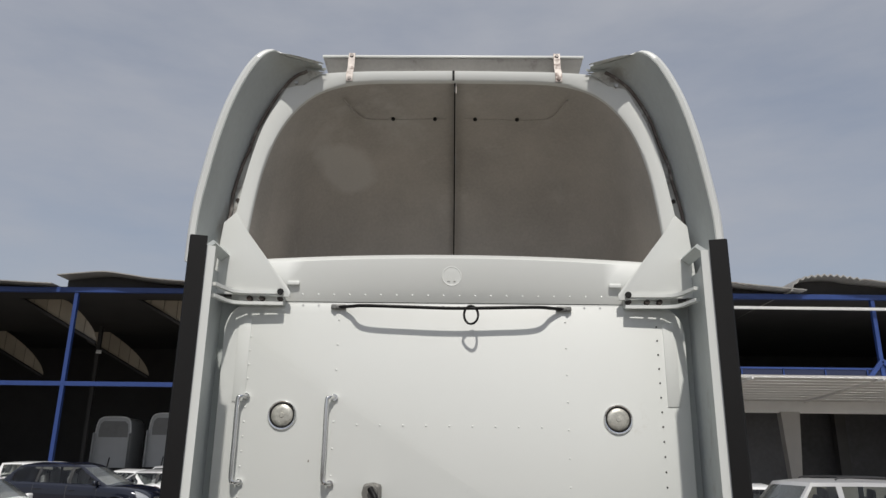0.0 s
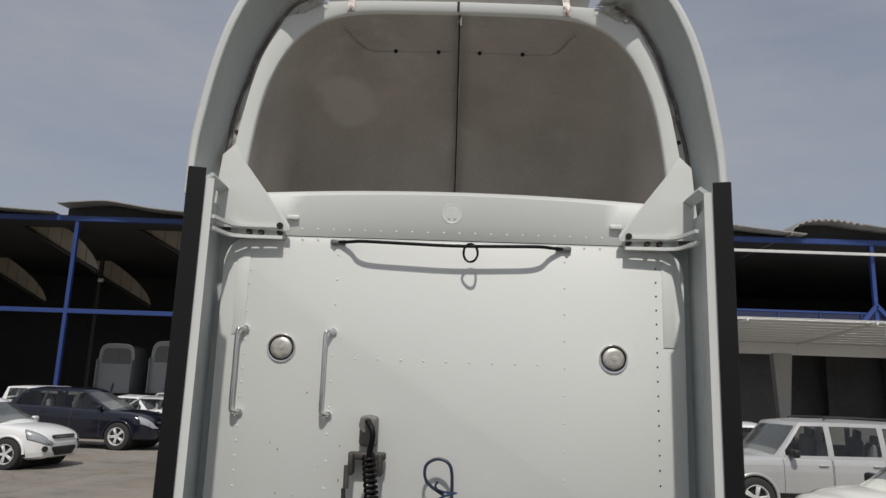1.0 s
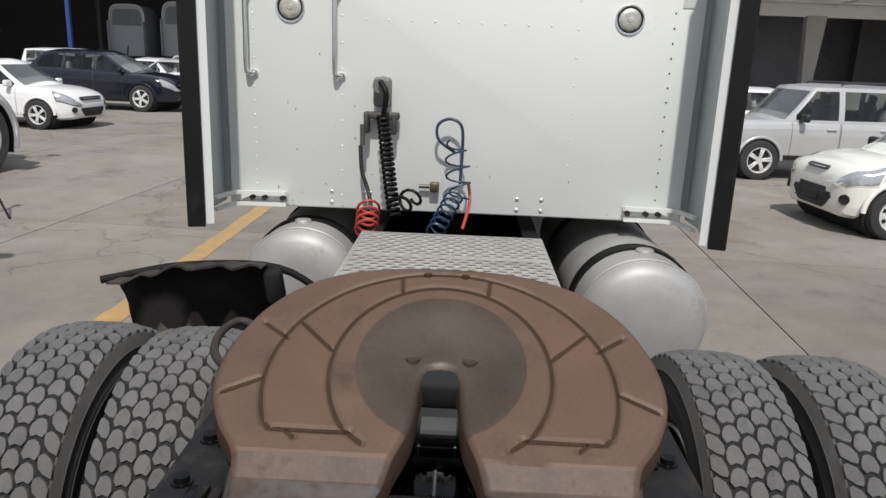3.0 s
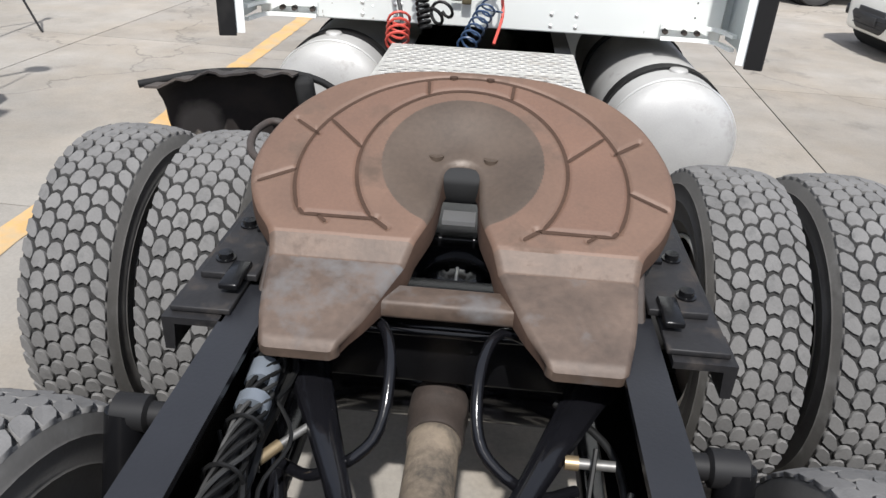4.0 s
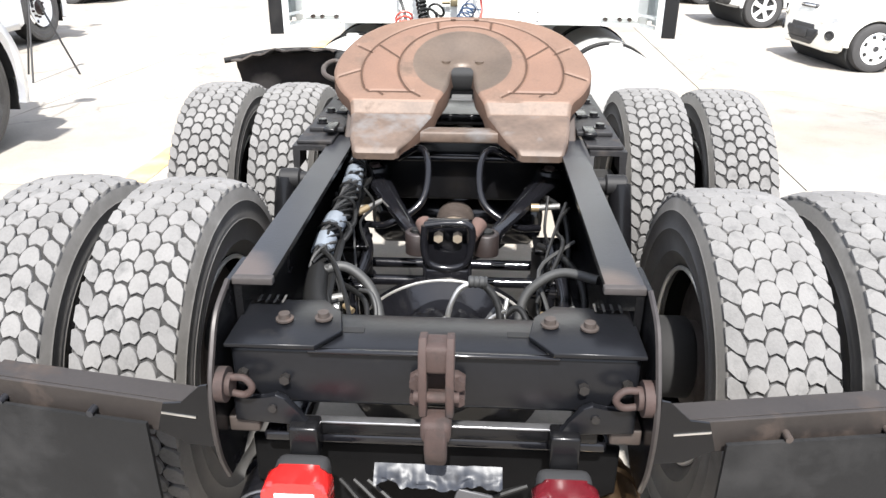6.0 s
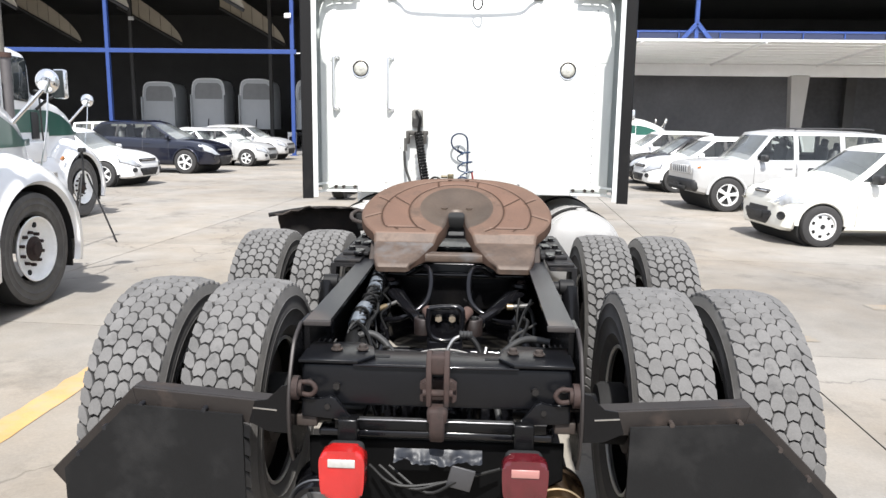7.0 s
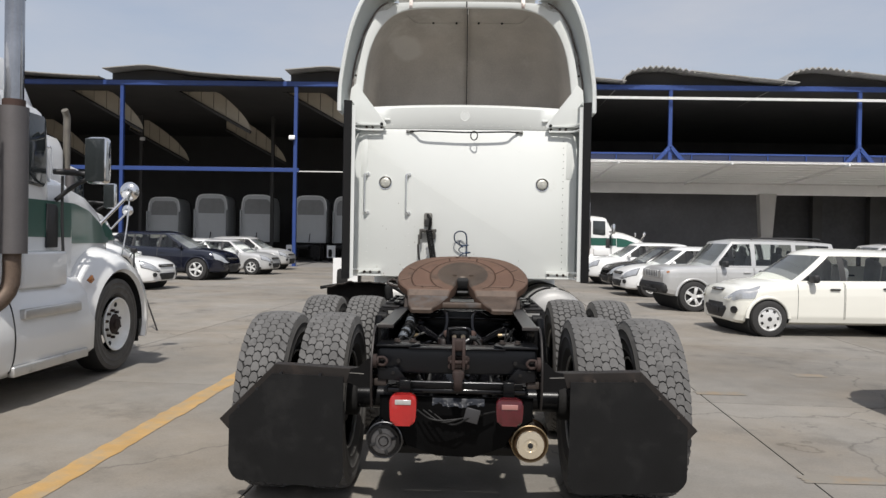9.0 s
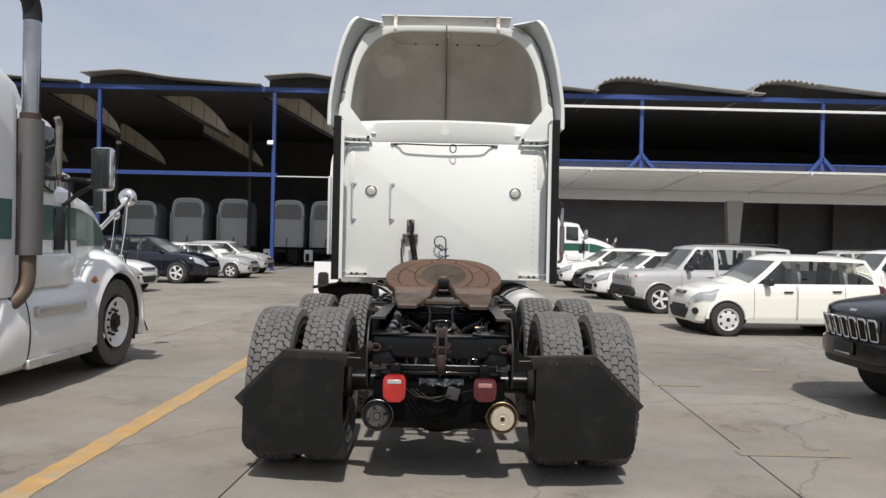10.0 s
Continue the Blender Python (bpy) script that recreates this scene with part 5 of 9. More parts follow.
        part("wire", bm, HOSE, truck)
    DULL_CAP = material("dull_steel_cap", (0.15, 0.15, 0.155), 0.3, 0.85, var=0.3, scale=20, bump=0.2)
    # air springs / brake pots seen from behind, with end caps
    for x, mat in ((-0.372, DULL_CAP), (0.385, GOLD_FILM)):
        pot = new("brake_chamber")
        pot.parent = truck
        tagged(pot, "black brake chamber with a shiny cap")
        bm = B()
        lathe(bm, [(0.0, 0.10), (0.085, 0.10), (0.092, 0.05), (0.104, 0.045), (0.104, 0.02), (0.095, 0.015), (0.092, -0.10), (0.082, -0.125), (0.0, -0.128)], 32, "Y", (x, -0.02, 0.410))
        part("drum", bm, OILY if mat is DULL_CAP else material("bronze_film_drum", (0.075, 0.045, 0.022), 0.28, 0.85, var=0.3, scale=9, bump=0.1), pot)
        bm = B()
        if mat is GOLD_FILM:
            lathe(bm, [(0.074, -0.125), (0.070, -0.134), (0.035, -0.137), (0.033, -0.13), (0.018, -0.13), (0.016, -0.14), (0.0, -0.14)], 32, "Y", (x, -0.02, 0.410))
        else:
            lathe(bm, [(0.066, -0.126), (0.063, -0.131), (0.044, -0.132), (0.040, -0.127), (0.022, -0.127), (0.020, -0.136), (0.0, -0.136)], 32, "Y", (x, -0.02, 0.410))
        rim = B()
        tube(rim, [(x + 0.093 * math.cos(a), -0.122, 0.410 + 0.093 * math.sin(a)) for a in np.linspace(0, 2 * math.pi, 41)[:-1]], 0.004, 6, 1, True)
        part("rim_ring", rim, BRASS if mat is GOLD_FILM else DULL_CAP, pot, "thin shiny rim")
        part("cap", bm, mat, pot, "gold-toned disc" if mat is GOLD_FILM else "chromed disc with slots")
        if mat is DULL_CAP:
            for a in (0.3, 1.87, 3.44, 5.0):
                bm = B()
                box(bm, (x + 0.058 * math.cos(a), -0.157, 0.410 + 0.058 * math.sin(a)), (0.028, 0.006, 0.016), 0.003, pose(0, 0, 0, 0, -math.degrees(a), 0))
                part("slot", bm, HOLE, pot)
        else:
            bm = B()
            lathe(bm, [(0.014, -0.141), (0.0, -0.146)], 16, "Y", (x, -0.02, 0.410))
            part("nut", bm, HOLE, pot)
    # axles: banjo housings with a domed carrier
    LIT_RUBBED = material("rubbed_steel_edge", (0.34, 0.33, 0.31), 0.35, 0.6, var=0.3, scale=20, bump=0.1)
    for ay in (AX1, AX2):
        bm = B()
        rod(bm, (-0.62, ay, 0.515), (0.62, ay, 0.515), 0.075, seg=20)
        part("axle_tube", bm, FRAME, truck, "oily black axle tube")
        bm = B()
        lathe(bm, [(0.0, -0.10), (0.15, -0.095), (0.245, -0.055), (0.285, -0.022), (0.298, -0.016), (0.298, 0.016), (0.285, 0.022), (0.25, 0.07), (0.14, 0.14), (0.0, 0.15)], 48, "Y", (0, ay - 0.04, 0.475))
        part("differential", bm, OILY, truck, "oily black banjo axle housing")
        # pale arc paints the sunlit chamfer of the flange
        edge = B()
        tube(edge, [(0.296 * math.cos(a), ay - 0.056, 0.475 + 0.296 * math.sin(a)) for a in np.linspace(0.75, math.pi - 0.72, 25)], 0.0042, 6, 1)
        part("flange_edge", edge, LIT_RUBBED, truck, "pale line for the sunlit edge of the differential flange")
        bm = B()
        lathe(bm, [(0.0, -0.345), (0.055, -0.335), (0.100, -0.300), (0.124, -0.245), (0.130, -0.195), (0.131, -0.182), (0.146, -0.178), (0.146, -0.160), (0.131, -0.156), (0.128, -0.05), (0.0, -0.04)], 36, "Y", (0, ay, 0.60))
        part("carrier", bm, OILY, truck, "glossy black domed carrier cover")
        bm = B()
        tube(bm, [(0.0, ay - y_, 0.60 + r_) for r_, y_ in ((0.128, 0.19), (0.122, 0.25), (0.098, 0.303), (0.05, 0.337), (0.0, 0.347))], 0.006, 6, 4)
        part("cover_seam", bm, LIT_RUBBED, truck, "rubbed casting seam")
        for a in np.linspace(0.35, math.pi - 0.35, 6):
            bm = B()
            rod(bm, (0.139 * math.cos(a), ay - 0.192, 0.60 + 0.139 * math.sin(a)), (0.139 * math.cos(a), ay - 0.176, 0.60 + 0.139 * math.sin(a)), 0.009, seg=6)
            part("bolt", bm, OILY, truck)
        bm = B()
        lathe(bm, [(0.0, -0.13), (0.10, -0.125), (0.165, -0.08), (0.185, 0.0), (0.165, 0.08), (0.10, 0.125), (0.0, 0.13)], 32, "Y", (0, ay + 0.02, 0.405))
        part("oil_sump", bm, FRAME, truck, "black lower half of the differential")
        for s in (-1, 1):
            # drum colour holds the dark of the gap between rail and tyre
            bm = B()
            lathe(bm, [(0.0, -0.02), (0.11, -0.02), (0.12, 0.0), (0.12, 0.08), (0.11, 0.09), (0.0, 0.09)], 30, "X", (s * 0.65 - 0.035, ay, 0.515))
            part("brake_drum", bm, material("rusted_drum", (0.005, 0.0046, 0.0044), 0.85, var=0.3, scale=12, bump=0.3), truck, "rusted brake drum, blackened for the shade by the wheel")
    # rear axle bracket tower with twin bolts
    bm = B()
    prism(bm, [(-0.056, 0.60), (0.056, 0.60), (0.064, 0.89), (0.056, 0.925), (-0.056, 0.925), (-0.064, 0.89)], "Y", 0.485, 0.51, 0.006)
    part("axle_tower", bm, OILY, truck, "glossy black suspension tower")
    for s in (-1, 1):
        bm = B()
        prism(bm, [(0.445, 0.62), (0.56, 0.60), (0.56, 0.90), (0.46, 0.925), (0.44, 0.90)], "X", s * 0.054, s * 0.068, 0.004)
        part("tower_cheek", bm, OILY, truck)
    bm = B()
    tube(bm, [(-0.061, 0.445, 0.925), (-0.064, 0.440, 0.86), (-0.047, 0.438, 0.815), (0.0, 0.436, 0.802), (0.047, 0.438, 0.815), (0.064, 0.440, 0.86), (0.061, 0.445, 0.925), (0.0, 0.447, 0.932), (-0.061, 0.445, 0.925)], 0.011, 8, 6)
    part("tower_rim", bm, OILY, truck)
    bm = B()
    span(bm, (-0.060, 0.43, 0.60), (0.060, 0.446, 0.80), 0.006)
    part("tower_face", bm, OILY, truck)
    for x in (-0.026, 0.027):
        bm = B()
        rod(bm, (x, 0.462, 0.880), (x, 0.49, 0.880), 0.014, seg=6)
        part("nut", bm, material("zinc_nut", (0.30, 0.25, 0.19), 0.4, 0.6, var=0.3, scale=40, bump=0.1), truck, "dull yellowed nut")
    # V rods with bushed ends
    for s in (-1, 1):
        v = new("torque_rod")
        v.parent = truck
        tagged(v, "black forked suspension torque rod")
        bm = B()
        a, b = Vector((s * 0.100 + 0.008, 0.572, 0.822)), Vector((s * 0.300 + 0.022, 1.01, 0.880))
        along = (b - a).normalized()
        side = along.cross(Vector((0, 0, 1))).normalized()
        up = side.cross(along)
        rows = []
        for t, wide, high in ((0.05, 0.030, 0.030), (0.14, 0.019, 0.024), (0.32, 0.021, 0.020), (0.6, 0.028, 0.020), (0.84, 0.036, 0.022), (0.95, 0.040, 0.026)):
            c = a.lerp(b, t)
            rows.append([c + side * wide * math.cos(q) * (1.15 if abs(math.sin(q)) < 0.8 else 0.9) + up * high * math.sin(q) for q in np.linspace(0, 2 * math.pi, 13)])
        sheet(bm, rows)
        part("bar", bm, OILY, v, angle=35)
        for c, ro in ((a, 0.037), (b, 0.046)):
            bm = B()
            lathe(bm, [(ro - 0.014, -0.035), (ro, -0.032), (ro, 0.030), (ro - 0.004, 0.034), (ro - 0.014, 0.034), (ro - 0.014, -0.035)], 24, "Z", c, caps=False)
            part("bush_housing", bm, material("rubbed_eye", (0.016, 0.011, 0.010), 0.5, 0.2, var=0.5, scale=18, bump=0.2) if c is a else FRAME, v)
            bm = B()
            lathe(bm, [(ro - 0.014, 0.026), (0.020, 0.029), (0.019, 0.040), (0.0, 0.042)], 20, "Z", c)
            part("bush", bm, HOOK_RUST if c is b else HOSE, v)
        bm = B()
        rod(bm, (s * 0.058 + 0.004, 0.515, 0.868), (s * 0.082 + 0.006, 0.562, 0.888), 0.023, seg=18)
        part("bush_bolt", bm, RUST, v, "rusty saddle bolt")
        # curved air lines by the springs
        bm = B()
        tube(bm, [(s * 0.20, 1.04, 0.93), (s * 0.12, 1.0, 0.98), (s * 0.085, 0.90, 0.95), (s * 0.10, 0.80, 0.86), (s * 0.20, 0.76, 0.80), (s * 0.28, 0.80, 0.78)], 0.0115, 12, 6)
        part("air_hose", bm, OILY, truck, "glossy black curved hose")
        # air springs
        bm = B()
        lathe(bm, [(0.0, 0.0), (0.05, 0.0), (0.060, 0.02), (0.060, 0.10), (0.066, 0.105), (0.066, 0.125), (0.055, 0.13), (0.055, 0.23), (0.0, 0.235)], 24, "Z", (s * 0.31, 0.74, 0.50))
        part("air_spring", bm, RUBBER, truck)
        bm = B()
        span(bm, (s * 0.26, 0.69, 0.735), (s * 0.40, 0.80, 0.750), 0.004)
        part("spring_seat", bm, FRAME, truck)
        # shock absorbers outside the rail
        bm = B()
        rod(bm, (s * 0.50, 0.70, 0.97), (s * 0.52, 0.60, 0.62), 0.034, seg=16)
        part("shock_absorber", bm, FRAME, truck, "dusty black shock absorber")
        bm = B()
        lathe(bm, [(0.0, 0.43), (0.022, 0.43), (0.022, 0.455), (0.032, 0.46), (0.032, 0.515), (0.024, 0.52), (0.0, 0.525)], 18, "X", (0, 0.70, 0.965))
        bm.transform(Matrix.Diagonal((s, 1, 1, 1)))
        bmesh.ops.recalc_face_normals(bm, faces=bm.faces[:])
        part("shock_mount", bm, RUBBER, truck, "dusty rubber shock mount")
    # drive shaft between the axles
    bm = B()
    lathe(bm, [(0.0, 0.64), (0.055, 0.64), (0.062, 0.66), (0.062, 0.70), (0.055, 0.71), (0.056, 0.98), (0.060, 0.985), (0.060, 1.00), (0.055, 1.01), (0.0, 1.01)], 28, "Y", (0, 0, 0.675))
    part("drive_shaft", bm, PROP, truck, "muddy brown inter-axle drive shaft")
    bm = B()
    lathe(bm, [(0.0, 1.005), (0.062, 1.005), (0.066, 1.02), (0.062, 1.035), (0.066, 1.05), (0.062, 1.065), (0.070, 1.08), (0.068, 1.14), (0.03, 1.16), (0.0, 1.16)], 28, "Y", (0, 0, 0.675))
    part("slip_yoke", bm, DARK_IRON, truck, "grease-stained ribbed slip joint")
    bm = B()
    box(bm, (0.0, 0.605, 0.665), (0.12, 0.06, 0.06), 0.014)
    part("shaft_yoke", bm, DARK_IRON, truck)
    # cross tubes
    for y, z in ((0.83, 0.63), (0.70, 0.63)):
        bm = B()
        rod(bm, (-0.40, y, z), (0.40, y, z), 0.017, seg=14)
        part("cross_tube", bm, OILY, truck, "glossy black cross tube")
    for y, z0, z1 in ((1.10, 0.76, 0.98), (2.25, 0.74, 0.98)):
        bm = B()
        span(bm, (-0.41, y, z0), (0.41, y + 0.10, z1), 0.01)
        part("crossmember", bm, FRAME, truck, "black crossmember")
    bm = B()
    rod(bm, (-0.40, 1.06, 0.93), (0.40, 1.06, 0.93), 0.014, seg=10)
    part("cross_pipe", bm, OILY, truck)
    # wiring looms along the inside of the rails
    rnd = random.Random(11)
    for k in range(9):
        bm = B()
        x = -0.335 + 0.012 * (k % 3)
        tube(bm, [(x + rnd.uniform(-0.02, 0.02), 1.15 - 0.02 * k, 0.90 + 0.008 * k)] + [(x + rnd.uniform(-0.028, 0.035), y + rnd.uniform(-0.03, 0.03), 0.89 - 0.05 * (1.1 - y) / 1.1 + rnd.uniform(-0.03, 0.03)) for y in (0.95, 0.75, 0.55, 0.38)] +
             [(-0.30 + 0.02 * rnd.random(), 0.20, 0.80), (-0.27 + 0.02 * rnd.random(), 0.08, 0.72 + 0.01 * k)], 0.007 + 0.004 * (k % 2), 6, 4)
        part("loom_wire", bm, HOSE, truck)
    for k in range(12):
        bm = B()
        y0 = rnd.uniform(0.35, 0.95)
        s = 1 if k % 3 == 0 else -1
        tube(bm, [(s * rnd.uniform(0.30, 0.36), y0, rnd.uniform(0.84, 0.92)), (s * rnd.uniform(0.25, 0.33), y0 - 0.10, rnd.uniform(0.78, 0.9)), (s * rnd.uniform(0.22, 0.34), y0 - 0.22, rnd.uniform(0.72, 0.88)), (s * rnd.uniform(0.20, 0.33), y0 - 0.32, rnd.uniform(0.62, 0.8))], rnd.uniform(0.004, 0.007), 6, 5)
        part("loom_wire", bm, HOSE if k % 4 else HOSE_GREY, truck)
    bm = B()
    tube(bm, [(-0.335, 0.42, 0.86), (-0.325, 0.25, 0.83), (-0.29, 0.12, 0.80), (-0.24, 0.05, 0.72)], 0.030, 10, 6)
    part("loom_conduit", bm, HOSE, truck, "thick black corrugated conduit")
    core = smooth_path([(-0.345, 1.12, 0.935), (-0.335, 0.95, 0.925), (-0.325, 0.80, 0.91), (-0.325, 0.62, 0.895), (-0.335, 0.45, 0.88), (-0.335, 0.30, 0.85)], 12)
    bm = B()
    tube(bm, core, 0.017, 10, 1)
    part("loom_core", bm, HOSE, truck, "black cable loom")
    for lo_, hi_ in ((7, 13), (16, 21), (23, 26), (41, 46), (49, 55)):
        bm = B()
        tube(bm, [p + Vector((0.004, 0, 0.004)) for p in core[lo_:hi_]], 0.028 + 0.002 * (lo_ % 3), 12, 1)
        part("tape_wrap", bm, TAPE, truck, "pale blue-white tape round the loom")
    for k in range(7):
        bm = B()
        tube(bm, [p + Vector((0.024 * math.cos(0.32 * q + k * 0.9) + 0.008, 0, 0.022 * math.sin(0.32 * q + k * 0.9) + 0.006)) for q, p in enumerate(core)][3 * k % 9:][::2], 0.0048, 6, 2)
        part("loom_wire", bm, HOSE if k % 3 else HOSE_GREY, truck)
    for p in (core[15], core[28], core[35], core[47]):
        bm = B()
        ring = [(p.x + 0.006 + 0.034 * math.cos(a), p.y, p.z + 0.004 + 0.034 * math.sin(a)) for a in np.linspace(0, 2 * math.pi, 13)[:-1]]
        tube(bm, ring, 0.004, 6, 1, True)
        part("cable_tie", bm, HOSE, truck)
    loops = [
        ([(-0.335, 0.30, 0.845), (-0.26, 0.32, 0.855), (-0.19, 0.30, 0.80), (-0.160, 0.24, 0.715), (-0.165, 0.20, 0.62)], 0.0135, HOSE_GREY),
        ([(0.39, 0.29, 0.85), (0.31, 0.34, 0.845), (0.25, 0.345, 0.815), (0.205, 0.33, 0.76), (0.195, 0.28, 0.66), (0.21, 0.2, 0.58)], 0.0130, HOSE_GREY),
        ([(-0.31, 0.30, 0.80), (-0.27, 0.22, 0.74), (-0.22, 0.26, 0.68), (-0.20, 0.14, 0.62)], 0.008, HOSE),
        ([(-0.29, 0.38, 0.78), (-0.20, 0.24, 0.80), (-0.19, 0.15, 0.76), (-0.24, 0.10, 0.70)], 0.007, HOSE),
        ([(0.30, 0.60, 0.80), (0.33, 0.44, 0.72), (0.30, 0.28, 0.70), (0.28, 0.14, 0.74)], 0.020, OILY),
        ([(0.27, 0.66, 0.78), (0.34, 0.50, 0.80), (0.37, 0.34, 0.76), (0.33, 0.20, 0.66)], 0.010, HOSE),
        ([(0.10, 0.10, 0.62), (0.13, 0.20, 0.74), (0.19, 0.22, 0.80), (0.24, 0.10, 0.72)], 0.008, HOSE),
        ([(-0.26, 0.12, 0.74), (-0.16, 0.08, 0.77), (-0.04, 0.06, 0.76), (0.06, 0.10, 0.70)], 0.012, HOSE),
        ([(-0.34, 0.90, 0.80), (-0.27, 0.72, 0.72), (-0.29, 0.55, 0.66), (-0.26, 0.40, 0.60)], 0.024, OILY),
        ([(0.24, 0.95, 0.86), (0.34, 0.85, 0.84), (0.36, 0.70, 0.80), (0.35, 0.55, 0.70)], 0.008, HOSE),
    ]
    for pts, rad, mat in loops:
        bm = B()
        tube(bm, pts, rad, 10, 6)
        part("brake_hose", bm, mat, truck)
    ZINC = material("dull_zinc_pipe", (0.16, 0.155, 0.145), 0.4, 0.6, var=0.3, scale=25, bump=0.1)
    fits = [((-0.27, 0.78, 0.845), (-0.19, 0.86, 0.865), 0.011, ZINC), ((-0.30, 0.74, 0.84), (-0.27, 0.78, 0.845), 0.016, BRASS), ((0.27, 0.80, 0.85), (0.34, 0.79, 0.86), 0.014, ZINC), ((0.25, 0.80, 0.85), (0.275, 0.80, 0.85), 0.019, BRASS),
            ((-0.30, 0.24, 0.80), (-0.25, 0.26, 0.80), 0.016, ZINC), ((-0.25, 0.23, 0.79), (-0.225, 0.21, 0.785), 0.011, BRASS), ((0.27, 0.22, 0.78), (0.33, 0.24, 0.79), 0.015, ZINC), ((0.33, 0.24, 0.79), (0.38, 0.22, 0.79), 0.009, ZINC), ((0.25, 0.25, 0.77), (0.27, 0.22, 0.78), 0.010, BRASS)]
    for a, b, rad, mat in fits:
        bm = B()
        rod(bm, a, b, rad * 0.72, seg=12)
        part("pipe_fitting", bm, mat, truck)
    bm = B()
    tube(bm, [(0.015, 0.09, 0.72), (0.016, 0.11, 0.83), (0.040, 0.125, 0.895), (0.080, 0.13, 0.918)], 0.0065, 8, 6)
    part("steel_hose", bm, STEEL, truck, "braided steel hose loop")
    bm = B()
    tube(bm, [(0.078, 0.13, 0.918), (0.112, 0.125, 0.90), (0.138, 0.105, 0.85), (0.134, 0.06, 0.76), (0.10, 0.03, 0.68)], 0.0095, 8, 6)
    part("brake_hose", bm, HOSE, truck)
    bm = B()
    lathe(bm, [(0.012, -0.022), (0.015, -0.018), (0.012, -0.010), (0.015, -0.006), (0.012, 0.002), (0.015, 0.006), (0.012, 0.014), (0.015, 0.018), (0.012, 0.022)], 12, "X", (0.085, 0.13, 0.917))
    part("hose_ferrule", bm, HOSE_GREY, truck, "ribbed grey hose ferrule")
    for pts, rad, mat in (([(0.03, 0.07, 0.80), (0.07, 0.09, 0.79), (0.115, 0.11, 0.83), (0.15, 0.10, 0.86)], 0.005, STEEL), ([(0.04, 0.06, 0.74), (0.09, 0.10, 0.80), (0.13, 0.16, 0.83)], 0.008, HOSE_GREY), ([(0.155, 0.13, 0.875), (0.145, 0.10, 0.83), (0.135, 0.05, 0.75)], 0.006, STEEL),
                          ([(-0.255, 0.045, 0.868), (-0.20, 0.035, 0.858), (-0.13, 0.03, 0.850), (-0.07, 0.04, 0.80)], 0.010, OILY), ([(-0.21, 0.24, 0.83), (-0.175, 0.20, 0.84), (-0.16, 0.16, 0.80), (-0.185, 0.12, 0.74), (-0.18, 0.08, 0.66)], 0.0055, HOSE_GREY),
                          ([(-0.345, 0.20, 0.80), (-0.30, 0.18, 0.79), (-0.26, 0.20, 0.80)], 0.013, STEEL)):
        bm = B()
        tube(bm, pts, rad, 8, 6)
        part("brake_line", bm, mat, truck)
    bm = B()
    rod(bm, (-0.270, 0.05, 0.872), (-0.248, 0.043, 0.866), 0.015, seg=6)
    rod(bm, (-0.275, 0.052, 0.85), (-0.262, 0.047, 0.88), 0.009, seg=8)
    part("brass_elbow", bm, material("bright_brass", (0.46, 0.33, 0.17), 0.35, 0.8, var=0.2, scale=20, bump=0.1), truck, "bright brass air fitting")
    for s in (-1, 1):
        bm = B()
        span(bm, (s * 0.22, 0.48, 0.69), (s * 0.33, 0.52, 0.72), 0.004)
        rod(bm, (s * 0.29, 0.50, 0.40), (s * 0.29, 0.50, 0.70), 0.022, seg=12)
        part("leveling_link", bm, OILY, truck)
        # lower spring beams
        bm = B()
        span(bm, (s * 0.36, 0.0, 0.40), (s * 0.44, 1.4, 0.47), 0.01)
        part("suspension_beam", bm, OILY, truck)
    bm = B()
    span(bm, (-0.40, 0.02, 0.30), (0.40, 0.10, 0.36), 0.01)
    part("suspension_crosstube", bm, FRAME, truck)


chassis()


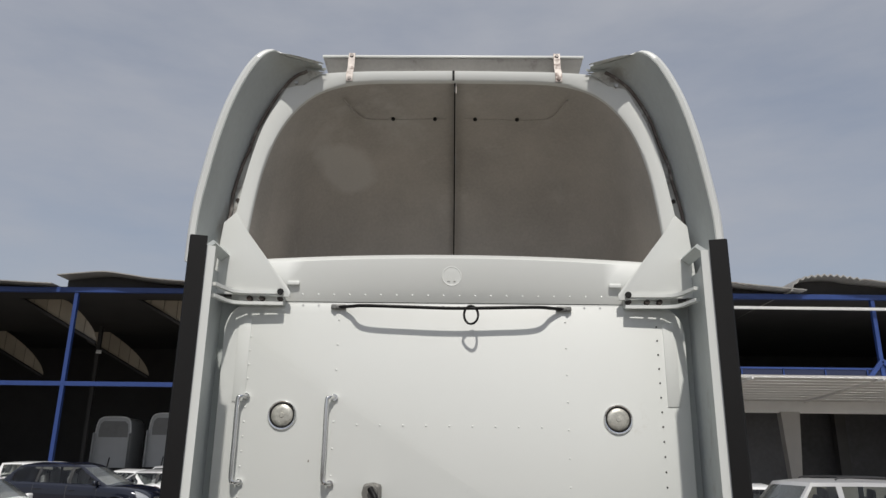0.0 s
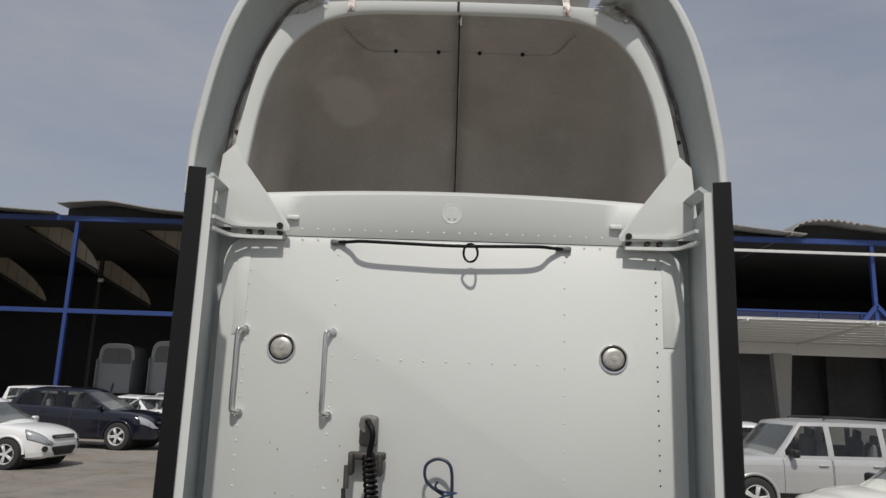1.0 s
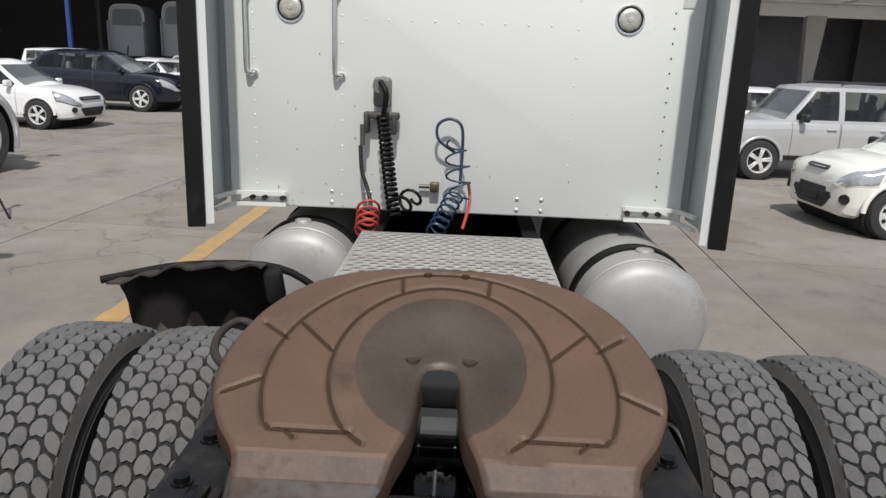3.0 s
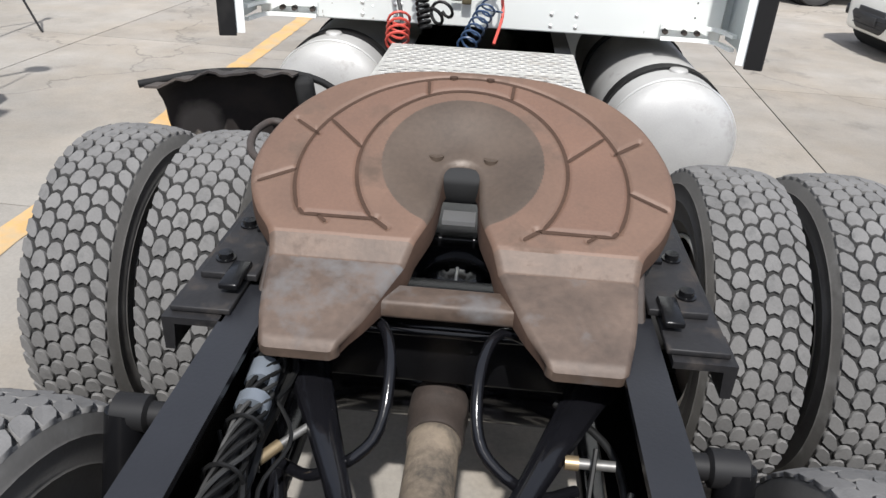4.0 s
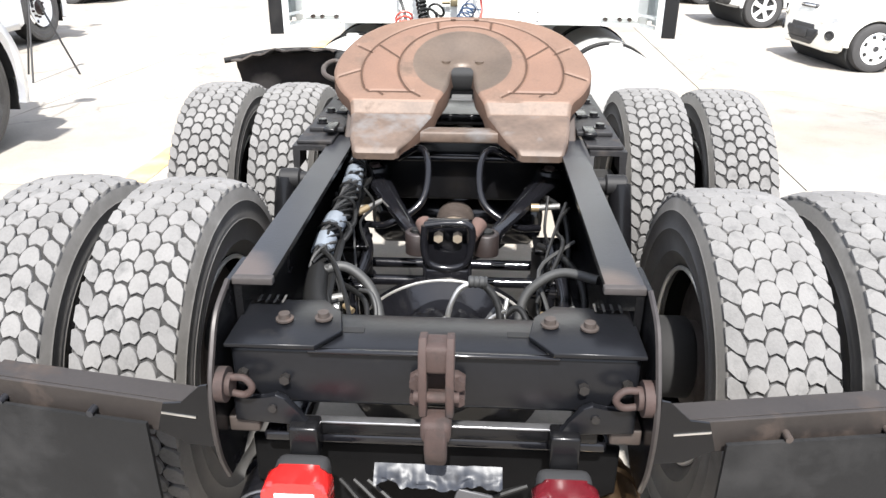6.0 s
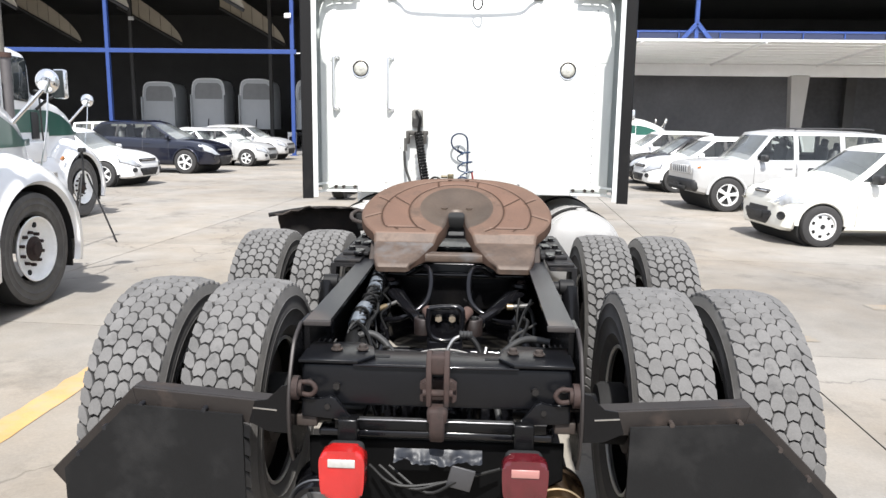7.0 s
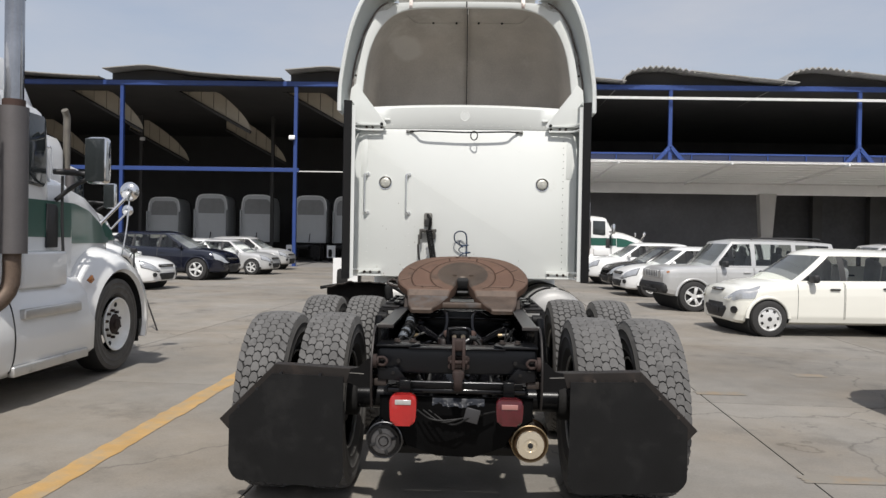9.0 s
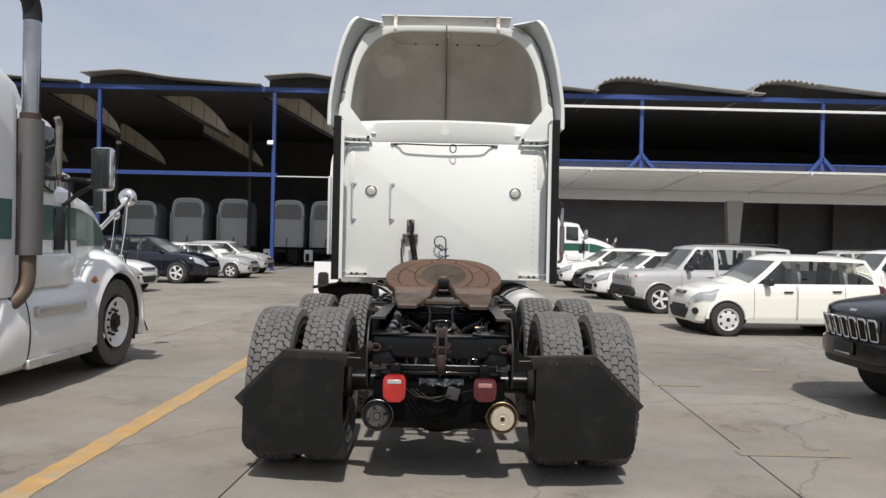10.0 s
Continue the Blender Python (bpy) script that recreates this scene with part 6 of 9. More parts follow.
def fifth_wheel():
    fw = new("fifth_wheel")
    fw.parent = truck
    tagged(fw, "rusty brown fifth wheel coupling plate")

    def height(x, y):
        """Tilted plate, a small step, then the ramps."""
        if y > 1.105:
            return 1.125 + 0.45 * (y - 1.11)
        return 1.123 - 0.030 * min(1.0, (1.105 - y) / 0.035) - 0.33 * (1.105 - y)

    O = smooth_path([(0.342, 0.862, 0), (0.364, 0.98, 0), (0.374, 1.07, 0), (0.386, 1.11, 0), (0.425, 1.16, 0), (0.455, 1.225, 0), (0.462, 1.29, 0), (0.446, 1.37, 0), (0.400, 1.46, 0), (0.320, 1.535, 0), (0.220, 1.578, 0), (0.11, 1.597, 0), (0.0, 1.602, 0)], 34)
    I = smooth_path([(0.190, 0.862, 0), (0.152, 0.94, 0), (0.108, 1.04, 0), (0.072, 1.12, 0), (0.052, 1.17, 0), (0.045, 1.22, 0), (0.042, 1.27, 0), (0.040, 1.295, 0), (0.035, 1.312, 0), (0.026, 1.325, 0), (0.015, 1.332, 0), (0.007, 1.334, 0), (0.0, 1.335, 0)], 34)
    full = [(a, b) for a, b in zip(I, O)] + [(Vector((-a.x, a.y, 0)), Vector((-b.x, b.y, 0))) for a, b in list(zip(I, O))[::-1][1:]]
    nv = 130

    def seg_d(p, a, b):
        ax, ay, bx, by = *a, *b
        t = max(0, min(1, ((p[0] - ax) * (bx - ax) + (p[1] - ay) * (by - ay)) / ((bx - ax) ** 2 + (by - ay) ** 2)))
        return math.hypot(p[0] - ax - t * (bx - ax), p[1] - ay - t * (by - ay))

    spokes = [((0.10, 1.515), (0.104, 1.558)), ((0.230, 1.335), (0.315, 1.412)), ((0.335, 1.365), (0.395, 1.405)), ((0.362, 1.262), (0.440, 1.222)), ((0.165, 1.148), (0.322, 1.148)), ((0.322, 1.148), (0.334, 1.160)), ((0.290, 1.148), (0.270, 1.132)), ((0.178, 1.152), (0.140, 1.126))]

    def oval(x, y):
        """Distance-like measure of the wide outer groove, 0.366 on it."""
        return 0.366 * math.hypot(x / 0.362, (y - 1.272) / 0.302)

    def kind(x, y):
        """0 plate, 1 pad, 2 dish, 3 groove, 4 ramp; and the depth."""
        ax = abs(x)
        if y < 1.100:
            return (5 if y > 1.066 else 4), 0.0
        dish = math.hypot(x, y - 1.318)
        if dish < 0.180:
            q = min(1, (0.180 - dish) / 0.13)
            return 2, -0.024 * q * q * (3 - 2 * q)
        inner, outer = math.hypot(x, y - 1.30), oval(x, y)
        g = min(seg_d((ax, y), a, b) for a, b in spokes)
        if y > 1.15:
            g = min(g, abs(inner - 0.232), abs(outer - 0.366))
        pad = 1 if inner > 0.232 and outer < 0.366 and y > 1.15 else 0
        if g < 0.011:
            q = 1 - g / 0.011
            return pad, -0.0060 * q * q * (3 - 2 * q)
        return pad, 0.0

    bm, grid = B(), []
    for a, b in full:
        row = []
        for k in range(nv + 1):
            v = k / nv
            p = a.lerp(b, v)
            t, d = kind(p.x, p.y)
            edge = min(v * (b - a).length, (1 - v) * (b - a).length)
            z = height(p.x, p.y) + d - (0.010 * (1 - min(1, edge / 0.014)) ** 2)
            rc = 0.020
            corner = (rc - math.sqrt(max(0.0, rc * rc - (rc - edge) ** 2))) * max(0.0, 1 - (p.y - 0.862) / 0.07) if edge < rc else 0.0
            lip = max(0.0, 1 - (p.y + corner - 0.862) / 0.020)
            row.append(bm.verts.new((p.x, p.y + corner, z - 0.012 * lip * lip)))
        grid.append(row)
    for i in range(len(grid) - 1):
        for k in range(nv):
            f = bm.faces.new((grid[i][k], grid[i + 1][k], grid[i + 1][k + 1], grid[i][k + 1]))
            c = f.calc_center_median()
            f.material_index = kind(c.x, c.y)[0]
    # thickness: skirts down from the rims
    for idx, depth in ((0, 0.06), (nv, 0.040)):
        low = [bm.verts.new(row[idx].co + Vector((0, 0, -0.018 - (depth - 0.018) * max(0.0, min(1.0, (row[idx].co.y - 0.90) / 0.16))))) for row in grid]
        for i in range(len(grid) - 1):
            bm.faces.new((grid[i][idx], grid[i + 1][idx], low[i + 1], low[i])).material_index = 3
    for i in (0, -1):
        low = [bm.verts.new(v.co + Vector((0, 0.004, -0.022))) for v in grid[i]]
        for k in range(nv):
            bm.faces.new((grid[i][k], grid[i][k + 1], low[k + 1], low[k])).material_index = 4
    part("top_plate", bm, [FIFTH, FIFTH_PAD, FIFTH_DISH, FIFTH_GROOVE, RAMP, RAMP_EDGE], fw, "brown greased plate with curved grooves", angle=40)
    # dark strips paint in the groove shade that the relief lacks
    lines = [[(x, y) for x, y in ((cx_, cy_) for cx_, cy_ in pts)] for pts in
             [[(rx * math.sin(a), yc + ry * math.cos(a)) for a in np.linspace(-lim, lim, 70)] for rx, ry, yc, lim in ((0.232, 0.232, 1.30, 2.27), (0.362, 0.302, 1.272, 1.95))]]
    for sx in (-1, 1):
        lines += [[(sx * (a[0] + (b[0] - a[0]) * t), a[1] + (b[1] - a[1]) * t) for t in np.linspace(0, 1, 12)] for a, b in spokes]
    for pts in lines:
        bm, left, right = B(), [], []
        for k, (x, y) in enumerate(pts):
            xa, ya = pts[max(0, k - 1)]
            xb, yb = pts[min(len(pts) - 1, k + 1)]
            d = math.hypot(xb - xa, yb - ya)
            nx, ny = -(yb - ya) / d, (xb - xa) / d
            w = 0.0038 * (0.4 if k in (0, len(pts) - 1) else 1.0) * (1 + 0.12 * math.sin(37 * x + 23 * y))
            left.append((x + nx * w, y + ny * w, height(x, y + ny * w) - 0.0032))
            right.append((x - nx * w, y - ny * w, height(x, y - ny * w) - 0.0032))
        sheet(bm, [left, right])
        part("grease_groove", bm, FIFTH_GROOVE, fw)
    for s in (-1, 1):
        bm = B()
        rod(bm, (s * 0.062, 1.350, 1.19), (s * 0.062, 1.350, 1.212), 0.017, seg=16)
        part("rivet", bm, FIFTH_DISH, fw)
        bm = B()
        rod(bm, (s * 0.045, 1.570, 1.30), (s * 0.045, 1.570, 1.335), 0.010, seg=10)
        part("grease_fitting", bm, FIFTH_GROOVE, fw)
    SLIDE = material("grimy_slide_steel", (0.011, 0.0105, 0.011), 0.55, spec=0.3, var=0.45, scale=14, fine=90, bump=0.5, stain=(0.034, 0.028, 0.024), stain_amount=0.42, stain_scale=12)
    # underside ribs, jaw and pedestal brackets
    bm = B()
    box(bm, (0, 1.45, 1.18), (0.50, 0.20, 0.09), 0.02, pose(0, 0, 0, 24))
    part("under_rib", bm, DARK_IRON, fw)
    for s in (-1, 1):
        bm = B()
        box(bm, (s * 0.27, 1.32, 1.13), (0.05, 0.34, 0.10), 0.012, pose(0, 0, 0, 24, 0, s * 6))
        part("under_rib", bm, DARK_IRON, fw)
    bm = B()
    box(bm, (0.0, 1.33, 1.15), (0.10, 0.05, 0.08), 0.012, pose(0, 0, 0, 24))
    part("lock_jaw", bm, HOLE, fw)
    bm = B()
    span(bm, (-0.036, 1.245, 1.09), (0.038, 1.30, 1.10))
    part("jaw_plate", bm, material("pale_steel_tag", (0.12, 0.12, 0.12), 0.4, 0.2, var=0.1, bump=0.05), fw, "pale steel tag in the throat")
    bm = B()
    span(bm, (-0.20, 0.99, 1.000), (0.20, 1.06, 1.040), 0.008)
    part("rear_tie_bar", bm, RAMP, fw, "scuffed cross bar")
    bm = B()
    span(bm, (-0.34, 1.32, 0.99), (0.34, 1.6, 1.02), 0.006)
    part("base_plate", bm, FRAME, fw)
    for s in (-1, 1):
        bm = B()
        prism(bm, [(1.05, 1.0), (1.45, 1.0), (1.36, 1.17), (1.22, 1.12)], "X", s * 0.36, s * 0.40, 0.008)
        part("pedestal", bm, DARK_IRON, fw)
        bm = B()
        span(bm, (s * 0.42, 0.95, 1.001), (s * 0.54, 1.75, 1.014), 0.003)
        span(bm, (s * 0.40, 1.06, 1.014), (s * 0.52, 1.70, 1.030), 0.003)
        part("slide_plate", bm, SLIDE, fw, "black slotted slide plate")
        bm = B()
        prism(bm, [(s * 0.43, 1.0), (s * 0.55, 1.0), (s * 0.55, 0.925), (s * 0.53, 0.925), (s * 0.525, 0.985), (s * 0.43, 0.985)], "Y", 0.93, 1.03)
        part("angle_bracket", bm, SLIDE, fw, smooth=False)
        for y in (1.12, 1.28, 1.50):
            bm = B()
            lathe(bm, [(0.022, 1.028), (0.022, 1.034), (0.016, 1.035), (0.015, 1.046), (0.0, 1.047)], 12, "Z", (s * 0.485, y, 0))
            part("bolt", bm, FRAME, fw)
        for y in (1.05, 1.3, 1.5):
            bm = B()
            box(bm, (s * 0.440, y, 1.034), (0.04, 0.10, 0.014), 0.004)
            part("rack_lug", bm, FRAME, fw)
    bm = B()
    tube(bm, [(-0.40, 1.42, 1.11), (-0.49, 1.45, 1.115), (-0.550, 1.51, 1.125), (-0.570, 1.60, 1.140), (-0.548, 1.67, 1.150), (-0.51, 1.67, 1.145), (-0.495, 1.60, 1.135), (-0.48, 1.54, 1.125)], 0.0105, 8, 6)
    part("release_handle", bm, DARK_IRON, fw, "rusty release handle")
    fw.matrix_basis = Matrix.Translation((0.012, 0, 0))


fifth_wheel()


def mud_flaps():
    for s in (-1, 1):
        fl = new("mud_flap")
        fl.parent = truck
        tagged(fl, "black rubber mud flap on an angled hanger")
        slant = Matrix(((1, 0, 0, 0), (s * 0.145, 1, 0, -0.20 - 0.145 * 0.446), (0, 0, 1, 0), (0, 0, 0, 1)))
        worn = material("brown_worn_hanger", (0.019, 0.016, 0.0145), 0.5, spec=0.3, var=0.3, scale=6, fine=90, bump=0.15, stain=(0.046, 0.033, 0.026), stain_amount=0.34, stain_scale=5)
        for name, outline, lo_, hi_, bev in (("hanger", [(0.44, 0.790), (0.945, 0.797), (0.945, 0.722), (0.44, 0.715)], -0.010, 0.0, 0.002), ("hanger_flange", [(0.46, 0.791), (0.945, 0.798), (0.945, 0.790), (0.46, 0.783)], 0.0, 0.055, 0.001),
                                             ("hanger_arm", [(0.945, 0.797), (1.250, 0.492), (1.200, 0.442), (0.925, 0.717)], -0.0125, -0.0025, 0.002), ("arm_flange", [(0.946, 0.798), (1.250, 0.494), (1.244, 0.488), (0.940, 0.792)], -0.002, 0.035, 0.001),
                                             ("hanger_foot", [(0.438, 0.850), (0.438, 0.700), (0.50, 0.700), (0.56, 0.725), (0.54, 0.792), (0.50, 0.800), (0.455, 0.845)], -0.016, -0.011, 0.0), ("weld_strip", [(0.47, 0.768), (0.545, 0.769), (0.545, 0.773), (0.47, 0.772)], -0.019, -0.0165, 0.0)):
            bm = B()
            prism(bm, [(s * x, z) for x, z in outline], "Y", lo_, hi_, bev)
            bmesh.ops.recalc_face_normals(bm, faces=bm.faces[:])
            bmesh.ops.transform(bm, matrix=slant, verts=bm.verts[:])
            part(name, bm, STEEL if name == "weld_strip" else FRAME if name == "hanger_foot" else worn, fl, "worn dark steel hanger bar" if name == "hanger" else "", smooth=False)
        bm, rows = B(), []
        for i in range(41):
            u = 0.5 - 0.5 * math.cos(math.pi * i / 40)
            row = []
            for k in range(11):
                v = k / 10
                x = 0.575 + 0.615 * u
                top = 0.75 if x < 0.955 else 0.75 - (x - 0.955)
                rc = 0.07
                gap = min(x - 0.575, 1.19 - x)
                zb = 0.175 + (rc - math.sqrt(max(0.0, rc * rc - (rc - gap) ** 2)) if gap < rc else 0.0)
                z = top + (zb - top) * v
                row.append((s * x, 0.006 + 0.025 * math.sin(2.2 * u + 0.6) * v * v + 0.010 * math.sin(9 * u) * v, z))
            rows.append(row)
        sheet(bm, rows)
        thick(bm, 0.010)
        bmesh.ops.transform(bm, matrix=slant @ Matrix.Translation((0, -0.03, 0)), verts=bm.verts[:])
        part("flap", bm, FLAP, fl)
        for x, z in ((0.70, 0.755), (0.91, 0.752), (1.04, 0.665), (1.14, 0.567)):
            bm = B()
            rod(bm, (s * x, -0.034, z), (s * x, -0.008, z), 0.008, seg=8)
            bmesh.ops.transform(bm, matrix=slant, verts=bm.verts[:])
            part("bolt", bm, DARK_IRON if s > 0 else RAIL_TOP, fl)


mud_flaps()


def deck_and_tanks():
    # perforated deck plate behind the sleeper
    deck = new("deck_plate")
    deck.parent = truck
    tagged(deck, "perforated aluminium catwalk plate")
    bm = B()
    span(bm, (-0.39, 2.16, 1.085), (0.39, 2.95, 1.100), 0.003)
    span(bm, (-0.39, 2.16, 1.0), (-0.375, 2.95, 1.086))
    span(bm, (0.375, 2.16, 1.0), (0.39, 2.95, 1.086))
    part("plate", bm, DECK, deck)
    holes = B()
    for r in range(22):
        for c in range(15):
            x = -0.355 + 0.055 * c + (0.0275 if r % 2 else 0)
            y = 2.20 + 0.0335 * r
            if x > 0.365 or r == 11:
                continue
            ring = []
            for rad, zz in ((0.0255, 1.1004), (0.0235, 1.1040), (0.0190, 1.1040), (0.0185, 1.1010)):
                ring.append([holes.verts.new((x + rad * math.cos(a), y + 0.56 * rad * math.sin(a), zz)) for a in np.linspace(0, 2 * math.pi, 9)[:-1]])
            for lo_, hi_ in zip(ring, ring[1:]):
                for k in range(8):
                    holes.faces.new((lo_[k], lo_[(k + 1) % 8], hi_[(k + 1) % 8], hi_[k]))
            holes.faces.new(ring[-1]).material_index = 1
    tagged(part("grip_pattern", holes, [DECK, HOLE], deck), kind="stuff")
    # round fuel tanks with straps, caps and dished ends
    for s in (-1, 1):
        tk = new("fuel_tank")
        tk.parent = truck
        tagged(tk, "dull aluminium cylindrical fuel tank")
        x, z, r, ty = s * 0.80 + 0.065, 0.725, 0.29, 0.40 if s > 0 else 0.70
        bm = B()
        lathe(bm, [(0.0, 2.50), (0.14, 2.505), (0.235, 2.525), (0.272, 2.55), (r, 2.59), (r, 4.3), (0.26, 4.35), (0.0, 4.38)], 48, "Y", (x, ty, z))
        part("tank", bm, TANK, tk)
        bm = B()
        lathe(bm, [(r + 0.002, 2.585), (r + 0.007, 2.592), (r + 0.002, 2.600)], 48, "Y", (x, ty, z))
        part("seam", bm, ALU, tk)
        for y in (3.20 + (ty - 0.4), 4.1):
            bm = B()
            lathe(bm, [(r, y - 0.04), (r + 0.012, y - 0.04), (r + 0.012, y + 0.04), (r, y + 0.04)], 48, "Y", (x, 0, z))
            part("strap", bm, RUBBER, tk, "black tank strap")
        bm = B()
        lathe(bm, [(0.042, 0.0), (0.042, 0.012), (0.036, 0.018), (0.0, 0.020)], 20, "Z", (x + s * 0.02, 2.74 + ty, z + r - 0.006))
        part("cap", bm, TANK, tk)
        bm = B()
        span(bm, (s * 0.43, 2.9, 0.50), (s * 0.60, 3.0, 0.80), 0.01)
        part("bracket", bm, FRAME, tk)
    # black quarter fender ahead of the near-side wheels
    bm, rows = B(), []
    for k in range(11):
        u = k / 10
        torn = 0.022 * noise.noise((0.0, u * 5.0, 4.0))
        rows.append([(-1.165 + torn * (1 - v) + (0.49 + torn) * v, 2.30 + 0.20 * v + 0.10 * math.sin(1.6 * u) + 0.012 * noise.noise((v * 5.0, u * 3.0, 2.0)), 1.045 + 0.035 * math.sin(2.4 * v) + 0.022 * noise.noise((v * 6.5, 1.0, 8.0)) - (0.36 + 0.05 * noise.noise((v * 7.0, 3.0, 5.0))) * u * u - 0.04 * u) for v in np.linspace(0, 1, 23)])
    sheet(bm, rows)
    thick(bm, 0.010)
    dusty = material("dusty_black_fender", (0.016, 0.013, 0.012), 0.7, spec=0.3, var=0.35, scale=9, fine=60, bump=0.4, stain=(0.035, 0.028, 0.024), stain_amount=0.4, stain_scale=7)
    rubbed_spot(dusty, (-1.02, 2.38, 0.90), (0.085, 0.4, 0.16), (0.24, 0.21, 0.18))
    part("quarter_fender", bm, dusty, truck, "black plastic quarter fender")
    bm, rows = B(), []
    for k in range(6):
        u = k / 5
        rows.append([(-1.15 + 0.475 * v, 2.30 + 0.20 * v - (0.10 + 0.05 * noise.noise((v * 8.0, 0.0, 6.0))) * u, 1.05 + 0.035 * math.sin(2.4 * v) + 0.022 * noise.noise((v * 6.5, 1.0, 8.0)) + 0.012 * u) for v in np.linspace(0, 1, 23)])
    sheet(bm, rows)
    thick(bm, 0.008)
    part("fender_lip", bm, material("muddy_fender_lip", (0.020, 0.016, 0.014), 0.75, var=0.4, scale=8, fine=60, bump=0.4, stain=(0.055, 0.045, 0.038), stain_amount=0.5, stain_scale=5), truck, "muddy upper lip of the fender", smooth=False)
    bm = B()
    box(bm, (-0.645, 2.46, 0.995), (0.07, 0.09, 0.13), 0.02, pose(0, 0, 0, 0, -8, 14), 3)
    part("fender_bracket", bm, FLAP, truck)
    bm = B()
    tube(bm, [(-1.215, 2.29, 1.04), (-0.95, 2.40, 1.075), (-0.64, 2.50, 1.05), (-0.43, 2.52, 0.92)], 0.014, 8, 5)
    part("fender_bar", bm, FLAP, truck)
    # gearbox, sump, side steps and bumper, added unseen to block light below the cab
    bm = B()
    lathe(bm, [(0.0, 3.15), (0.12, 3.15), (0.15, 3.3), (0.19, 3.5), (0.24, 3.95), (0.29, 4.1), (0.29, 4.3), (0.0, 4.31)], 24, "Y", (0, 0, 0.68))
    part("gearbox", bm, FRAME, truck, "black gearbox block added to darken the underbody")
    bm = B()
    rod(bm, (0, 2.05, 0.62), (0, 3.17, 0.68), 0.055, seg=18)
    part("front_drive_shaft", bm, DARK_IRON, truck)
    bm = B()
    span(bm, (-0.38, 4.35, 0.34), (0.38, 6.6, 1.10), 0.06)
    part("engine_block", bm, FRAME, truck)
    for s in (-1, 1):
        bm = B()
        span(bm, (s * 0.47, 5.15, 0.30), (s * 1.13, 6.55, 1.10), 0.05)
        part("side_step_box", bm, WHITE, truck, "white side step fairing below the cab")
    bm = B()
    span(bm, (-1.16, 8.35, 0.28), (1.16, 8.6, 0.80), 0.08)
    part("front_bumper", bm, WHITE, truck)
    bm = B()
    rod(bm, (-0.95, 7.4, 0.50), (0.95, 7.4, 0.50), 0.07, seg=16)
    part("front_axle", bm, FRAME, truck)
    # transverse air tanks under the rails, added to darken the gaps there
    for y, z, r in ((1.32, 0.62, 0.115), (2.62, 0.64, 0.13)):
        bm = B()
        lathe(bm, [(0.0, -0.34), (r * 0.7, -0.325), (r, -0.28), (r, 0.28), (r * 0.7, 0.325), (0.0, 0.34)], 28, "X", (0, y, z))
        part("air_tank", bm, OILY, truck, "black tank added across the frame to darken the underbody")


deck_and_tanks()


# ---- cars ----


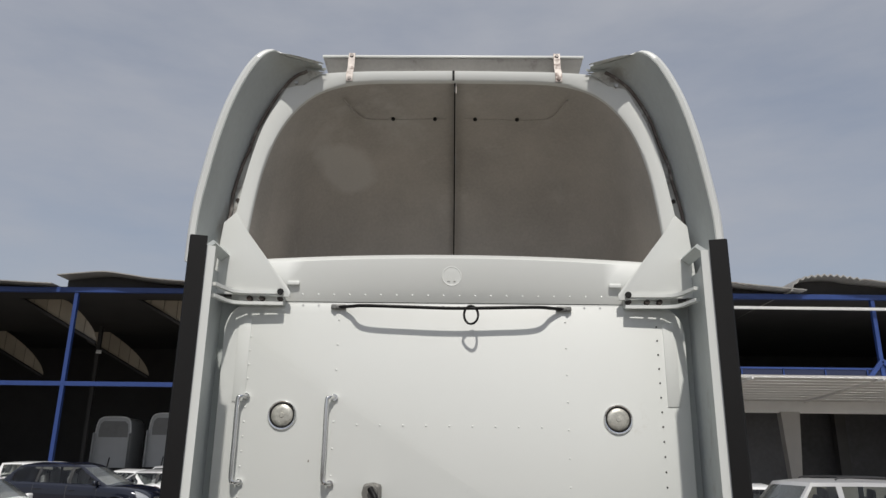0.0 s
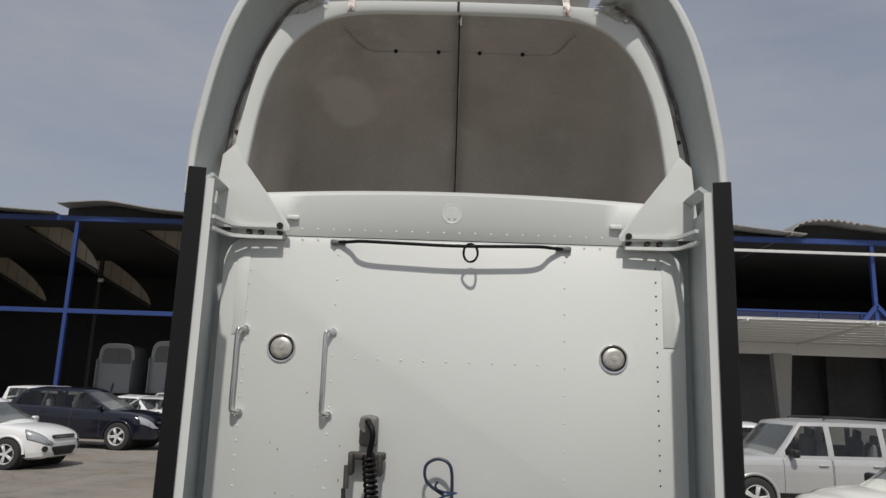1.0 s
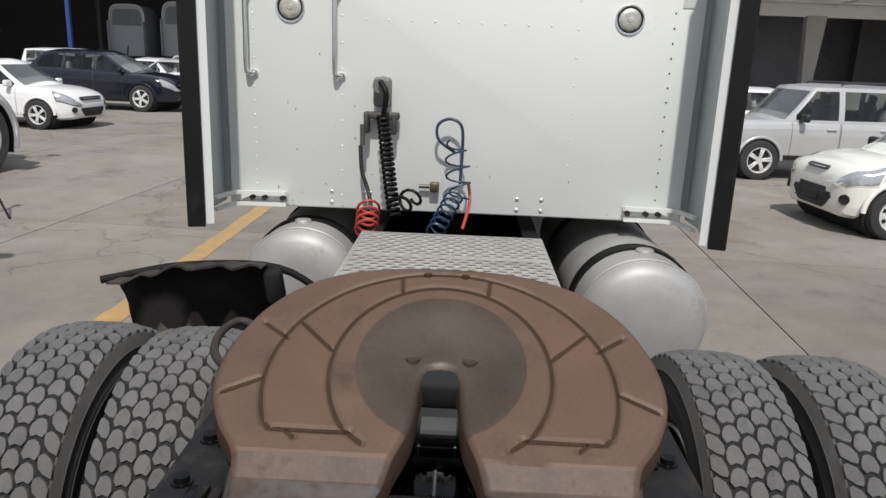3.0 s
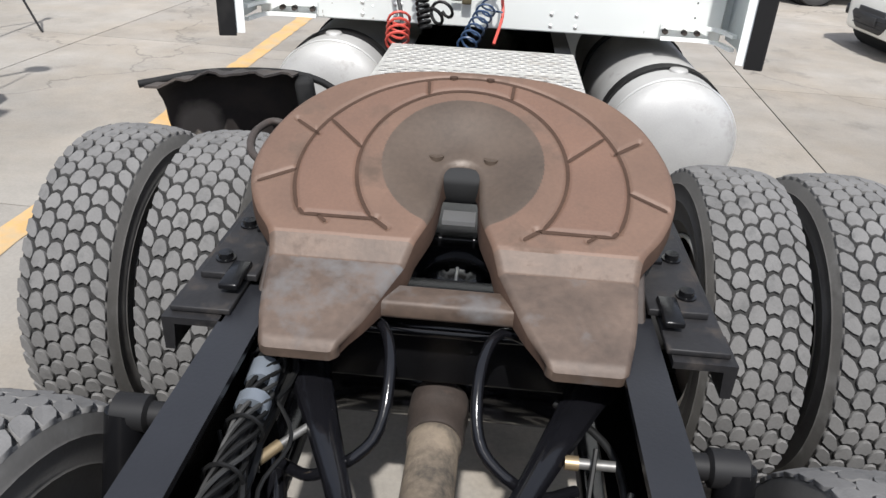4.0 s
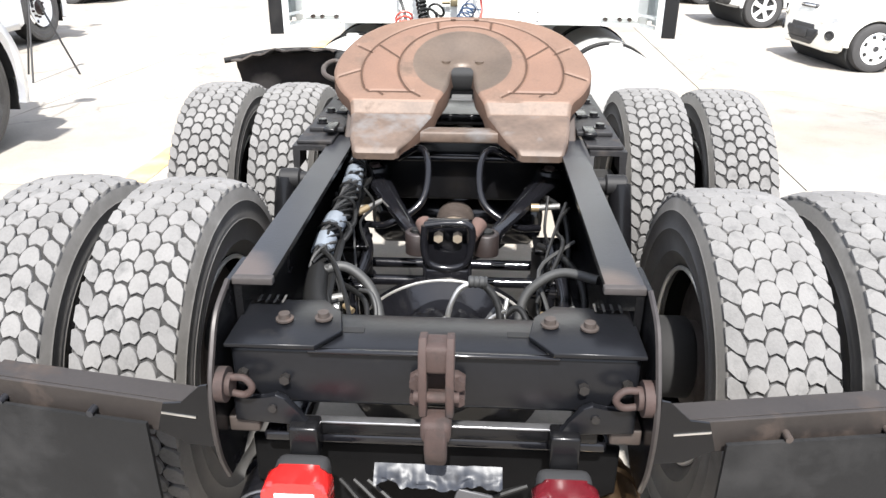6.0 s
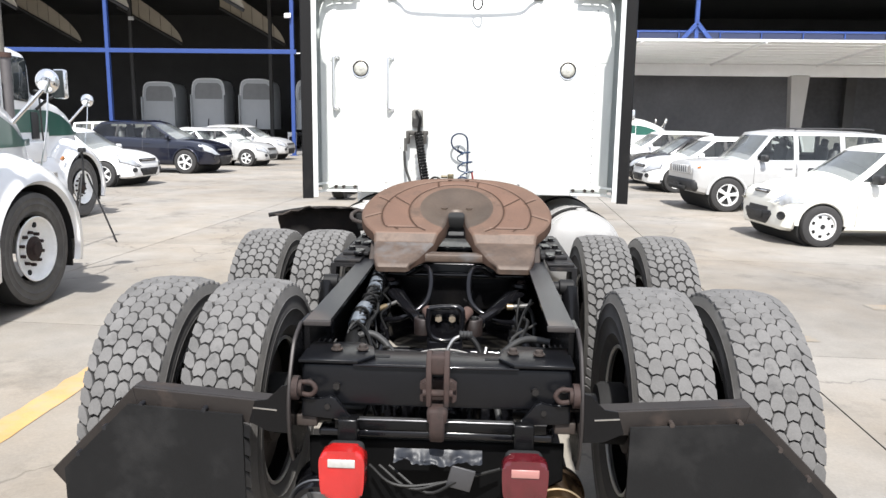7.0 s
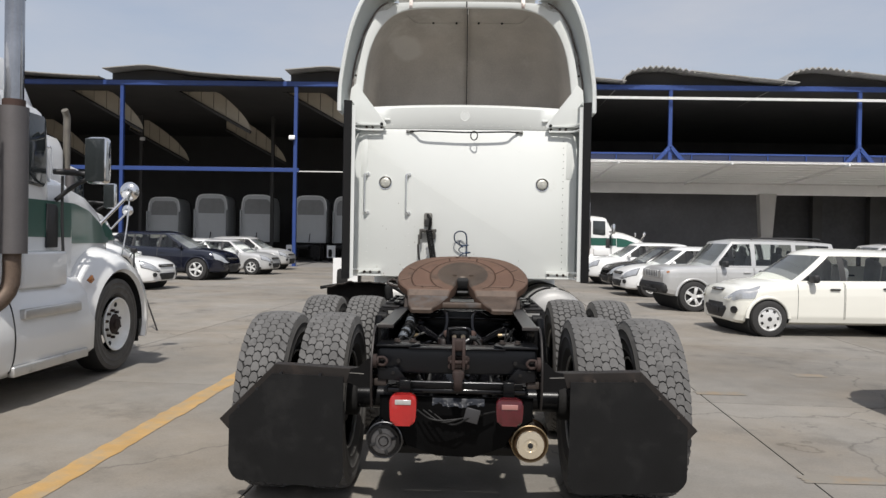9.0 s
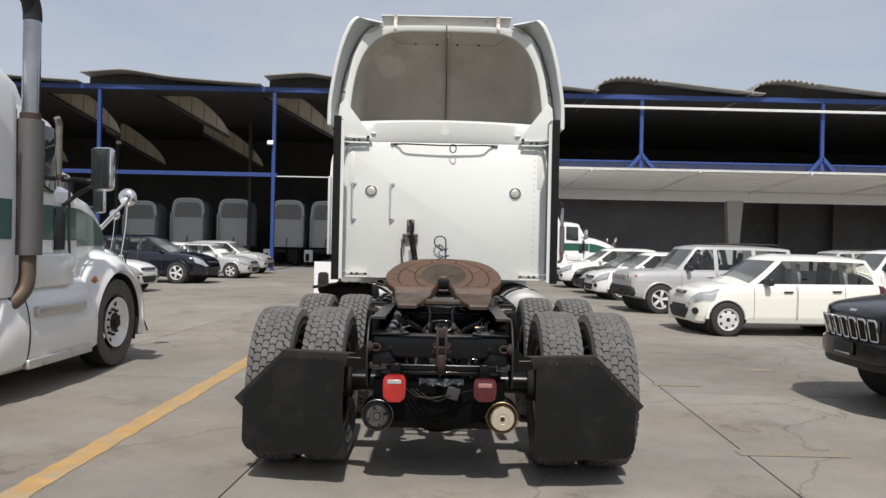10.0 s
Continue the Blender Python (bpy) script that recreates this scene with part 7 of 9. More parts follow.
CAR_SHAPES = {
    # rows: y, low edge, shoulder, crown of the deck above it, half-width; glass: the cabin above the belt
    "hatch": dict(wb=2.49, tr=1.46, r=0.30, rows=[(-1.84, 0.42, 0.72, 0.03, 0.62), (-1.80, 0.34, 0.84, 0.04, 0.74), (-1.66, 0.27, 0.93, 0.04, 0.805), (-1.30, 0.22, 0.95, 0.03, 0.835), (-0.50, 0.20, 0.935, 0.03, 0.845), (0.30, 0.20, 0.91, 0.03, 0.845), (0.80, 0.20, 0.89, 0.05, 0.84),
                  (1.10, 0.20, 0.865, 0.075, 0.83), (1.366, 0.20, 0.82, 0.09, 0.81), (1.538, 0.20, 0.765, 0.09, 0.775), (1.662, 0.21, 0.755, 0.075, 0.725), (1.733, 0.22, 0.715, 0.050, 0.665), (1.775, 0.24, 0.665, 0.030, 0.585), (1.795, 0.28, 0.615, 0.015, 0.500)],
                  glass=dict(base=(-1.70, 0.82), top=(-1.46, 0.14), bow=(0.08, 0.36), z=(0.905, 0.93, 1.375), w=(0.795, 0.62), crown=0.075), side=[(0.72, 0.02), (-0.08, -0.86), (-0.94, -1.50)], door=((0.76, -0.02), (-0.04, -0.92))),
    "suv": dict(wb=2.63, tr=1.52, r=0.345, rows=[(-2.20, 0.50, 0.85, 0.03, 0.72), (-2.15, 0.38, 1.00, 0.03, 0.82), (-2.0, 0.34, 1.04, 0.03, 0.86), (-1.0, 0.32, 1.03, 0.03, 0.875), (0.0, 0.32, 1.02, 0.03, 0.875), (0.8, 0.32, 1.01, 0.04, 0.875), (1.2, 0.32, 1.00, 0.06, 0.87),
                (1.663, 0.33, 0.98, 0.065, 0.86), (1.863, 0.36, 0.96, 0.06, 0.83), (1.943, 0.40, 0.93, 0.05, 0.79), (1.991, 0.48, 0.88, 0.03, 0.73)],
                glass=dict(base=(-2.12, 0.93), top=(-1.98, 0.38), bow=(0.05, 0.16), z=(1.015, 1.04, 1.585), w=(0.835, 0.70), crown=0.06), side=[(0.72, -0.02), (-0.12, -0.98), (-1.08, -1.88)], door=((0.80, -0.06), (-0.08, -1.02))),
    "sedan": dict(wb=2.70, tr=1.52, r=0.32, rows=[(-2.28, 0.42, 0.72, 0.03, 0.64), (-2.20, 0.30, 0.90, 0.05, 0.77), (-1.85, 0.24, 0.97, 0.07, 0.84), (-1.35, 0.22, 0.96, 0.05, 0.865), (-0.5, 0.21, 0.93, 0.03, 0.87), (0.4, 0.21, 0.91, 0.03, 0.87), (1.0, 0.21, 0.89, 0.06, 0.86), (1.393, 0.21, 0.855, 0.08, 0.85),
                  (1.694, 0.21, 0.80, 0.085, 0.81), (1.892, 0.22, 0.74, 0.075, 0.745), (2.012, 0.24, 0.67, 0.05, 0.66), (2.072, 0.27, 0.60, 0.03, 0.57), (2.098, 0.32, 0.53, 0.015, 0.48)],
                  glass=dict(base=(-1.55, 1.02), top=(-0.82, 0.22), bow=(0.12, 0.30), z=(0.90, 0.95, 1.375), w=(0.80, 0.60), crown=0.07), side=[(0.80, 0.06), (-0.03, -0.80), (-0.87, -1.20)], door=((0.85, 0.02), (0.0, -0.88))),
    "crossover": dict(wb=2.75, tr=1.60, r=0.375, rows=[(-2.22, 0.50, 0.84, 0.03, 0.68), (-2.15, 0.38, 1.00, 0.04, 0.80), (-1.90, 0.31, 1.07, 0.04, 0.87), (-1.3, 0.28, 1.07, 0.03, 0.91), (-0.4, 0.27, 1.04, 0.03, 0.92), (0.4, 0.27, 1.01, 0.03, 0.92), (1.0, 0.27, 0.99, 0.06, 0.915), (1.4, 0.27, 0.965, 0.085, 0.90),
                      (1.75, 0.27, 0.91, 0.09, 0.865), (1.98, 0.28, 0.84, 0.075, 0.80), (2.12, 0.30, 0.76, 0.055, 0.715), (2.19, 0.34, 0.67, 0.03, 0.62), (2.22, 0.40, 0.60, 0.015, 0.53)],
                      glass=dict(base=(-2.02, 1.00), top=(-1.60, 0.16), bow=(0.10, 0.32), z=(1.00, 1.06, 1.50), w=(0.835, 0.63), crown=0.07), side=[(0.80, 0.0), (-0.09, -0.92), (-1.00, -1.66)], door=((0.82, -0.03), (-0.05, -1.0))),
    "sleek": dict(wb=2.88, tr=1.65, r=0.385, rows=[(-2.45, 0.50, 0.90, 0.03, 0.70), (-2.38, 0.38, 1.07, 0.04, 0.83), (-2.1, 0.31, 1.15, 0.04, 0.90), (-1.4, 0.28, 1.15, 0.03, 0.94), (-0.4, 0.27, 1.12, 0.03, 0.95), (0.4, 0.27, 1.09, 0.03, 0.95), (1.1, 0.27, 1.06, 0.06, 0.94), (1.5, 0.27, 1.03, 0.09, 0.93),
                  (1.85, 0.27, 0.97, 0.10, 0.89), (2.10, 0.28, 0.90, 0.085, 0.82), (2.27, 0.30, 0.81, 0.06, 0.73), (2.36, 0.34, 0.71, 0.03, 0.63), (2.40, 0.40, 0.63, 0.015, 0.54)],
                  glass=dict(base=(-2.20, 1.14), top=(-1.72, 0.10), bow=(0.10, 0.34), z=(1.075, 1.17, 1.60), w=(0.86, 0.64), crown=0.085), side=[(0.90, 0.02), (-0.07, -0.98), (-1.06, -1.84)], door=((0.88, -0.02), (-0.04, -1.05))),
    "broad": dict(wb=2.90, tr=1.62, r=0.38, rows=[(-2.40, 0.50, 0.86, 0.05, 0.74), (-2.33, 0.38, 1.02, 0.05, 0.86), (-2.05, 0.34, 1.10, 0.05, 0.92), (-0.20, 0.32, 1.08, 0.04, 0.93), (1.00, 0.32, 1.06, 0.08, 0.93), (1.50, 0.34, 1.05, 0.09, 0.91), (1.90, 0.38, 1.02, 0.07, 0.87), (2.10, 0.42, 1.00, 0.055, 0.80),
                  (2.25, 0.46, 0.97, 0.05, 0.69), (2.34, 0.49, 0.945, 0.04, 0.55), (2.38, 0.52, 0.92, 0.03, 0.42), (2.40, 0.55, 0.89, 0.025, 0.28)],
                  glass=dict(base=(-2.25, 1.00), top=(-2.05, 0.30), bow=(0.06, 0.26), z=(1.07, 1.09, 1.65), w=(0.87, 0.68), crown=0.07), side=[(0.80, 0.00), (-0.08, -1.0), (-1.08, -1.90)], door=((0.85, -0.04), (-0.06, -1.05))),
}


def ring_half(y, row):
    """Half a body section: sill, flank, rounded shoulder and deck."""
    zl, zs, crown, w = row
    h = zs - zl
    return [(0.0, y, zl), (w * 0.84, y, zl), (w * 0.955, y, zl + 0.045), (w * 0.99, y, zl + 0.14), (w, y, zl + h * 0.45), (w * 1.004, y, zl + h * 0.68), (w * 0.994, y, zl + h * 0.86), (w * 0.965, y, zl + h * 0.965),
            (w * 0.915, y, zs + crown * 0.12), (w * 0.72, y, zs + crown * 0.55), (w * 0.38, y, zs + crown * 0.90), (0.0, y, zs + crown)]


def glide(table, x):
    """Rows of numbers keyed by their first, eased from row to row."""
    if x <= table[0][0]:
        return table[0][1:]
    if x >= table[-1][0]:
        return table[-1][1:]
    i = next(i for i in range(len(table) - 1) if x <= table[i + 1][0])
    a, b = table[i], table[i + 1]
    d = b[0] - a[0]
    t, out = (x - a[0]) / d, []
    for k in range(1, len(a)):
        def slope(j):
            if j in (0, len(table) - 1):
                return (table[1][k] - table[0][k]) / (table[1][0] - table[0][0]) if j == 0 else (table[-1][k] - table[-2][k]) / (table[-1][0] - table[-2][0])
            u, v = (table[j][k] - table[j - 1][k]) / (table[j][0] - table[j - 1][0]), (table[j + 1][k] - table[j][k]) / (table[j + 1][0] - table[j][0])
            return 0.0 if u * v <= 0 else 2 * u * v / (u + v)
        m0, m1 = slope(i) * d, slope(i + 1) * d
        out.append((2 * t ** 3 - 3 * t * t + 1) * a[k] + (t ** 3 - 2 * t * t + t) * m0 + (3 * t * t - 2 * t ** 3) * b[k] + (t ** 3 - t * t) * m1)
    return out


def car(name, shape, paint, label, wheel_at, heading, near, category="car", rims="spoke", lower=None, roof_rails=False):
    """A parked car; its near front wheel stands at wheel_at, heading: its way in the plan, near: +1 right or -1 left wheel."""
    c = CAR_SHAPES[shape]
    h = Vector((*heading, 0)).normalized()
    rot = Matrix.Rotation(math.atan2(-h.x, h.y), 4, "Z")
    off = rot @ Vector((near * c["tr"] / 2, c["wb"] / 2, 0))
    th = thing(name, label, category, "parked cars", Matrix.Translation(Vector((*wheel_at, 0)) - off) @ rot)
    rows, r, g = c["rows"], c["r"], c["glass"]
    y0, y1 = rows[0][0], rows[-1][0]
    ys = sorted(set([round(v, 4) for v in np.linspace(y0, y1, 110)] + [row[0] for row in rows]))

    def surf(y, k):
        """Point at station y on rib position k (0 to 11)."""
        half = ring_half(y, glide(rows, y))
        i = min(int(k), len(half) - 2)
        return Vector(half[i]).lerp(Vector(half[i + 1]), k - i)

    bm, grid = B(), []
    for y in ys:
        raw = [Vector(p) for p in ring_half(y, glide(rows, y))]
        half = []
        for i, (p, q) in enumerate(zip(raw, raw[1:])):
            n = 6 if 2 <= i <= 5 else 1
            half += [p.lerp(q, k / n) for k in range(n)]
        half.append(raw[-1])
        grid.append([bm.verts.new(p) for p in half] + [bm.verts.new((-p[0], p[1], p[2])) for p in half[-2:0:-1]])
    arches = (c["wb"] / 2, -c["wb"] / 2)
    for a, b in zip(grid, grid[1:]):
        n = len(a)
        for k in range(n):
            q = (a[k], a[(k + 1) % n], b[(k + 1) % n], b[k])
            mid = sum((v.co for v in q), Vector()) / 4
            if abs(mid.x) > 0.45 and any(math.hypot(mid.y - ay, mid.z - r) < r + 0.05 for ay in arches):
                continue
            if abs(mid.x) < g["w"][0] - 0.08 and g["base"][0] + 0.08 < mid.y < g["base"][1] - 0.05 and mid.z > 0.8:
                continue
            bm.faces.new(q)
    bm.faces.new(grid[0][::-1])
    bm.faces.new(grid[-1])
    bmesh.ops.delete(bm, geom=[v for v in bm.verts if not v.link_faces], context="VERTS")
    part("body", bm, paint, th, angle=30)

    # cabin: pillars and roof over the belt
    def cabin(v):
        """Half-width, rear and front ends of the sides, bows and height at level v."""
        e = v ** 1.35
        w = g["w"][0] + (g["w"][1] - g["w"][0]) * e
        ends = [b_ + (t_ - b_) * (v ** 0.9) for b_, t_ in zip(g["base"], g["top"])]
        return w, ends[0], ends[1], g["bow"][0] * (1 - 0.3 * v), g["bow"][1] * (1 - 0.45 * v)

    def level(y, v):
        zf, zr, zt = g["z"]
        f = (y - g["base"][0]) / (g["base"][1] - g["base"][0])
        zb = zr + (zf - zr) * min(1.0, max(0.0, f))
        arch = 0.035 * (1 - ((f - 0.55) / 0.55) ** 2)
        return zb - 0.02 + (zt + arch - zb + 0.02) * v

    def flank(y, v):
        w, ya, yb, _, _ = cabin(v)
        y = min(yb, max(ya, y))
        inset = 0.05 * abs((y - (ya + yb) / 2) / ((yb - ya) / 2)) ** 4
        return Vector((w - inset, y, level(y, v)))

    def end(x, v, front):
        """A point on the windscreen or rear window, x from -1 to 1 across."""
        w, ya, yb, br, bf = cabin(v)
        y = yb if front else ya
        bow = (bf if front else -br) * (1 - abs(x) ** 2.2)
        return Vector((x * (w - 0.05), y + bow, level(y, v) + 0.012 * v * (1 - x * x)))

    def ring_at(v):
        w, ya, yb, _, _ = cabin(v)
        ring = [flank(ya + (yb - ya) * u, v) for u in np.linspace(0, 1, 15)] + [end(x, v, True) for x in np.linspace(1, -1, 13)[1:-1]]
        return ring + [Vector((-p.x, p.y, p.z)) for p in (flank(ya + (yb - ya) * u, v) for u in np.linspace(1, 0, 15))] + [end(x, v, False) for x in np.linspace(-1, 1, 13)[1:-1]]

    def hoops(bm, rings):
        vs = [[bm.verts.new(p) for p in ring] for ring in rings]
        for a, b in zip(vs, vs[1:]):
            for k in range(len(a)):
                bm.faces.new((a[k], a[(k + 1) % len(a)], b[(k + 1) % len(a)], b[k]))
        return vs

    LOW, HIGH = 0.10, 0.90
    levels = np.linspace(LOW, HIGH, 7)
    # belt, roof with its rails, and pillars between the window openings
    bm = B()
    hoops(bm, [ring_at(0.0), ring_at(LOW * 0.5), ring_at(LOW)])
    part("belt_rail", bm, paint, th, angle=30)
    top = ring_at(1.0)
    mid_y = (g["top"][0] + g["top"][1]) / 2
    roof = [ring_at(HIGH), ring_at(0.95), top] + [[Vector((p.x * f, mid_y + (p.y - mid_y) * (0.55 + 0.45 * f), p.z + g["crown"] * (1 - f ** 2.2))) for p in top] for f in (0.93, 0.80, 0.55, 0.25)]
    bm = B()
    bm.faces.new(hoops(bm, roof)[-1])
    part("roof", bm, paint, th, angle=30)

    def edges(v):
        """Front and rear edges of the side windows at level v, kept inside the pillars."""
        _, lo_, hi_, _, _ = cabin(v)
        return [(max(lo_ + 0.085, min(ya, hi_ - 0.06)), min(hi_ - 0.065, max(yb, lo_ + 0.08))) for ya, yb in c["side"]], lo_, hi_

    pane = material("clear_car_glass", (0.64, 0.70, 0.69), 0.0, var=0.03, scale=2, bump=0.0, transmission=1.0, spec=1.0) if shape not in ("suv", "sleek") else material("smoked_car_glass", (0.45, 0.50, 0.49), 0.0, var=0.03, scale=2, bump=0.0, transmission=1.0, spec=1.0)
    for s in (1, -1):
        def strip(pname, mat, ends_at, lift, wide=2):
            bm = B()
            sheet(bm, [[Vector((s * (p.x + lift), p.y, p.z)) for p in (flank(a_ + (b_ - a_) * u, v) for u in np.linspace(0, 1, wide))] for v in levels for a_, b_ in (ends_at(v),)])
            return part(pname, bm, mat, th, angle=60)
        count = len(c["side"])
        for i in range(count):
            strip("side_window", pane, lambda v: edges(v)[0][i], -0.004, 9).visible_shadow = False
            mat = TRIM if i and shape in ("hatch", "crossover", "sleek", "sedan") else paint
            strip("pillar", mat, (lambda v: (edges(v)[2], edges(v)[0][0][0])) if i == 0 else (lambda v: (edges(v)[0][i - 1][1], edges(v)[0][i][0])), 0.0)
        strip("pillar", paint, lambda v: (edges(v)[0][-1][1], edges(v)[1]), 0.0, 3)
        for front in (True, False):
            bm = B()
            sheet(bm, [[end(s * x, v, front) for x in (1.0, 0.92)] for v in levels])
            part("pillar", bm, paint, th)
            bm = B()
            sheet(bm, [[Vector((s * flank(5.0 if front else -5.0, v).x, flank(5.0 if front else -5.0, v).y, flank(5.0 if front else -5.0, v).z)), end(s * 1.0, v, front)] for v in levels])
            part("pillar", bm, paint, th)
    # slight diffuse in the glass stands for sky glare on it
    dusty = material("dusty_windscreen_glass", (0.72, 0.78, 0.77), 0.0, var=0.05, scale=2, bump=0.0, transmission=0.90, spec=1.0)
    for front, pname in ((True, "windscreen"), (False, "rear_window")):
        bm = B()
        sheet(bm, [[end(x, v, front) for x in np.linspace(-0.92, 0.92, 15)] for v in levels])
        part(pname, bm, dusty, th, angle=60).visible_shadow = False
    # inside: a dark tub, dashboard and seats
    zb = g["z"][0] - 0.05
    bm = B()
    span(bm, (-g["w"][0] + 0.07, g["base"][0] + 0.12, 0.40), (g["w"][0] - 0.07, g["base"][1] - 0.05, zb - 0.10), 0.02)
    lining = material("grey_interior_lining", (0.13, 0.13, 0.13), 0.8, var=0.15, scale=6, bump=0.05)
    part("interior", bm, lining, th, "grey car interior")
    bm = B()
    span(bm, (-g["w"][0] + 0.08, g["base"][1] - 0.38, zb - 0.12), (g["w"][0] - 0.08, g["base"][1] + 0.02, zb + 0.05), 0.06)
    part("dashboard", bm, lining, th)
    trim_seat = material("grey_seat_cloth", (0.22, 0.22, 0.225), 0.9, var=0.2, scale=9, bump=0.1)
    for x, y in ((-0.36, -0.12), (0.36, -0.12), (-0.38, -0.98), (0.38, -0.98)):
        bm = B()
        box(bm, (x, y, zb + 0.06), (0.46, 0.14, 0.44), 0.06, pose(0, 0, 0, 12), 3)
        box(bm, (x, y - 0.07, zb + 0.33), (0.26, 0.09, 0.17), 0.04, pose(0, 0, 0, 12), 3)
        part("seat", bm, trim_seat, th)
    # wheel housings, lips and wheels
    for ay in arches:
        bm = B()
        half_w = glide(rows, ay)[3]
        rod(bm, (-half_w * 0.93, ay, r), (half_w * 0.93, ay, r), r + 0.04, seg=28)
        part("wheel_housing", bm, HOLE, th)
        for s in (-1, 1):
            bm = B()
            tube(bm, [(s * (half_w * 0.978), ay + (r + 0.055) * math.cos(a), r + (r + 0.055) * math.sin(a)) for a in np.linspace(0.02, math.pi - 0.02, 25)], 0.033, 8, 1)
            part("arch_lip", bm, paint, th)
            wheel = new("wheel")
            wheel.parent = th
            wheel.matrix_basis = Matrix.Translation((s * c["tr"] / 2 + s * 0.04, ay, r)) @ pose(0, 0, 0, 17 * (ay + s), 0, 0 if s > 0 else 180)
            bm = B()
            lathe(bm, [(r * 0.64, -0.10), (r * 0.80, -0.105), (r * 0.96, -0.09), (r, -0.06), (r, 0.06), (r * 0.96, 0.09), (r * 0.80, 0.105), (r * 0.64, 0.095)], 36, caps=False)
            part("tyre", bm, CAR_TYRE, wheel)
            bm = B()
            lathe(bm, [(r * 0.655, 0.098), (r * 0.62, 0.100), (r * 0.58, 0.075), (r * 0.56, 0.0)], 32, caps=False)
            if rims == "cover":
                lathe(bm, [(r * 0.60, 0.070), (r * 0.40, 0.088), (r * 0.20, 0.094), (0.0, 0.096)], 32)
            else:
                n = 5
                for k in range(n):
                    a = 2 * math.pi * k / n
                    for d in (-0.13, 0.13):
                        box(bm, (0.078, r * 0.36 * math.cos(a + d), r * 0.36 * math.sin(a + d)), (0.03, r * 0.52, r * 0.105), 0.008, pose(0, 0, 0, math.degrees(a + d * 0.6)), 1)
                rod(bm, (0.03, 0, 0), (0.095, 0, 0), r * 0.17, seg=16)
            part("rim", bm, RIM, wheel)
            if rims == "cover":
                for k in range(7):
                    a = 2 * math.pi * k / 7
                    bm = B()
                    box(bm, (0.0825, r * 0.44 * math.cos(a), r * 0.44 * math.sin(a)), (0.010, r * 0.19, r * 0.16), 0.004, pose(0, 0, 0, math.degrees(a), 0, 0), 1)
                    part("cover_hole", bm, HOLE, wheel)
                bm = B()
                rod(bm, (0.09, 0, 0), (0.102, 0, 0), r * 0.12, seg=12)
                part("cap", bm, TRIM, wheel)
            bm = B()
            rod(bm, (0.0, 0, 0), (0.045, 0, 0), r * 0.60, seg=24)
            part("brake", bm, TRIM, wheel)

    def patch(pname, ya, yb, ka, kb, mat, lift=0.006, ny=10, nk=6, taper=0.0):
        """A piece laid on both flanks of the body."""
        for s in (1, -1):
            bm, prow = B(), []
            for i in range(ny + 1):
                line = []
                for j in range(nk + 1):
                    p = surf(ya + (yb - ya) * i / ny + taper * (j / nk) * (0.5 - i / ny) * 2, ka + (kb - ka) * j / nk)
                    p = p + Vector((1.0, 0.25, 0.5)).normalized() * lift
                    line.append(Vector((s * p.x, p.y, p.z)))
                prow.append(line)
            sheet(bm, prow)
            part(pname, bm, mat, th, angle=60)

    seam = material("shut_line_gap", (0.06, 0.06, 0.06), 0.9, var=0.1, bump=0.0)
    for ya, yb in c["door"]:
        for y in (ya, yb):
            patch("shut_line", y - 0.004, y + 0.004, 2.6, 7.6, seam, ny=1, nk=20, lift=0.003)
        for s in (1, -1):
            bm = B()
            p = surf(yb + 0.16, 5.9)
            box(bm, (s * (p.x + 0.014), p.y, p.z), (0.035, 0.17, 0.030), 0.012)
            part("door_handle", bm, TRIM if shape == "hatch" else paint, th)
    for s in (1, -1):
        bm = B()
        p = flank(g["base"][1] - 0.30, 0.10)
        box(bm, (s * (p.x + 0.13), p.y, p.z + 0.04), (0.20, 0.11, 0.14), 0.04, seg=3)
        box(bm, (s * (p.x + 0.03), p.y, p.z), (0.10, 0.05, 0.05), 0.01)
        part("door_mirror", bm, TRIM if shape in ("hatch", "suv") else paint, th)
    # nose: grille, bumper intake, lamps, plate bar
    yf = y1
    if shape == "broad":
        curve = [(w, y) for y, w in ((2.40, 0.28), (2.38, 0.42), (2.34, 0.55), (2.25, 0.69), (2.10, 0.80), (1.90, 0.87))]
        front = [(w, y + 0.035) for w, y in curve]
        bm = B()
        prism(bm, front + [(-w, y) for w, y in front[::-1]], "Z", 0.50, 0.68, 0.03)
        part("front_bumper", bm, paint, th)
        bm = B()
        prism(bm, [(w * 0.97, y - 0.02) for w, y in front] + [(-w * 0.97, y - 0.02) for w, y in front[::-1]], "Z", 0.43, 0.515, 0.02)
        part("bumper_lip", bm, TRIM, th)
        for k in range(7):
            x = -0.405 + 0.135 * k
            y = 2.425 - 0.24 * abs(x) ** 2.2
            turn = Matrix.Translation((x, y, 0.795)) @ pose(0, 0, 0, -12, 0, -math.degrees(math.atan(0.66 * abs(x) ** 1.2)) * (1 if x > 0 else -1))
            bm = B()
            ring = [(0.047 * a, 0.012, 0.098 * c_) for a, c_ in ((-1, -0.8), (-0.8, -1), (0.8, -1), (1, -0.8), (1, 0.8), (0.8, 1), (-0.8, 1), (-1, 0.8))]
            tube(bm, ring, 0.011, 6, 1, True)
            part("slot_surround", bm, CHROME, th, m=turn)
            bm = B()
            span(bm, (-0.045, -0.03, -0.095), (0.045, 0.010, 0.095), 0.004)
            part("grille_slot", bm, HOLE, th, m=turn)
        bm = B()
        box(bm, (0, 2.452, 0.60), (0.32, 0.02, 0.12), 0.004)
        part("number_plate", bm, TRIM, th, "plain dark plate holder")
        bm = B()
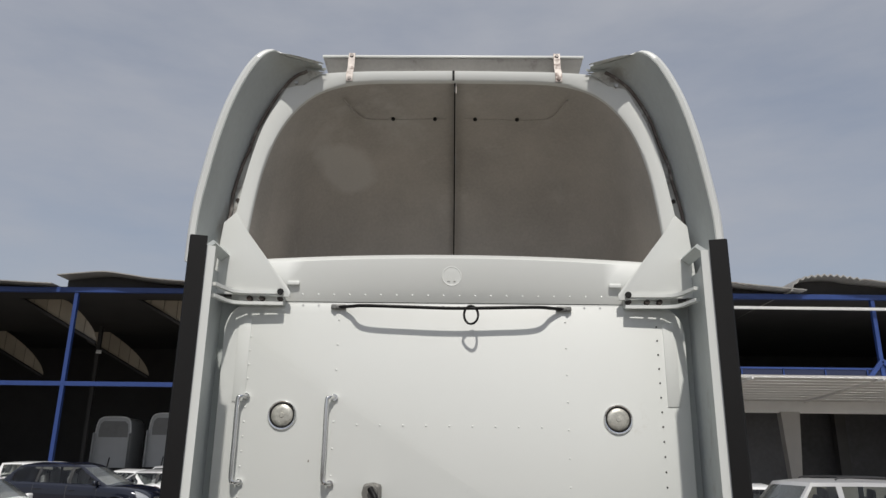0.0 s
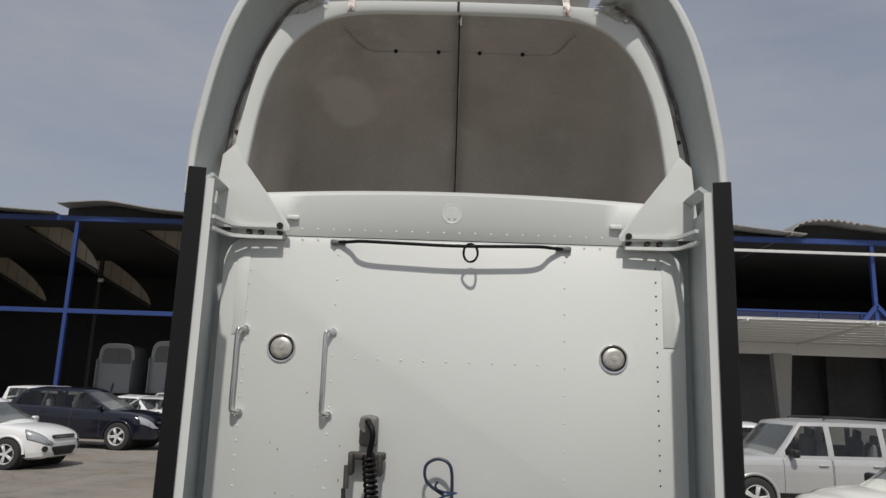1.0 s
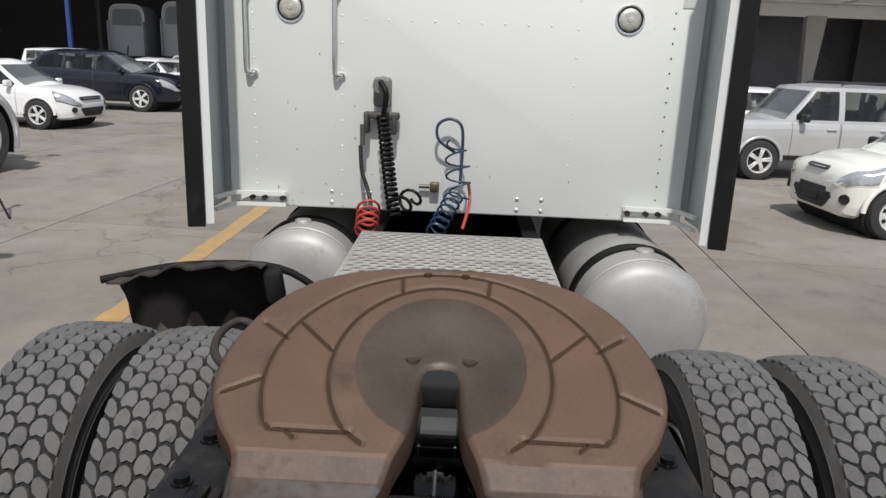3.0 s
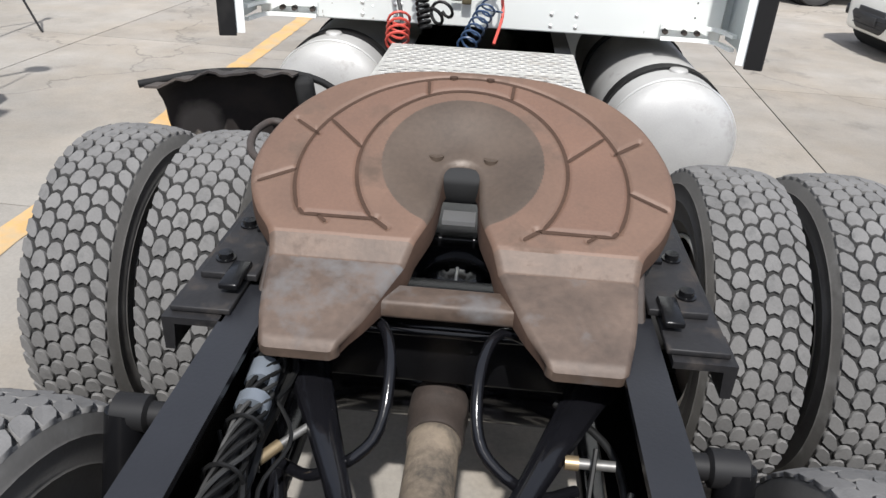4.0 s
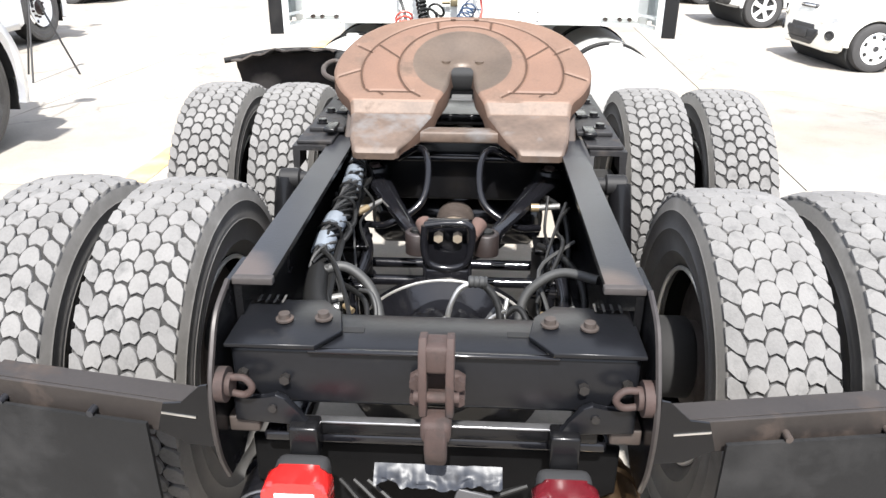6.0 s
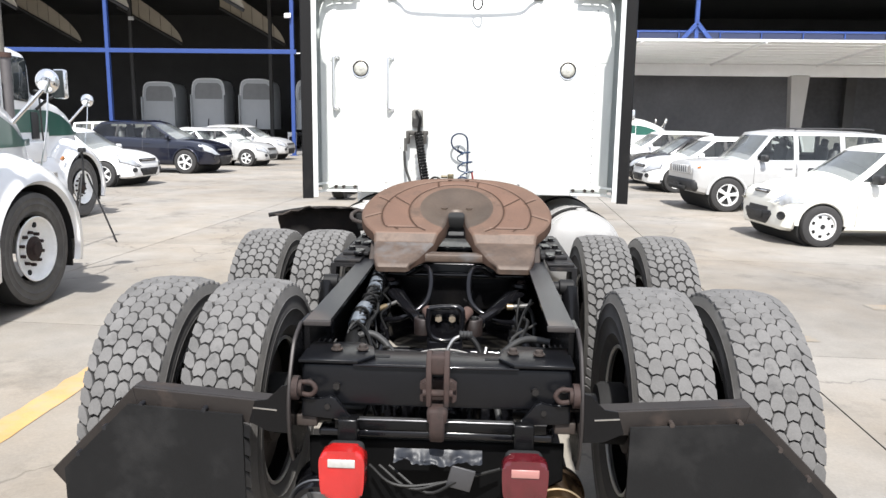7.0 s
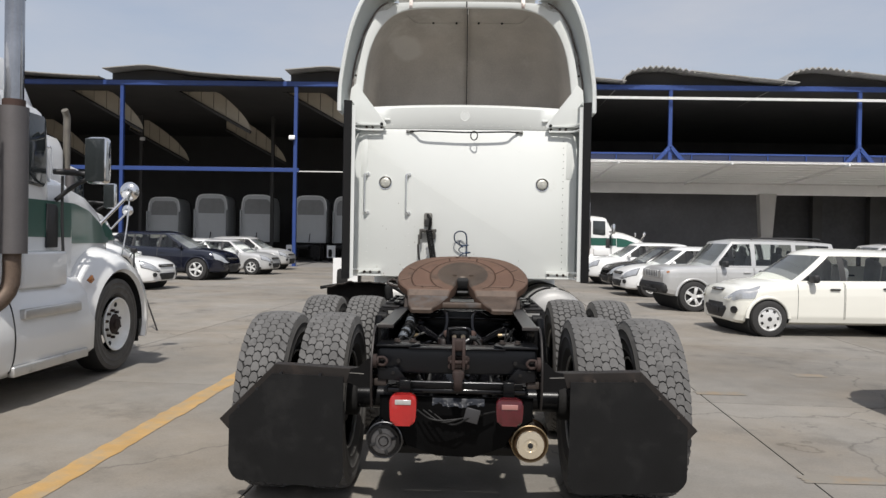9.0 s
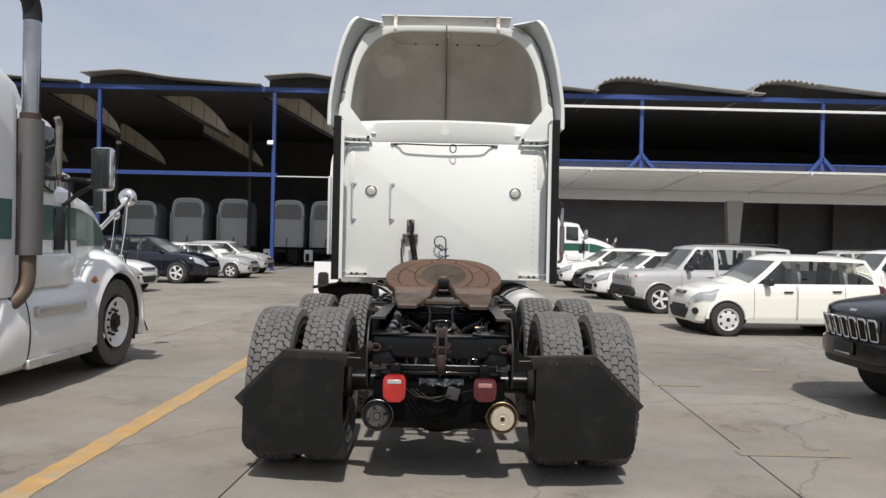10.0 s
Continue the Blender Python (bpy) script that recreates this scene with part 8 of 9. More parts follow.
        box(bm, (0, 2.468, 0.552), (0.26, 0.008, 0.014), 0.002)
        part("plate_bar", bm, ALU, th)
        bm = B()
        box(bm, (0, 2.372, 0.957), (0.13, 0.010, 0.030), 0.004, pose(0, 0, 0, 35))
        part("badge", bm, CHROME, th)
        patch("headlamp", 2.26, 1.98, 6.0, 7.6, HEADLAMP, lift=0.012, ny=6)
        patch("tail_lamp", y0 + 0.03, y0 + 0.26, 5.5, 7.6, DARK_RED, lift=0.010, ny=4)
        return th
    zl, zs, crown, ws = glide(rows, yf - 0.05)
    if shape == "suv":
        bm = B()
        box(bm, (0, yf - 0.04, 0.83), (1.30, 0.12, 0.20), 0.04, seg=3)
        part("grille", bm, paint, th)
        for k in range(7):
            x = -0.36 + 0.12 * k
            bm = B()
            ring = [(x + 0.036 * a, yf + 0.022, 0.84 + 0.075 * c_) for a, c_ in ((-1, -0.8), (-0.8, -1), (0.8, -1), (1, -0.8), (1, 0.8), (0.8, 1), (-0.8, 1), (-1, 0.8))]
            tube(bm, ring, 0.009, 6, 1, True)
            part("slot_surround", bm, paint, th)
            bm = B()
            span(bm, (x - 0.034, yf - 0.01, 0.77), (x + 0.034, yf + 0.023, 0.91), 0.004)
            part("grille_slot", bm, HOLE, th)
        bm = B()
        box(bm, (0, yf - 0.09, 0.53), (1.60, 0.26, 0.27), 0.10, seg=4)
        part("front_bumper", bm, lower or paint, th)
        bm = B()
        box(bm, (0, yf + 0.06, 0.45), (0.9, 0.06, 0.09), 0.02)
        part("lower_intake", bm, HOLE, th)
        for s in (1, -1):
            bm = B()
            rod(bm, (s * 0.555, yf - 0.16, 0.845), (s * 0.555, yf + 0.024, 0.845), 0.085, seg=20)
            part("headlamp", bm, HEADLAMP, th)
        patch("indicator", yf - 0.06, yf - 0.12, 6.1, 6.7, AMBER, ny=2, nk=2, lift=0.012)
    else:
        low, mid = 0.285, 0.50 if shape in ("crossover", "sleek") else 0.43
        bm = B()
        prism(bm, [(-0.30, low), (0.30, low), (0.44, mid), (0.40, mid + 0.045), (-0.40, mid + 0.045), (-0.44, mid)], "Y", yf - 0.06, yf + 0.016, 0.014)
        part("lower_grille", bm, TRIM, th)
        if shape == "hatch":
            bm = B()
            prism(bm, [(-0.27, 0.27), (0.27, 0.27), (0.33, 0.42), (0.30, 0.53), (-0.30, 0.53), (-0.33, 0.42)], "Y", yf - 0.08, yf + 0.012, 0.014)
            part("grille_mouth", bm, TRIM, th, "wide black lower grille")
        for k in range(3):
            bm = B()
            span(bm, (-0.36, yf + 0.010, low + 0.04 + 0.045 * k), (0.36, yf + 0.022, low + 0.05 + 0.045 * k), 0.002)
            part("grille_bar", bm, TRIM, th)
        bm = B()
        narrow = 0.55 if shape == "hatch" else 1.0
        box(bm, (0, yf - 0.045, zs + 0.045), (ws * 1.25 * narrow, 0.07, 0.075 * narrow), 0.02, pose(0, 0, 0, -25))
        part("grille", bm, TRIM, th)
        bm = B()
        box(bm, (0, yf - 0.012, zs + 0.048), (ws * 1.1 * narrow, 0.02, 0.016), 0.005, pose(0, 0, 0, -25))
        part("grille_chrome", bm, CHROME, th)
        patch("headlamp_rim", yf - 0.030, yf - 0.35, 5.2, 8.3, TRIM if shape != "hatch" else paint, lift=0.005, taper=0.12)
        patch("headlamp", yf - 0.042, yf - 0.33, 5.35, 8.15, HEADLAMP, lift=0.011, taper=0.12)
        for s in (1, -1):
            p = surf(yf - 0.075, 3.5)
            bm = B()
            lathe(bm, [(0.062, -0.03), (0.062, 0.012), (0.050, 0.016), (0.044, 0.004), (0.0, 0.006)], 18, "Y")
            bm.transform(Matrix.Translation((s * (p.x - 0.03), p.y + 0.035, p.z + 0.03)) @ pose(0, 0, 0, 0, 0, -s * 38))
            part("fog_lamp", bm, TRIM, th)
    bm = B()
    box(bm, (0, yf + 0.028 + (0.05 if shape == "suv" else 0), (0.50 if shape in ("suv", "crossover", "sleek") else 0.40)), (0.34, 0.012, 0.10), 0.004)
    part("number_plate", bm, TRIM, th, "plain dark plate holder")
    patch("tail_lamp", y0 + 0.03, y0 + 0.26, 5.5, 7.9, DARK_RED, lift=0.010, ny=4)
    if lower:
        patch("sill_trim", y0 + 0.3, y1 - 0.3, 1.2, 2.8, lower, ny=20, lift=0.008)
    if roof_rails:
        for s in (1, -1):
            bm = B()
            tube(bm, [(s * 0.58, -1.75, 1.655), (s * 0.60, -1.6, 1.70), (s * 0.60, -0.3, 1.70), (s * 0.58, -0.1, 1.665)], 0.016, 6, 4)
            part("roof_rail", bm, TRIM, th)
    return th


HE, HW = (-0.997, -0.08), (0.997, -0.08)
car("hatchback", "hatch", IVORY, "ivory white hatchback parked on concrete", (5.04, 8.40), (-0.998, -0.07), -1, rims="cover")
car("off_roader", "suv", SILVER, "boxy silver off-roader with black bumper", (5.17, 12.82), HE, -1, "suv", lower=TRIM, roof_rails=True)
car("saloon_car", "sedan", WHITE_PLAIN, "white saloon parked nose out", (5.30, 17.2), HE, -1)
car("saloon_car", "sedan", BLACK_CAR, "glossy black saloon parked nose out", (5.45, 20.0), HE, -1)
car("crossover_car", "crossover", WHITE_PLAIN, "white crossover parked by the carport", (5.4, 23.6), HE, -1, "suv")
car("off_roader", "broad", BLACK_CAR, "glossy black off-roader with chromed slot grille", (4.82, 1.56), (-1.0, 0.02), -1, "suv")
car("off_roader", "suv", WHITE_PLAIN, "white estate off-roader with roof rails", (12.2, 16.6), HE, -1, "suv", roof_rails=True)
car("hatchback", "hatch", RED_CAR, "red hatchback behind the ivory one", (14.5, 14.4), HE, -1)
car("off_roader", "suv", SILVER, "silver off-roader further down the row", (13.4, 21.5), HE, -1, "suv", roof_rails=True)
car("saloon_car", "sedan", WHITE_PLAIN, "white saloon with dark windows", (-9.35, 15.8), (0.997, -0.08), 1)
car("crossover_car", "sleek", NAVY, "dark navy crossover with alloy wheels", (-9.45, 21.2), (0.995, -0.10), 1, "suv")
car("saloon_car", "sedan", SILVER, "silver saloon in the western row", (-8.9, 25.8), HW, 1)
car("saloon_car", "sedan", WHITE_PLAIN, "white saloon turned tail outwards", (-13.2, 26.9), (-0.9, 0.40), -1)
car("crossover_car", "crossover", SILVER, "silver crossover far down the row", (-9.6, 31.0), HW, 1, "suv")
car("off_roader", "suv", WHITE_PLAIN, "white pickup-like off-roader far back", (-14.8, 29.5), HW, 1, "suv")


# ---- neighbouring tractors ----
def tractor(name, label, m, high=False):
    """A white conventional tractor with a green band; the origin lies under the middle of its front axle, front towards +Y."""
    t = thing(name, label, "truck", "white and green tractors", m)

    def loft(pname, rows, mat, plabel="", cap=True):
        bm = B()
        sheet(bm, rows, cap)
        return part(pname, bm, mat, t, plabel, angle=38)

    def section(y, w, z0, z1, crown=0.06):
        return [(-w, y, z0), (-w, y, z0 + (z1 - z0) * 0.45), (-w * 0.985, y, z1 - 0.22), (-w * 0.93, y, z1 - 0.08), (-w * 0.80, y, z1 - 0.02), (-w * 0.4, y, z1 + crown * 0.7), (0, y, z1 + crown), (w * 0.4, y, z1 + crown * 0.7),
                (w * 0.80, y, z1 - 0.02), (w * 0.93, y, z1 - 0.08), (w * 0.985, y, z1 - 0.22), (w, y, z0 + (z1 - z0) * 0.45), (w, y, z0)]

    tall = 0.18 if high else 0.0
    loft("sleeper", [section(-4.4, 1.12, 0.95, 3.0 + tall, 0.34 - tall), section(-2.1, 1.13, 0.95, 2.98 + tall, 0.34 - tall), section(-1.99, 1.11, 0.95, 2.94 + tall, 0.32 - tall), section(-1.95, 1.06, 0.95, 2.88 + tall, 0.26 - tall)], WHITE_PLAIN, "white sleeper box")
    if high:
        loft("roof_fairing", [section(y, w, 2.8, z, 0.14) for y, w, z in ((-4.35, 1.08, 4.15), (-3.4, 1.08, 4.15), (-3.0, 1.06, 4.0), (-2.72, 1.03, 3.72), (-2.52, 1.0, 3.40), (-2.42, 0.97, 3.16))], WHITE_PLAIN, "white rounded roof fairing")
    loft("cab", [section(-1.94, 0.98, 0.95, 2.80), section(-1.5, 0.965, 0.95, 2.79), section(-1.10, 0.945, 0.95, 2.74), section(-1.02, 0.94, 0.95, 2.71), section(-0.985, 0.925, 0.95, 2.62)], WHITE_PLAIN, "white cab")
    loft("screen_surround", [section(-0.99, 0.87, 1.9, 2.64), section(-0.90, 0.82, 1.9, 2.52), section(-0.72, 0.78, 1.9, 2.20), section(-0.60, 0.76, 1.9, 2.04)], WHITE_PLAIN)
    loft("cowl", [section(-0.99, 0.93, 0.95, 2.04), section(-0.55, 0.92, 0.95, 2.06)], WHITE_PLAIN)
    HOOD = [(-0.56, 0.905, 2.05), (-0.1, 0.86, 1.97), (0.35, 0.765, 1.82), (0.70, 0.645, 1.66), (0.95, 0.53, 1.48), (1.08, 0.45, 1.30), (1.13, 0.40, 1.10)]
    loft("hood", [section(y, *interp(HOOD, y)[:1], 0.92, interp(HOOD, y)[1], 0.10) for y in np.linspace(-0.56, 1.13, 15)], WHITE_PLAIN, "white sloping hood")
    for s in (-1, 1):
        # green band along sleeper, door and hood side
        for ya, yb, wa, wb, za, zb in ((-4.4, -2.10, 1.122, 1.132, 1.46, 1.81), (-1.93, -0.57, 0.982, 0.922, 1.46, 1.81)):
            bm = B()
            sheet(bm, [[(s * (wa + 0.006), ya, za), (s * (wa + 0.005), ya, zb)], [(s * (wb + 0.006), yb, za), (s * (wb + 0.004), yb, zb)]])
            thick(bm, 0.004)
            part("green_band", bm, GREEN, t, "dark green painted band")
        bm, rows = B(), []
        for y in np.linspace(-0.55, 1.02, 18):
            w, top = interp(HOOD, y)
            rows.append([(s * (w + 0.010), y, 1.40), (s * (w + 0.010), y, 1.46), (s * (w * 0.985 + 0.012), y, max(1.465, min(1.81, top - 0.22)))])
        sheet(bm, rows)
        part("green_band", bm, GREEN, t)
        # door window, door lines
        bm = B()
        prism(bm, [(-1.66, 1.96), (-1.12, 1.93), (-1.075, 1.98), (-1.09, 2.55), (-1.13, 2.59), (-1.66, 2.60)], "X", s * 0.935, s * 0.966, 0.004)
        part("door_window", bm, GLASS_DARK, t)
        bm = B()
        prism(bm, [(-1.05, 1.36), (-0.86, 1.36), (-0.86, 1.74), (-0.90, 1.78), (-1.05, 1.78)], "X", s * 0.93, s * 0.962, 0.01)
        part("door_pocket", bm, TRIM, t)
        bm = B()
        prism(bm, [(-1.80, 1.16), (-1.785, 1.16), (-1.785, 2.66), (-1.80, 2.66)], "X", s * 0.96, s * 0.979)
        part("door_line", bm, HOLE, t)
        # fender: a domed wing over the wheel
        bm, rows = B(), []
        for k in range(25):
            a = math.pi * (-0.11 + 1.11 * k / 24)
            cy, cz = math.cos(a), math.sin(a)
            ro, ri = 0.80, 0.60
            rows.append([(s * 0.55, 0.04 + ro * cy * 0.96, 0.56 + ro * cz * 1.02), (s * 0.85, 0.04 + ro * cy * 0.97, 0.56 + ro * cz), (s * 1.06, 0.04 + 0.75 * cy, 0.54 + 0.74 * cz), (s * 1.16, 0.03 + 0.68 * cy, 0.53 + 0.66 * cz), (s * 1.18, 0.02 + ri * cy, 0.52 + ri * cz), (s * 1.14, 0.02 + (ri - 0.03) * cy, 0.52 + (ri - 0.03) * cz)])
        sheet(bm, rows)
        part("fender", bm, WHITE_PLAIN, t, "white rounded front fender", angle=60)
        bm, rows = B(), []
        for k in range(17):
            a = math.pi * (0.0 + k / 16)
            rows.append([(s * 1.13, 0.02 + 0.585 * math.cos(a), 0.52 + 0.585 * math.sin(a)), (s * 0.60, 0.02 + 0.585 * math.cos(a), 0.52 + 0.585 * math.sin(a))])
        sheet(bm, rows)
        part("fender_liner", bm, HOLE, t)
        bm = B()
        prism(bm, [(-0.66, 1.03), (-0.58, 1.08), (-0.54, 1.03), (-0.60, 1.00)], "X", s * 1.135, s * 1.165, 0.006)
        part("side_marker", bm, AMBER, t, "small amber side lamp")
        # step fairing behind the wheel with bright tread strips
        bm, rows = B(), []
        for y, w0, w1, z1 in ((-2.24, 1.13, 1.11, 1.0), (-2.18, 1.16, 1.14, 1.02), (-2.0, 1.17, 1.14, 1.02), (-1.0, 1.18, 1.12, 1.04), (-0.66, 1.18, 1.12, 1.06), (-0.56, 1.17, 1.10, 1.06)):
            rows.append([(s * 0.5, y, 0.30), (s * (w0 - 0.08), y, 0.27), (s * w0, y, 0.34), (s * (w0 + 0.01), y, 0.62), (s * w1, y, 0.90), (s * (w1 - 0.12), y, z1), (s * 0.5, y, z1)])
        sheet(bm, rows, True)
        part("step_fairing", bm, WHITE_PLAIN, t, "white side step fairing")
        bm = B()
        tube(bm, [(s * 1.148, -1.94, 0.97), (s * 1.178, -1.90, 0.84), (s * 1.186, -1.86, 0.62), (s * 1.178, -1.87, 0.42), (s * 1.165, -1.92, 0.32)], 0.006, 6, 5)
        part("panel_gap", bm, HOLE, t)
        # solid black box stands in for the shade of the recess
        bm = B()
        span(bm, (s * 0.45, -4.3, 0.30), (s * 1.04, -2.22, 0.96), 0.04)
        part("inner_guard", bm, HOLE, t, "black box for the shaded recess behind the step fairing")
        bm = B()
        span(bm, (s * 0.6, -1.62, 1.0), (s * 1.10, -0.92, 1.33), 0.03)
        part("door_step_box", bm, WHITE_PLAIN, t)
        for z, ya, yb in ((0.80, -1.75, -0.85), (0.33, -1.9, -0.72)):
            bm = B()
            span(bm, (s * 1.14, ya, z - 0.05), (s * 1.205, yb, z + 0.04), 0.015)
            part("step_tread", bm, ALU, t, "bright step tread")
        # wheel
        w = new("front_wheel")
        w.parent = t
        w.matrix_basis = Matrix.Translation((s * 1.0, 0, R_T)) @ pose(0, 0, 0, 20, 0, 0 if s > 0 else 180)
        o = bpy.data.objects.new("tyre", CARCASS)
        scene.collection.objects.link(o)
        o.parent = w
        bm = B()
        lathe(bm, [(0.290, 0.135), (0.285, 0.145), (0.270, 0.138), (0.262, 0.105), (0.235, 0.085), (0.16, 0.070), (0.125, 0.06), (0.115, 0.10), (0.07, 0.115), (0.0, 0.118)], 36, caps=False)
        part("rim", bm, WHEEL_WHITE, w, "white steel wheel")
        for k in range(10):
            a = 2 * math.pi * k / 10
            bm = B()
            rod(bm, (0.055, 0.145 * math.cos(a), 0.145 * math.sin(a)), (0.105, 0.145 * math.cos(a), 0.145 * math.sin(a)), 0.017, seg=6)
            part("wheel_nut", bm, HOOK_RUST, w)
        bm = B()
        lathe(bm, [(0.112, 0.085), (0.112, 0.108), (0.085, 0.118), (0.062, 0.122), (0.060, 0.145), (0.0, 0.148)], 24)
        part("hub_cap", bm, HOOK_RUST, w, "dark rusty hub cap")
        for k in range(2):
            a = math.pi * (k + 0.3)
            bm = B()
            rod(bm, (0.07, 0.215 * math.cos(a), 0.215 * math.sin(a)), (0.088, 0.215 * math.cos(a), 0.215 * math.sin(a)), 0.026, seg=14)
            part("hand_hole", bm, HOLE, w)
        # mirrors
        mir = new("door_mirror")
        mir.parent = t
        bm = B()
        box(bm, (s * 1.31, -0.78, 2.22), (0.22, 0.14, 0.46), 0.05, seg=3)
        part("shell", bm, CHROME, mir, "chromed mirror shell")
        bm = B()
        box(bm, (s * 1.31, -0.853, 2.22), (0.19, 0.014, 0.42), 0.004)
        part("glass", bm, GLASS_DARK, mir, "dark mirror glass")
        bm = B()
        tube(bm, [(s * 0.92, -0.88, 2.10), (s * 1.12, -0.84, 2.09), (s * 1.27, -0.79, 2.08)], 0.030, 8, 4)
        tube(bm, [(s * 0.93, -0.86, 1.82), (s * 1.08, -0.84, 1.95), (s * 1.24, -0.79, 2.06)], 0.022, 8, 4)
        part("arm", bm, TRIM, mir)
        mir = new("hood_mirror")
        mir.parent = t
        bm = B()
        bmesh.ops.create_uvsphere(bm, u_segments=20, v_segments=12, radius=0.115, matrix=Matrix.Translation((s * 0.92, 0.70, 2.015)) @ Matrix.Diagonal((1, 0.55, 1, 1)))
        part("head", bm, CHROME, mir, "round chrome convex mirror")
        bm = B()
        tube(bm, [(s * 0.66, 0.52, 1.62), (s * 0.80, 0.62, 1.82), (s * 0.90, 0.69, 1.96)], 0.020, 8, 4)
        tube(bm, [(s * 0.95, 0.45, 1.22), (s * 0.94, 0.60, 1.6), (s * 0.92, 0.70, 1.95)], 0.008, 6, 4)
        part("arm", bm, CHROME, mir)
        # exhaust stack with heat shield
        st = new("exhaust_stack")
        st.parent = t
        bm = B()
        if high:
            tube(bm, [(s * 1.10, -1.88, 2.5), (s * 1.10, -1.88, 3.3), (s * 1.10, -1.89, 3.48), (s * 1.10, -1.96, 3.58)], 0.056, 14, 4)
        else:
            rod(bm, (s * 1.16, -1.88, 2.58), (s * 1.16, -1.88, 3.46), 0.075, seg=24)
        part("pipe", bm, material("sooty_exhaust_pipe", (0.17, 0.155, 0.13), 0.5, 0.5, var=0.3, scale=5, bump=0.1) if high else material("dark_chrome_pipe", (0.42, 0.42, 0.43), 0.16, 1.0, var=0.25, scale=4, bump=0.04), st, "dull exhaust pipe with a bent tip" if high else "chromed exhaust pipe")
        bm = B()
        tube(bm, [(s * 1.16, -1.88, 1.34), (s * 1.15, -1.92, 1.0), (s * 1.0, -2.15, 0.8), (s * 0.7, -2.3, 0.75)], 0.07, 12, 4)
        part("elbow", bm, material("rust_stained_elbow", (0.14, 0.10, 0.075), 0.6, 0.4, var=0.35, scale=7, bump=0.15, stain=(0.22, 0.20, 0.18), stain_amount=0.3, stain_scale=5), st, "rust-stained exhaust elbow")
        bm = B()
        rod(bm, (s * 1.16, -1.88, 1.32), (s * 1.16, -1.88, 2.54), 0.07 if high else 0.115, seg=28)
        part("heat_shield", bm, material("grey_heat_shield", (0.14, 0.13, 0.13), 0.55, 0.5, var=0.12, scale=6, bump=0.1), st, "grey heat shield")
        bm = B()
        rod(bm, (s * 1.16, -1.88, 2.53), (s * 1.16, -1.88, 2.60), 0.088, seg=24)
        part("clamp", bm, RUST, st, "rusty clamp")
        if not high:
            bm = B()
            tube(bm, [(s * 1.16, -1.88, 3.44), (s * 1.16, -1.885, 3.52), (s * 1.155, -1.92, 3.62), (s * 1.14, -2.02, 3.70)], 0.079, 20, 5)
            part("bent_tip", bm, HOLE, st, "sooty black bent tip")
        # sleeper grab rails and panel outline
        for ya, za, zb in ((-2.45, 1.1, 1.5), (-2.45, 1.75, 2.9)):
            bm = B()
            tube(bm, [(s * 1.125, ya - 0.25, za), (s * 1.16, ya - 0.06, za + 0.02), (s * 1.165, ya, za + 0.10), (s * 1.165, ya, zb - 0.10), (s * 1.16, ya - 0.06, zb - 0.02), (s * 1.125, ya - 0.25, zb)], 0.014, 8, 4)
            part("grab_rail", bm, CHROME, t)
        # rubber flap behind the bumper and antenna
        bm = B()
        span(bm, (s * 0.75, 0.66, 0.24), (s * 1.06, 0.68, 0.62), 0.004)
        part("splash_guard", bm, TRIM, t)
        bm = B()
        tube(bm, [(s * 0.99, -0.80, 1.08), (s * 0.975, -0.82, 1.6), (s * 0.985, -0.84, 2.06)], 0.014, 6, 3)
        part("cowl_hose", bm, TRIM, t)
    # windscreen, grille, bumper, chassis and rear wheels
    bm = B()
    sheet(bm, [[(-0.66, -0.90, 2.54), (0.66, -0.90, 2.54)], [(-0.64, -0.70, 2.20), (0.64, -0.70, 2.20)]])
    thick(bm, 0.02)
    part("windscreen", bm, GLASS_DARK, t)
    bm = B()
    box(bm, (0, 1.10, 0.98), (0.95, 0.06, 0.55), 0.03)
    part("grille", bm, CHROME, t)
    bm = B()
    box(bm, (0, 0.90, 0.48), (1.7, 0.30, 0.34), 0.09, seg=3)
    part("bumper", bm, WHITE_PLAIN, t)
    bm = B()
    span(bm, (-0.42, -8.0, 0.72), (0.42, -1.0, 0.98), 0.02)
    part("chassis", bm, FRAME, t)
    for ay in (-6.0, -7.3):
        for s in (-1, 1):
            o = bpy.data.objects.new("rear_wheel", CARCASS)
            scene.collection.objects.link(o)
            o.parent = t
            o.matrix_basis = pose(s * 0.92, ay, R_T)
    return t


first = tractor("parked_tractor", "white tractor with dark green band, beside the yellow line", pose(-4.92, 3.92, 0))
tractor("parked_tractor", "white tractor with a tall rounded roof fairing", pose(-7.85, 9.98, 0), True)
copy_thing(first, pose(7.4, 30.6, 0, 0, 0, -90))


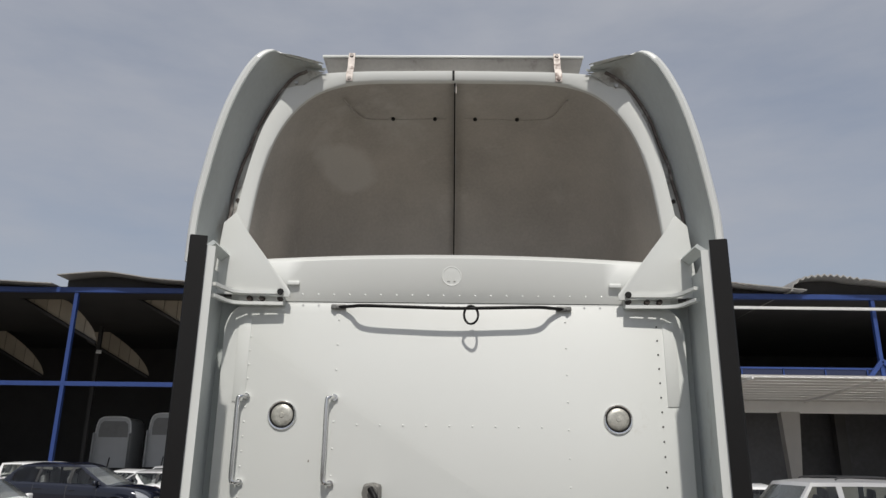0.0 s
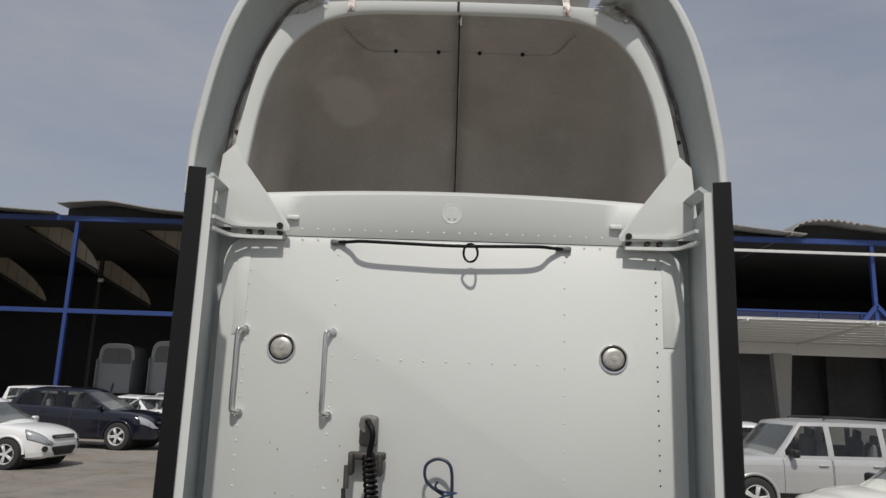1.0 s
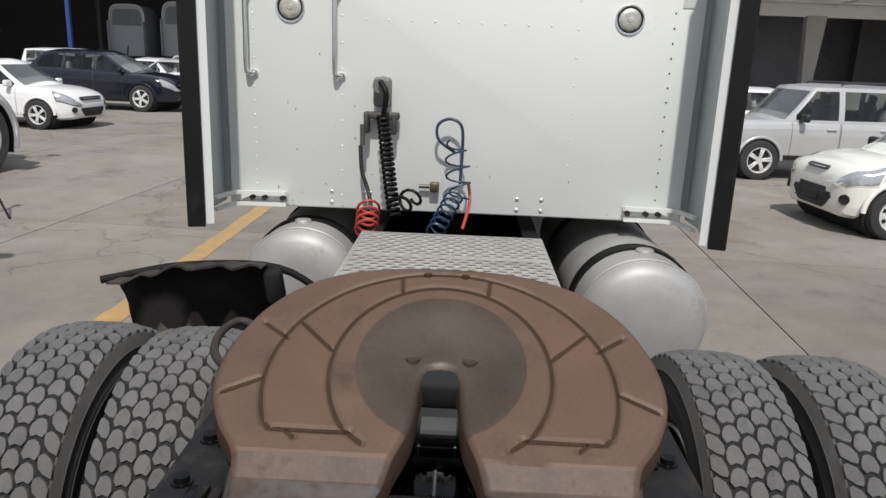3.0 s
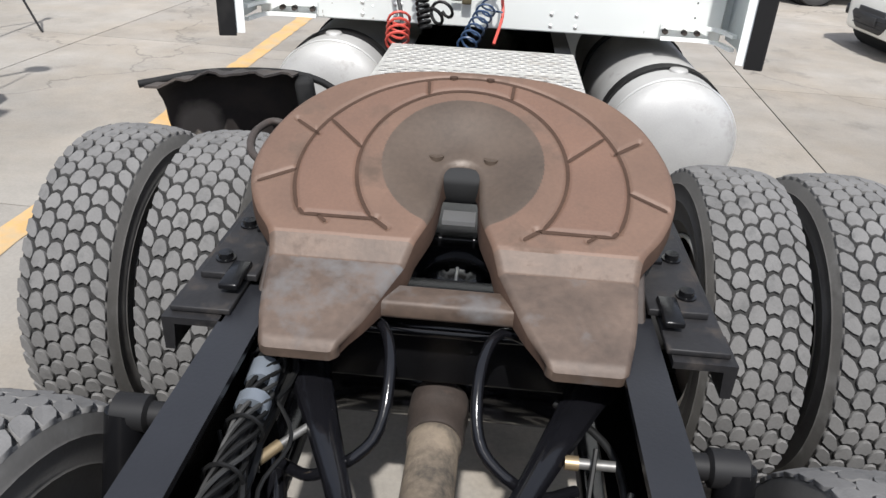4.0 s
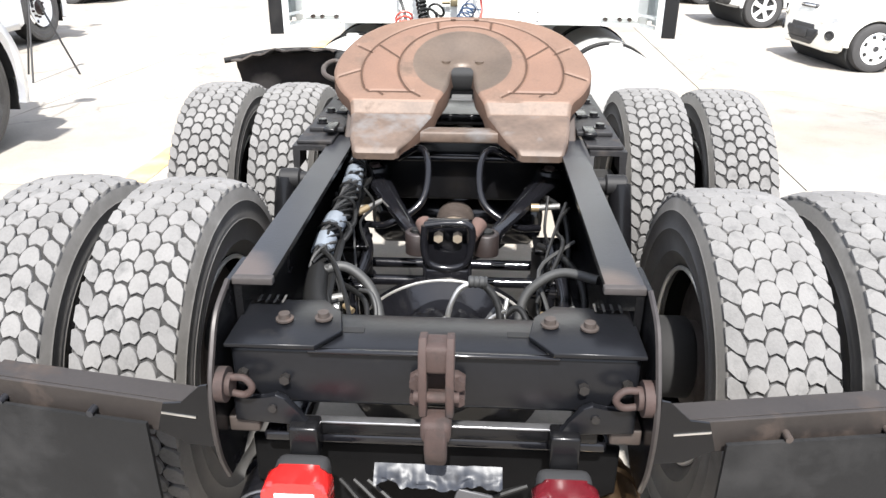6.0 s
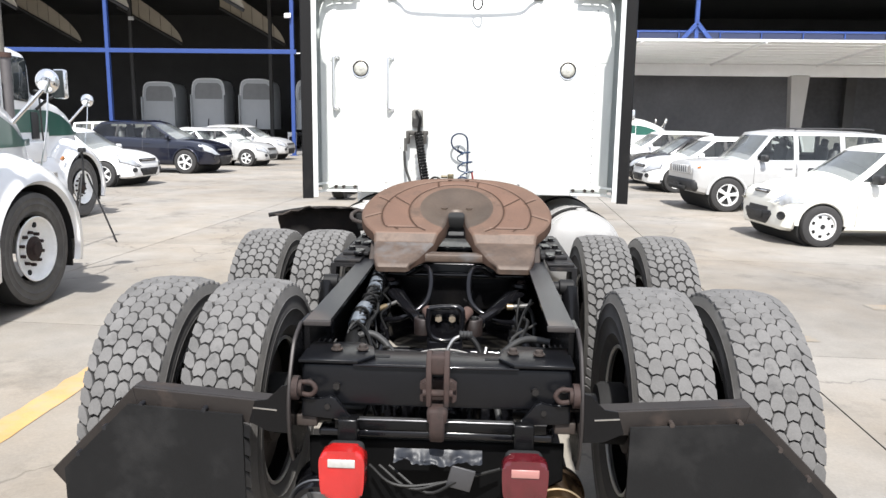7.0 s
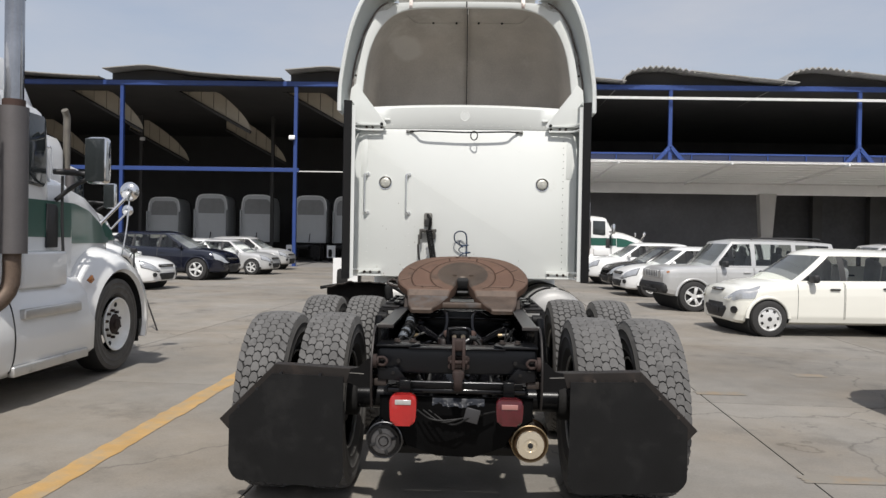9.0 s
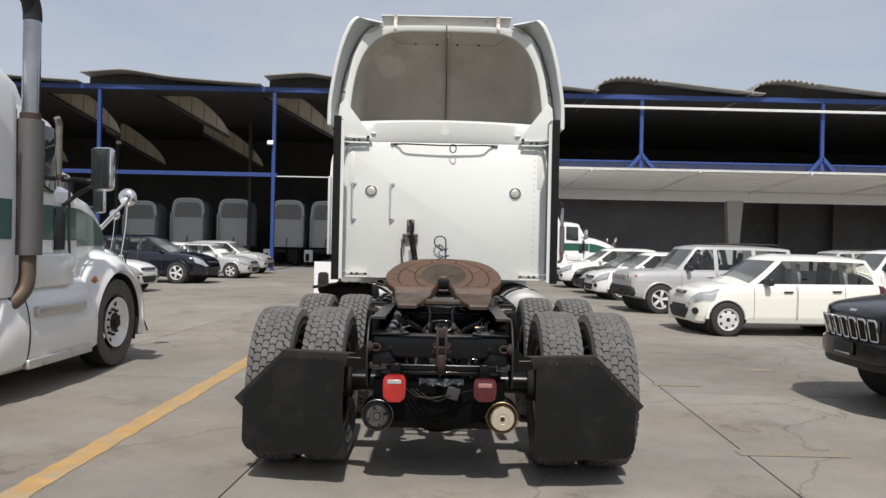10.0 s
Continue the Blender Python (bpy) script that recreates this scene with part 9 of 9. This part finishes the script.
# ---- tractors standing in the shed, seen from behind ----
def shed_tractor(m):
    t = thing("shed_tractor", "white sleeper tractor in the shed, paint greyed for shade", "truck", "tractors in the shed", m)
    # white paint greyed here for the shade inside the shed
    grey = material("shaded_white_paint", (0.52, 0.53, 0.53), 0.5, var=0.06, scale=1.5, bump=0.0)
    bm, rows = B(), []
    for y, k in ((0.0, 1.0), (0.25, 0.99), (2.4, 0.90)):
        rows.append([(x * k, y, z) for x, z in ((-1.14, 1.15), (-1.15, 2.2), (-1.13, 3.3), (-1.05, 3.85), (-0.9, 4.05), (-0.6, 4.15), (0, 4.17), (0.6, 4.15), (0.9, 4.05), (1.05, 3.85), (1.13, 3.3), (1.15, 2.2), (1.14, 1.15))])
    sheet(bm, rows, True)
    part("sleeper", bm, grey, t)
    # flat panel, toned grey for the shade of the hollow
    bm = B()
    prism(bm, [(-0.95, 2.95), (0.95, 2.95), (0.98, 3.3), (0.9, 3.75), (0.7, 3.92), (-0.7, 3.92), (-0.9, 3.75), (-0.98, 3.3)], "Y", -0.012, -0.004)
    part("roof_cavity", bm, material("dim_fairing_hollow", (0.27, 0.27, 0.265), 0.8, var=0.15, scale=2, bump=0.05), t, "flat grey panel for the shaded hollow of the roof fairing")
    bm = B()
    tube(bm, [(-1.16, -0.02, 1.6), (-1.15, -0.02, 3.3), (-1.06, -0.02, 3.86), (-0.9, -0.02, 4.07), (-0.6, -0.02, 4.16), (0, -0.02, 4.18), (0.6, -0.02, 4.16), (0.9, -0.02, 4.07), (1.06, -0.02, 3.86), (1.15, -0.02, 3.3), (1.16, -0.02, 1.6)], 0.045, 6, 3)
    part("edge_trim", bm, WHITE_PLAIN, t, "white outer edge of the fairing")
    for s in (-1, 1):
        bm = B()
        span(bm, (s * 1.13, -0.35, 1.15), (s * 1.19, 0.0, 3.2), 0.01)
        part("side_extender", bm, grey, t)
        bm = B()
        span(bm, (s * 0.55, -2.45, 0.25), (s * 1.15, -2.43, 1.0))
        part("mud_flap", bm, WHITE_PLAIN if s < 0 else RUBBER, t, "white mud flap" if s < 0 else "")
        for ay in (-0.7, -2.0):
            o = bpy.data.objects.new("wheel", CARCASS)
            scene.collection.objects.link(o)
            o.parent = t
            o.matrix_basis = pose(s * 0.92, ay, R_T)
    bm = B()
    span(bm, (-0.43, -2.6, 0.75), (0.43, 2.0, 1.0), 0.01)
    part("frame", bm, FRAME, t)
    bm = B()
    rod(bm, (-0.1, -0.05, 1.2), (-0.02, -0.05, 1.75), 0.03, seg=8)
    part("hose", bm, HOSE, t)
    return t


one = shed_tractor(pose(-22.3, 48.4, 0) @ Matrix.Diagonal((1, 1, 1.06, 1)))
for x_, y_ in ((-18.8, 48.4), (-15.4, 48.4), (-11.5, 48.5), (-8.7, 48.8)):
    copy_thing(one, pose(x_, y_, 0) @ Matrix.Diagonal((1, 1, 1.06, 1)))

ahead = copy_thing(one, pose(-2.06, 15.9, 0))
tagged(ahead, "white sleeper tractor with a white mud flap, parked ahead", "truck", "")

# ---- tripod by the neighbouring tractor ----
tp = thing("tripod", "thin black camera tripod on concrete", "tripod", m=pose(-5.15, 7.2, 0))
for k_ in range(3):
    a_ = radians(35 + 120 * k_)
    tb = B()
    rod(tb, (0.04 * math.cos(a_), 0.04 * math.sin(a_), 0.95), (0.36 * math.cos(a_), 0.36 * math.sin(a_), 0.0), 0.012, seg=8)
    part("leg", tb, TRIM, tp)
tb = B()
rod(tb, (0, 0, 0.8), (0, 0, 1.25), 0.014, seg=8)
box(tb, (0, 0, 1.27), (0.08, 0.08, 0.06), 0.01)
rod(tb, (0, 0, 1.26), (0.05, -0.25, 1.16), 0.009, seg=6)
part("head", tb, TRIM, tp)

# ---- concrete slabs of the yard, last ----
sb_ = B()
hx, hy = SLAB_X / 2 - 0.006, SLAB_Y / 2 - 0.006
prism(sb_, [(-hx, -hy), (hx, -hy), (hx, hy), (-hx, hy)], "Z", -0.06, 0.0)
first_slab = None
for i in range(-9, 10):
    for j in range(-4, 9):
        m_ = Matrix.Translation((2.21, 0, 0)) @ Matrix.Rotation(radians(-3.0), 4, "Z") @ Matrix.Translation((SLAB_X * (i + 0.5), 7.07 + SLAB_Y * (j - 1 + 0.5), 0.014))
        if first_slab is None:
            first_slab = part("slab", sb_, CONCRETE, ground, smooth=False, m=m_)
        else:
            again(first_slab, m_)
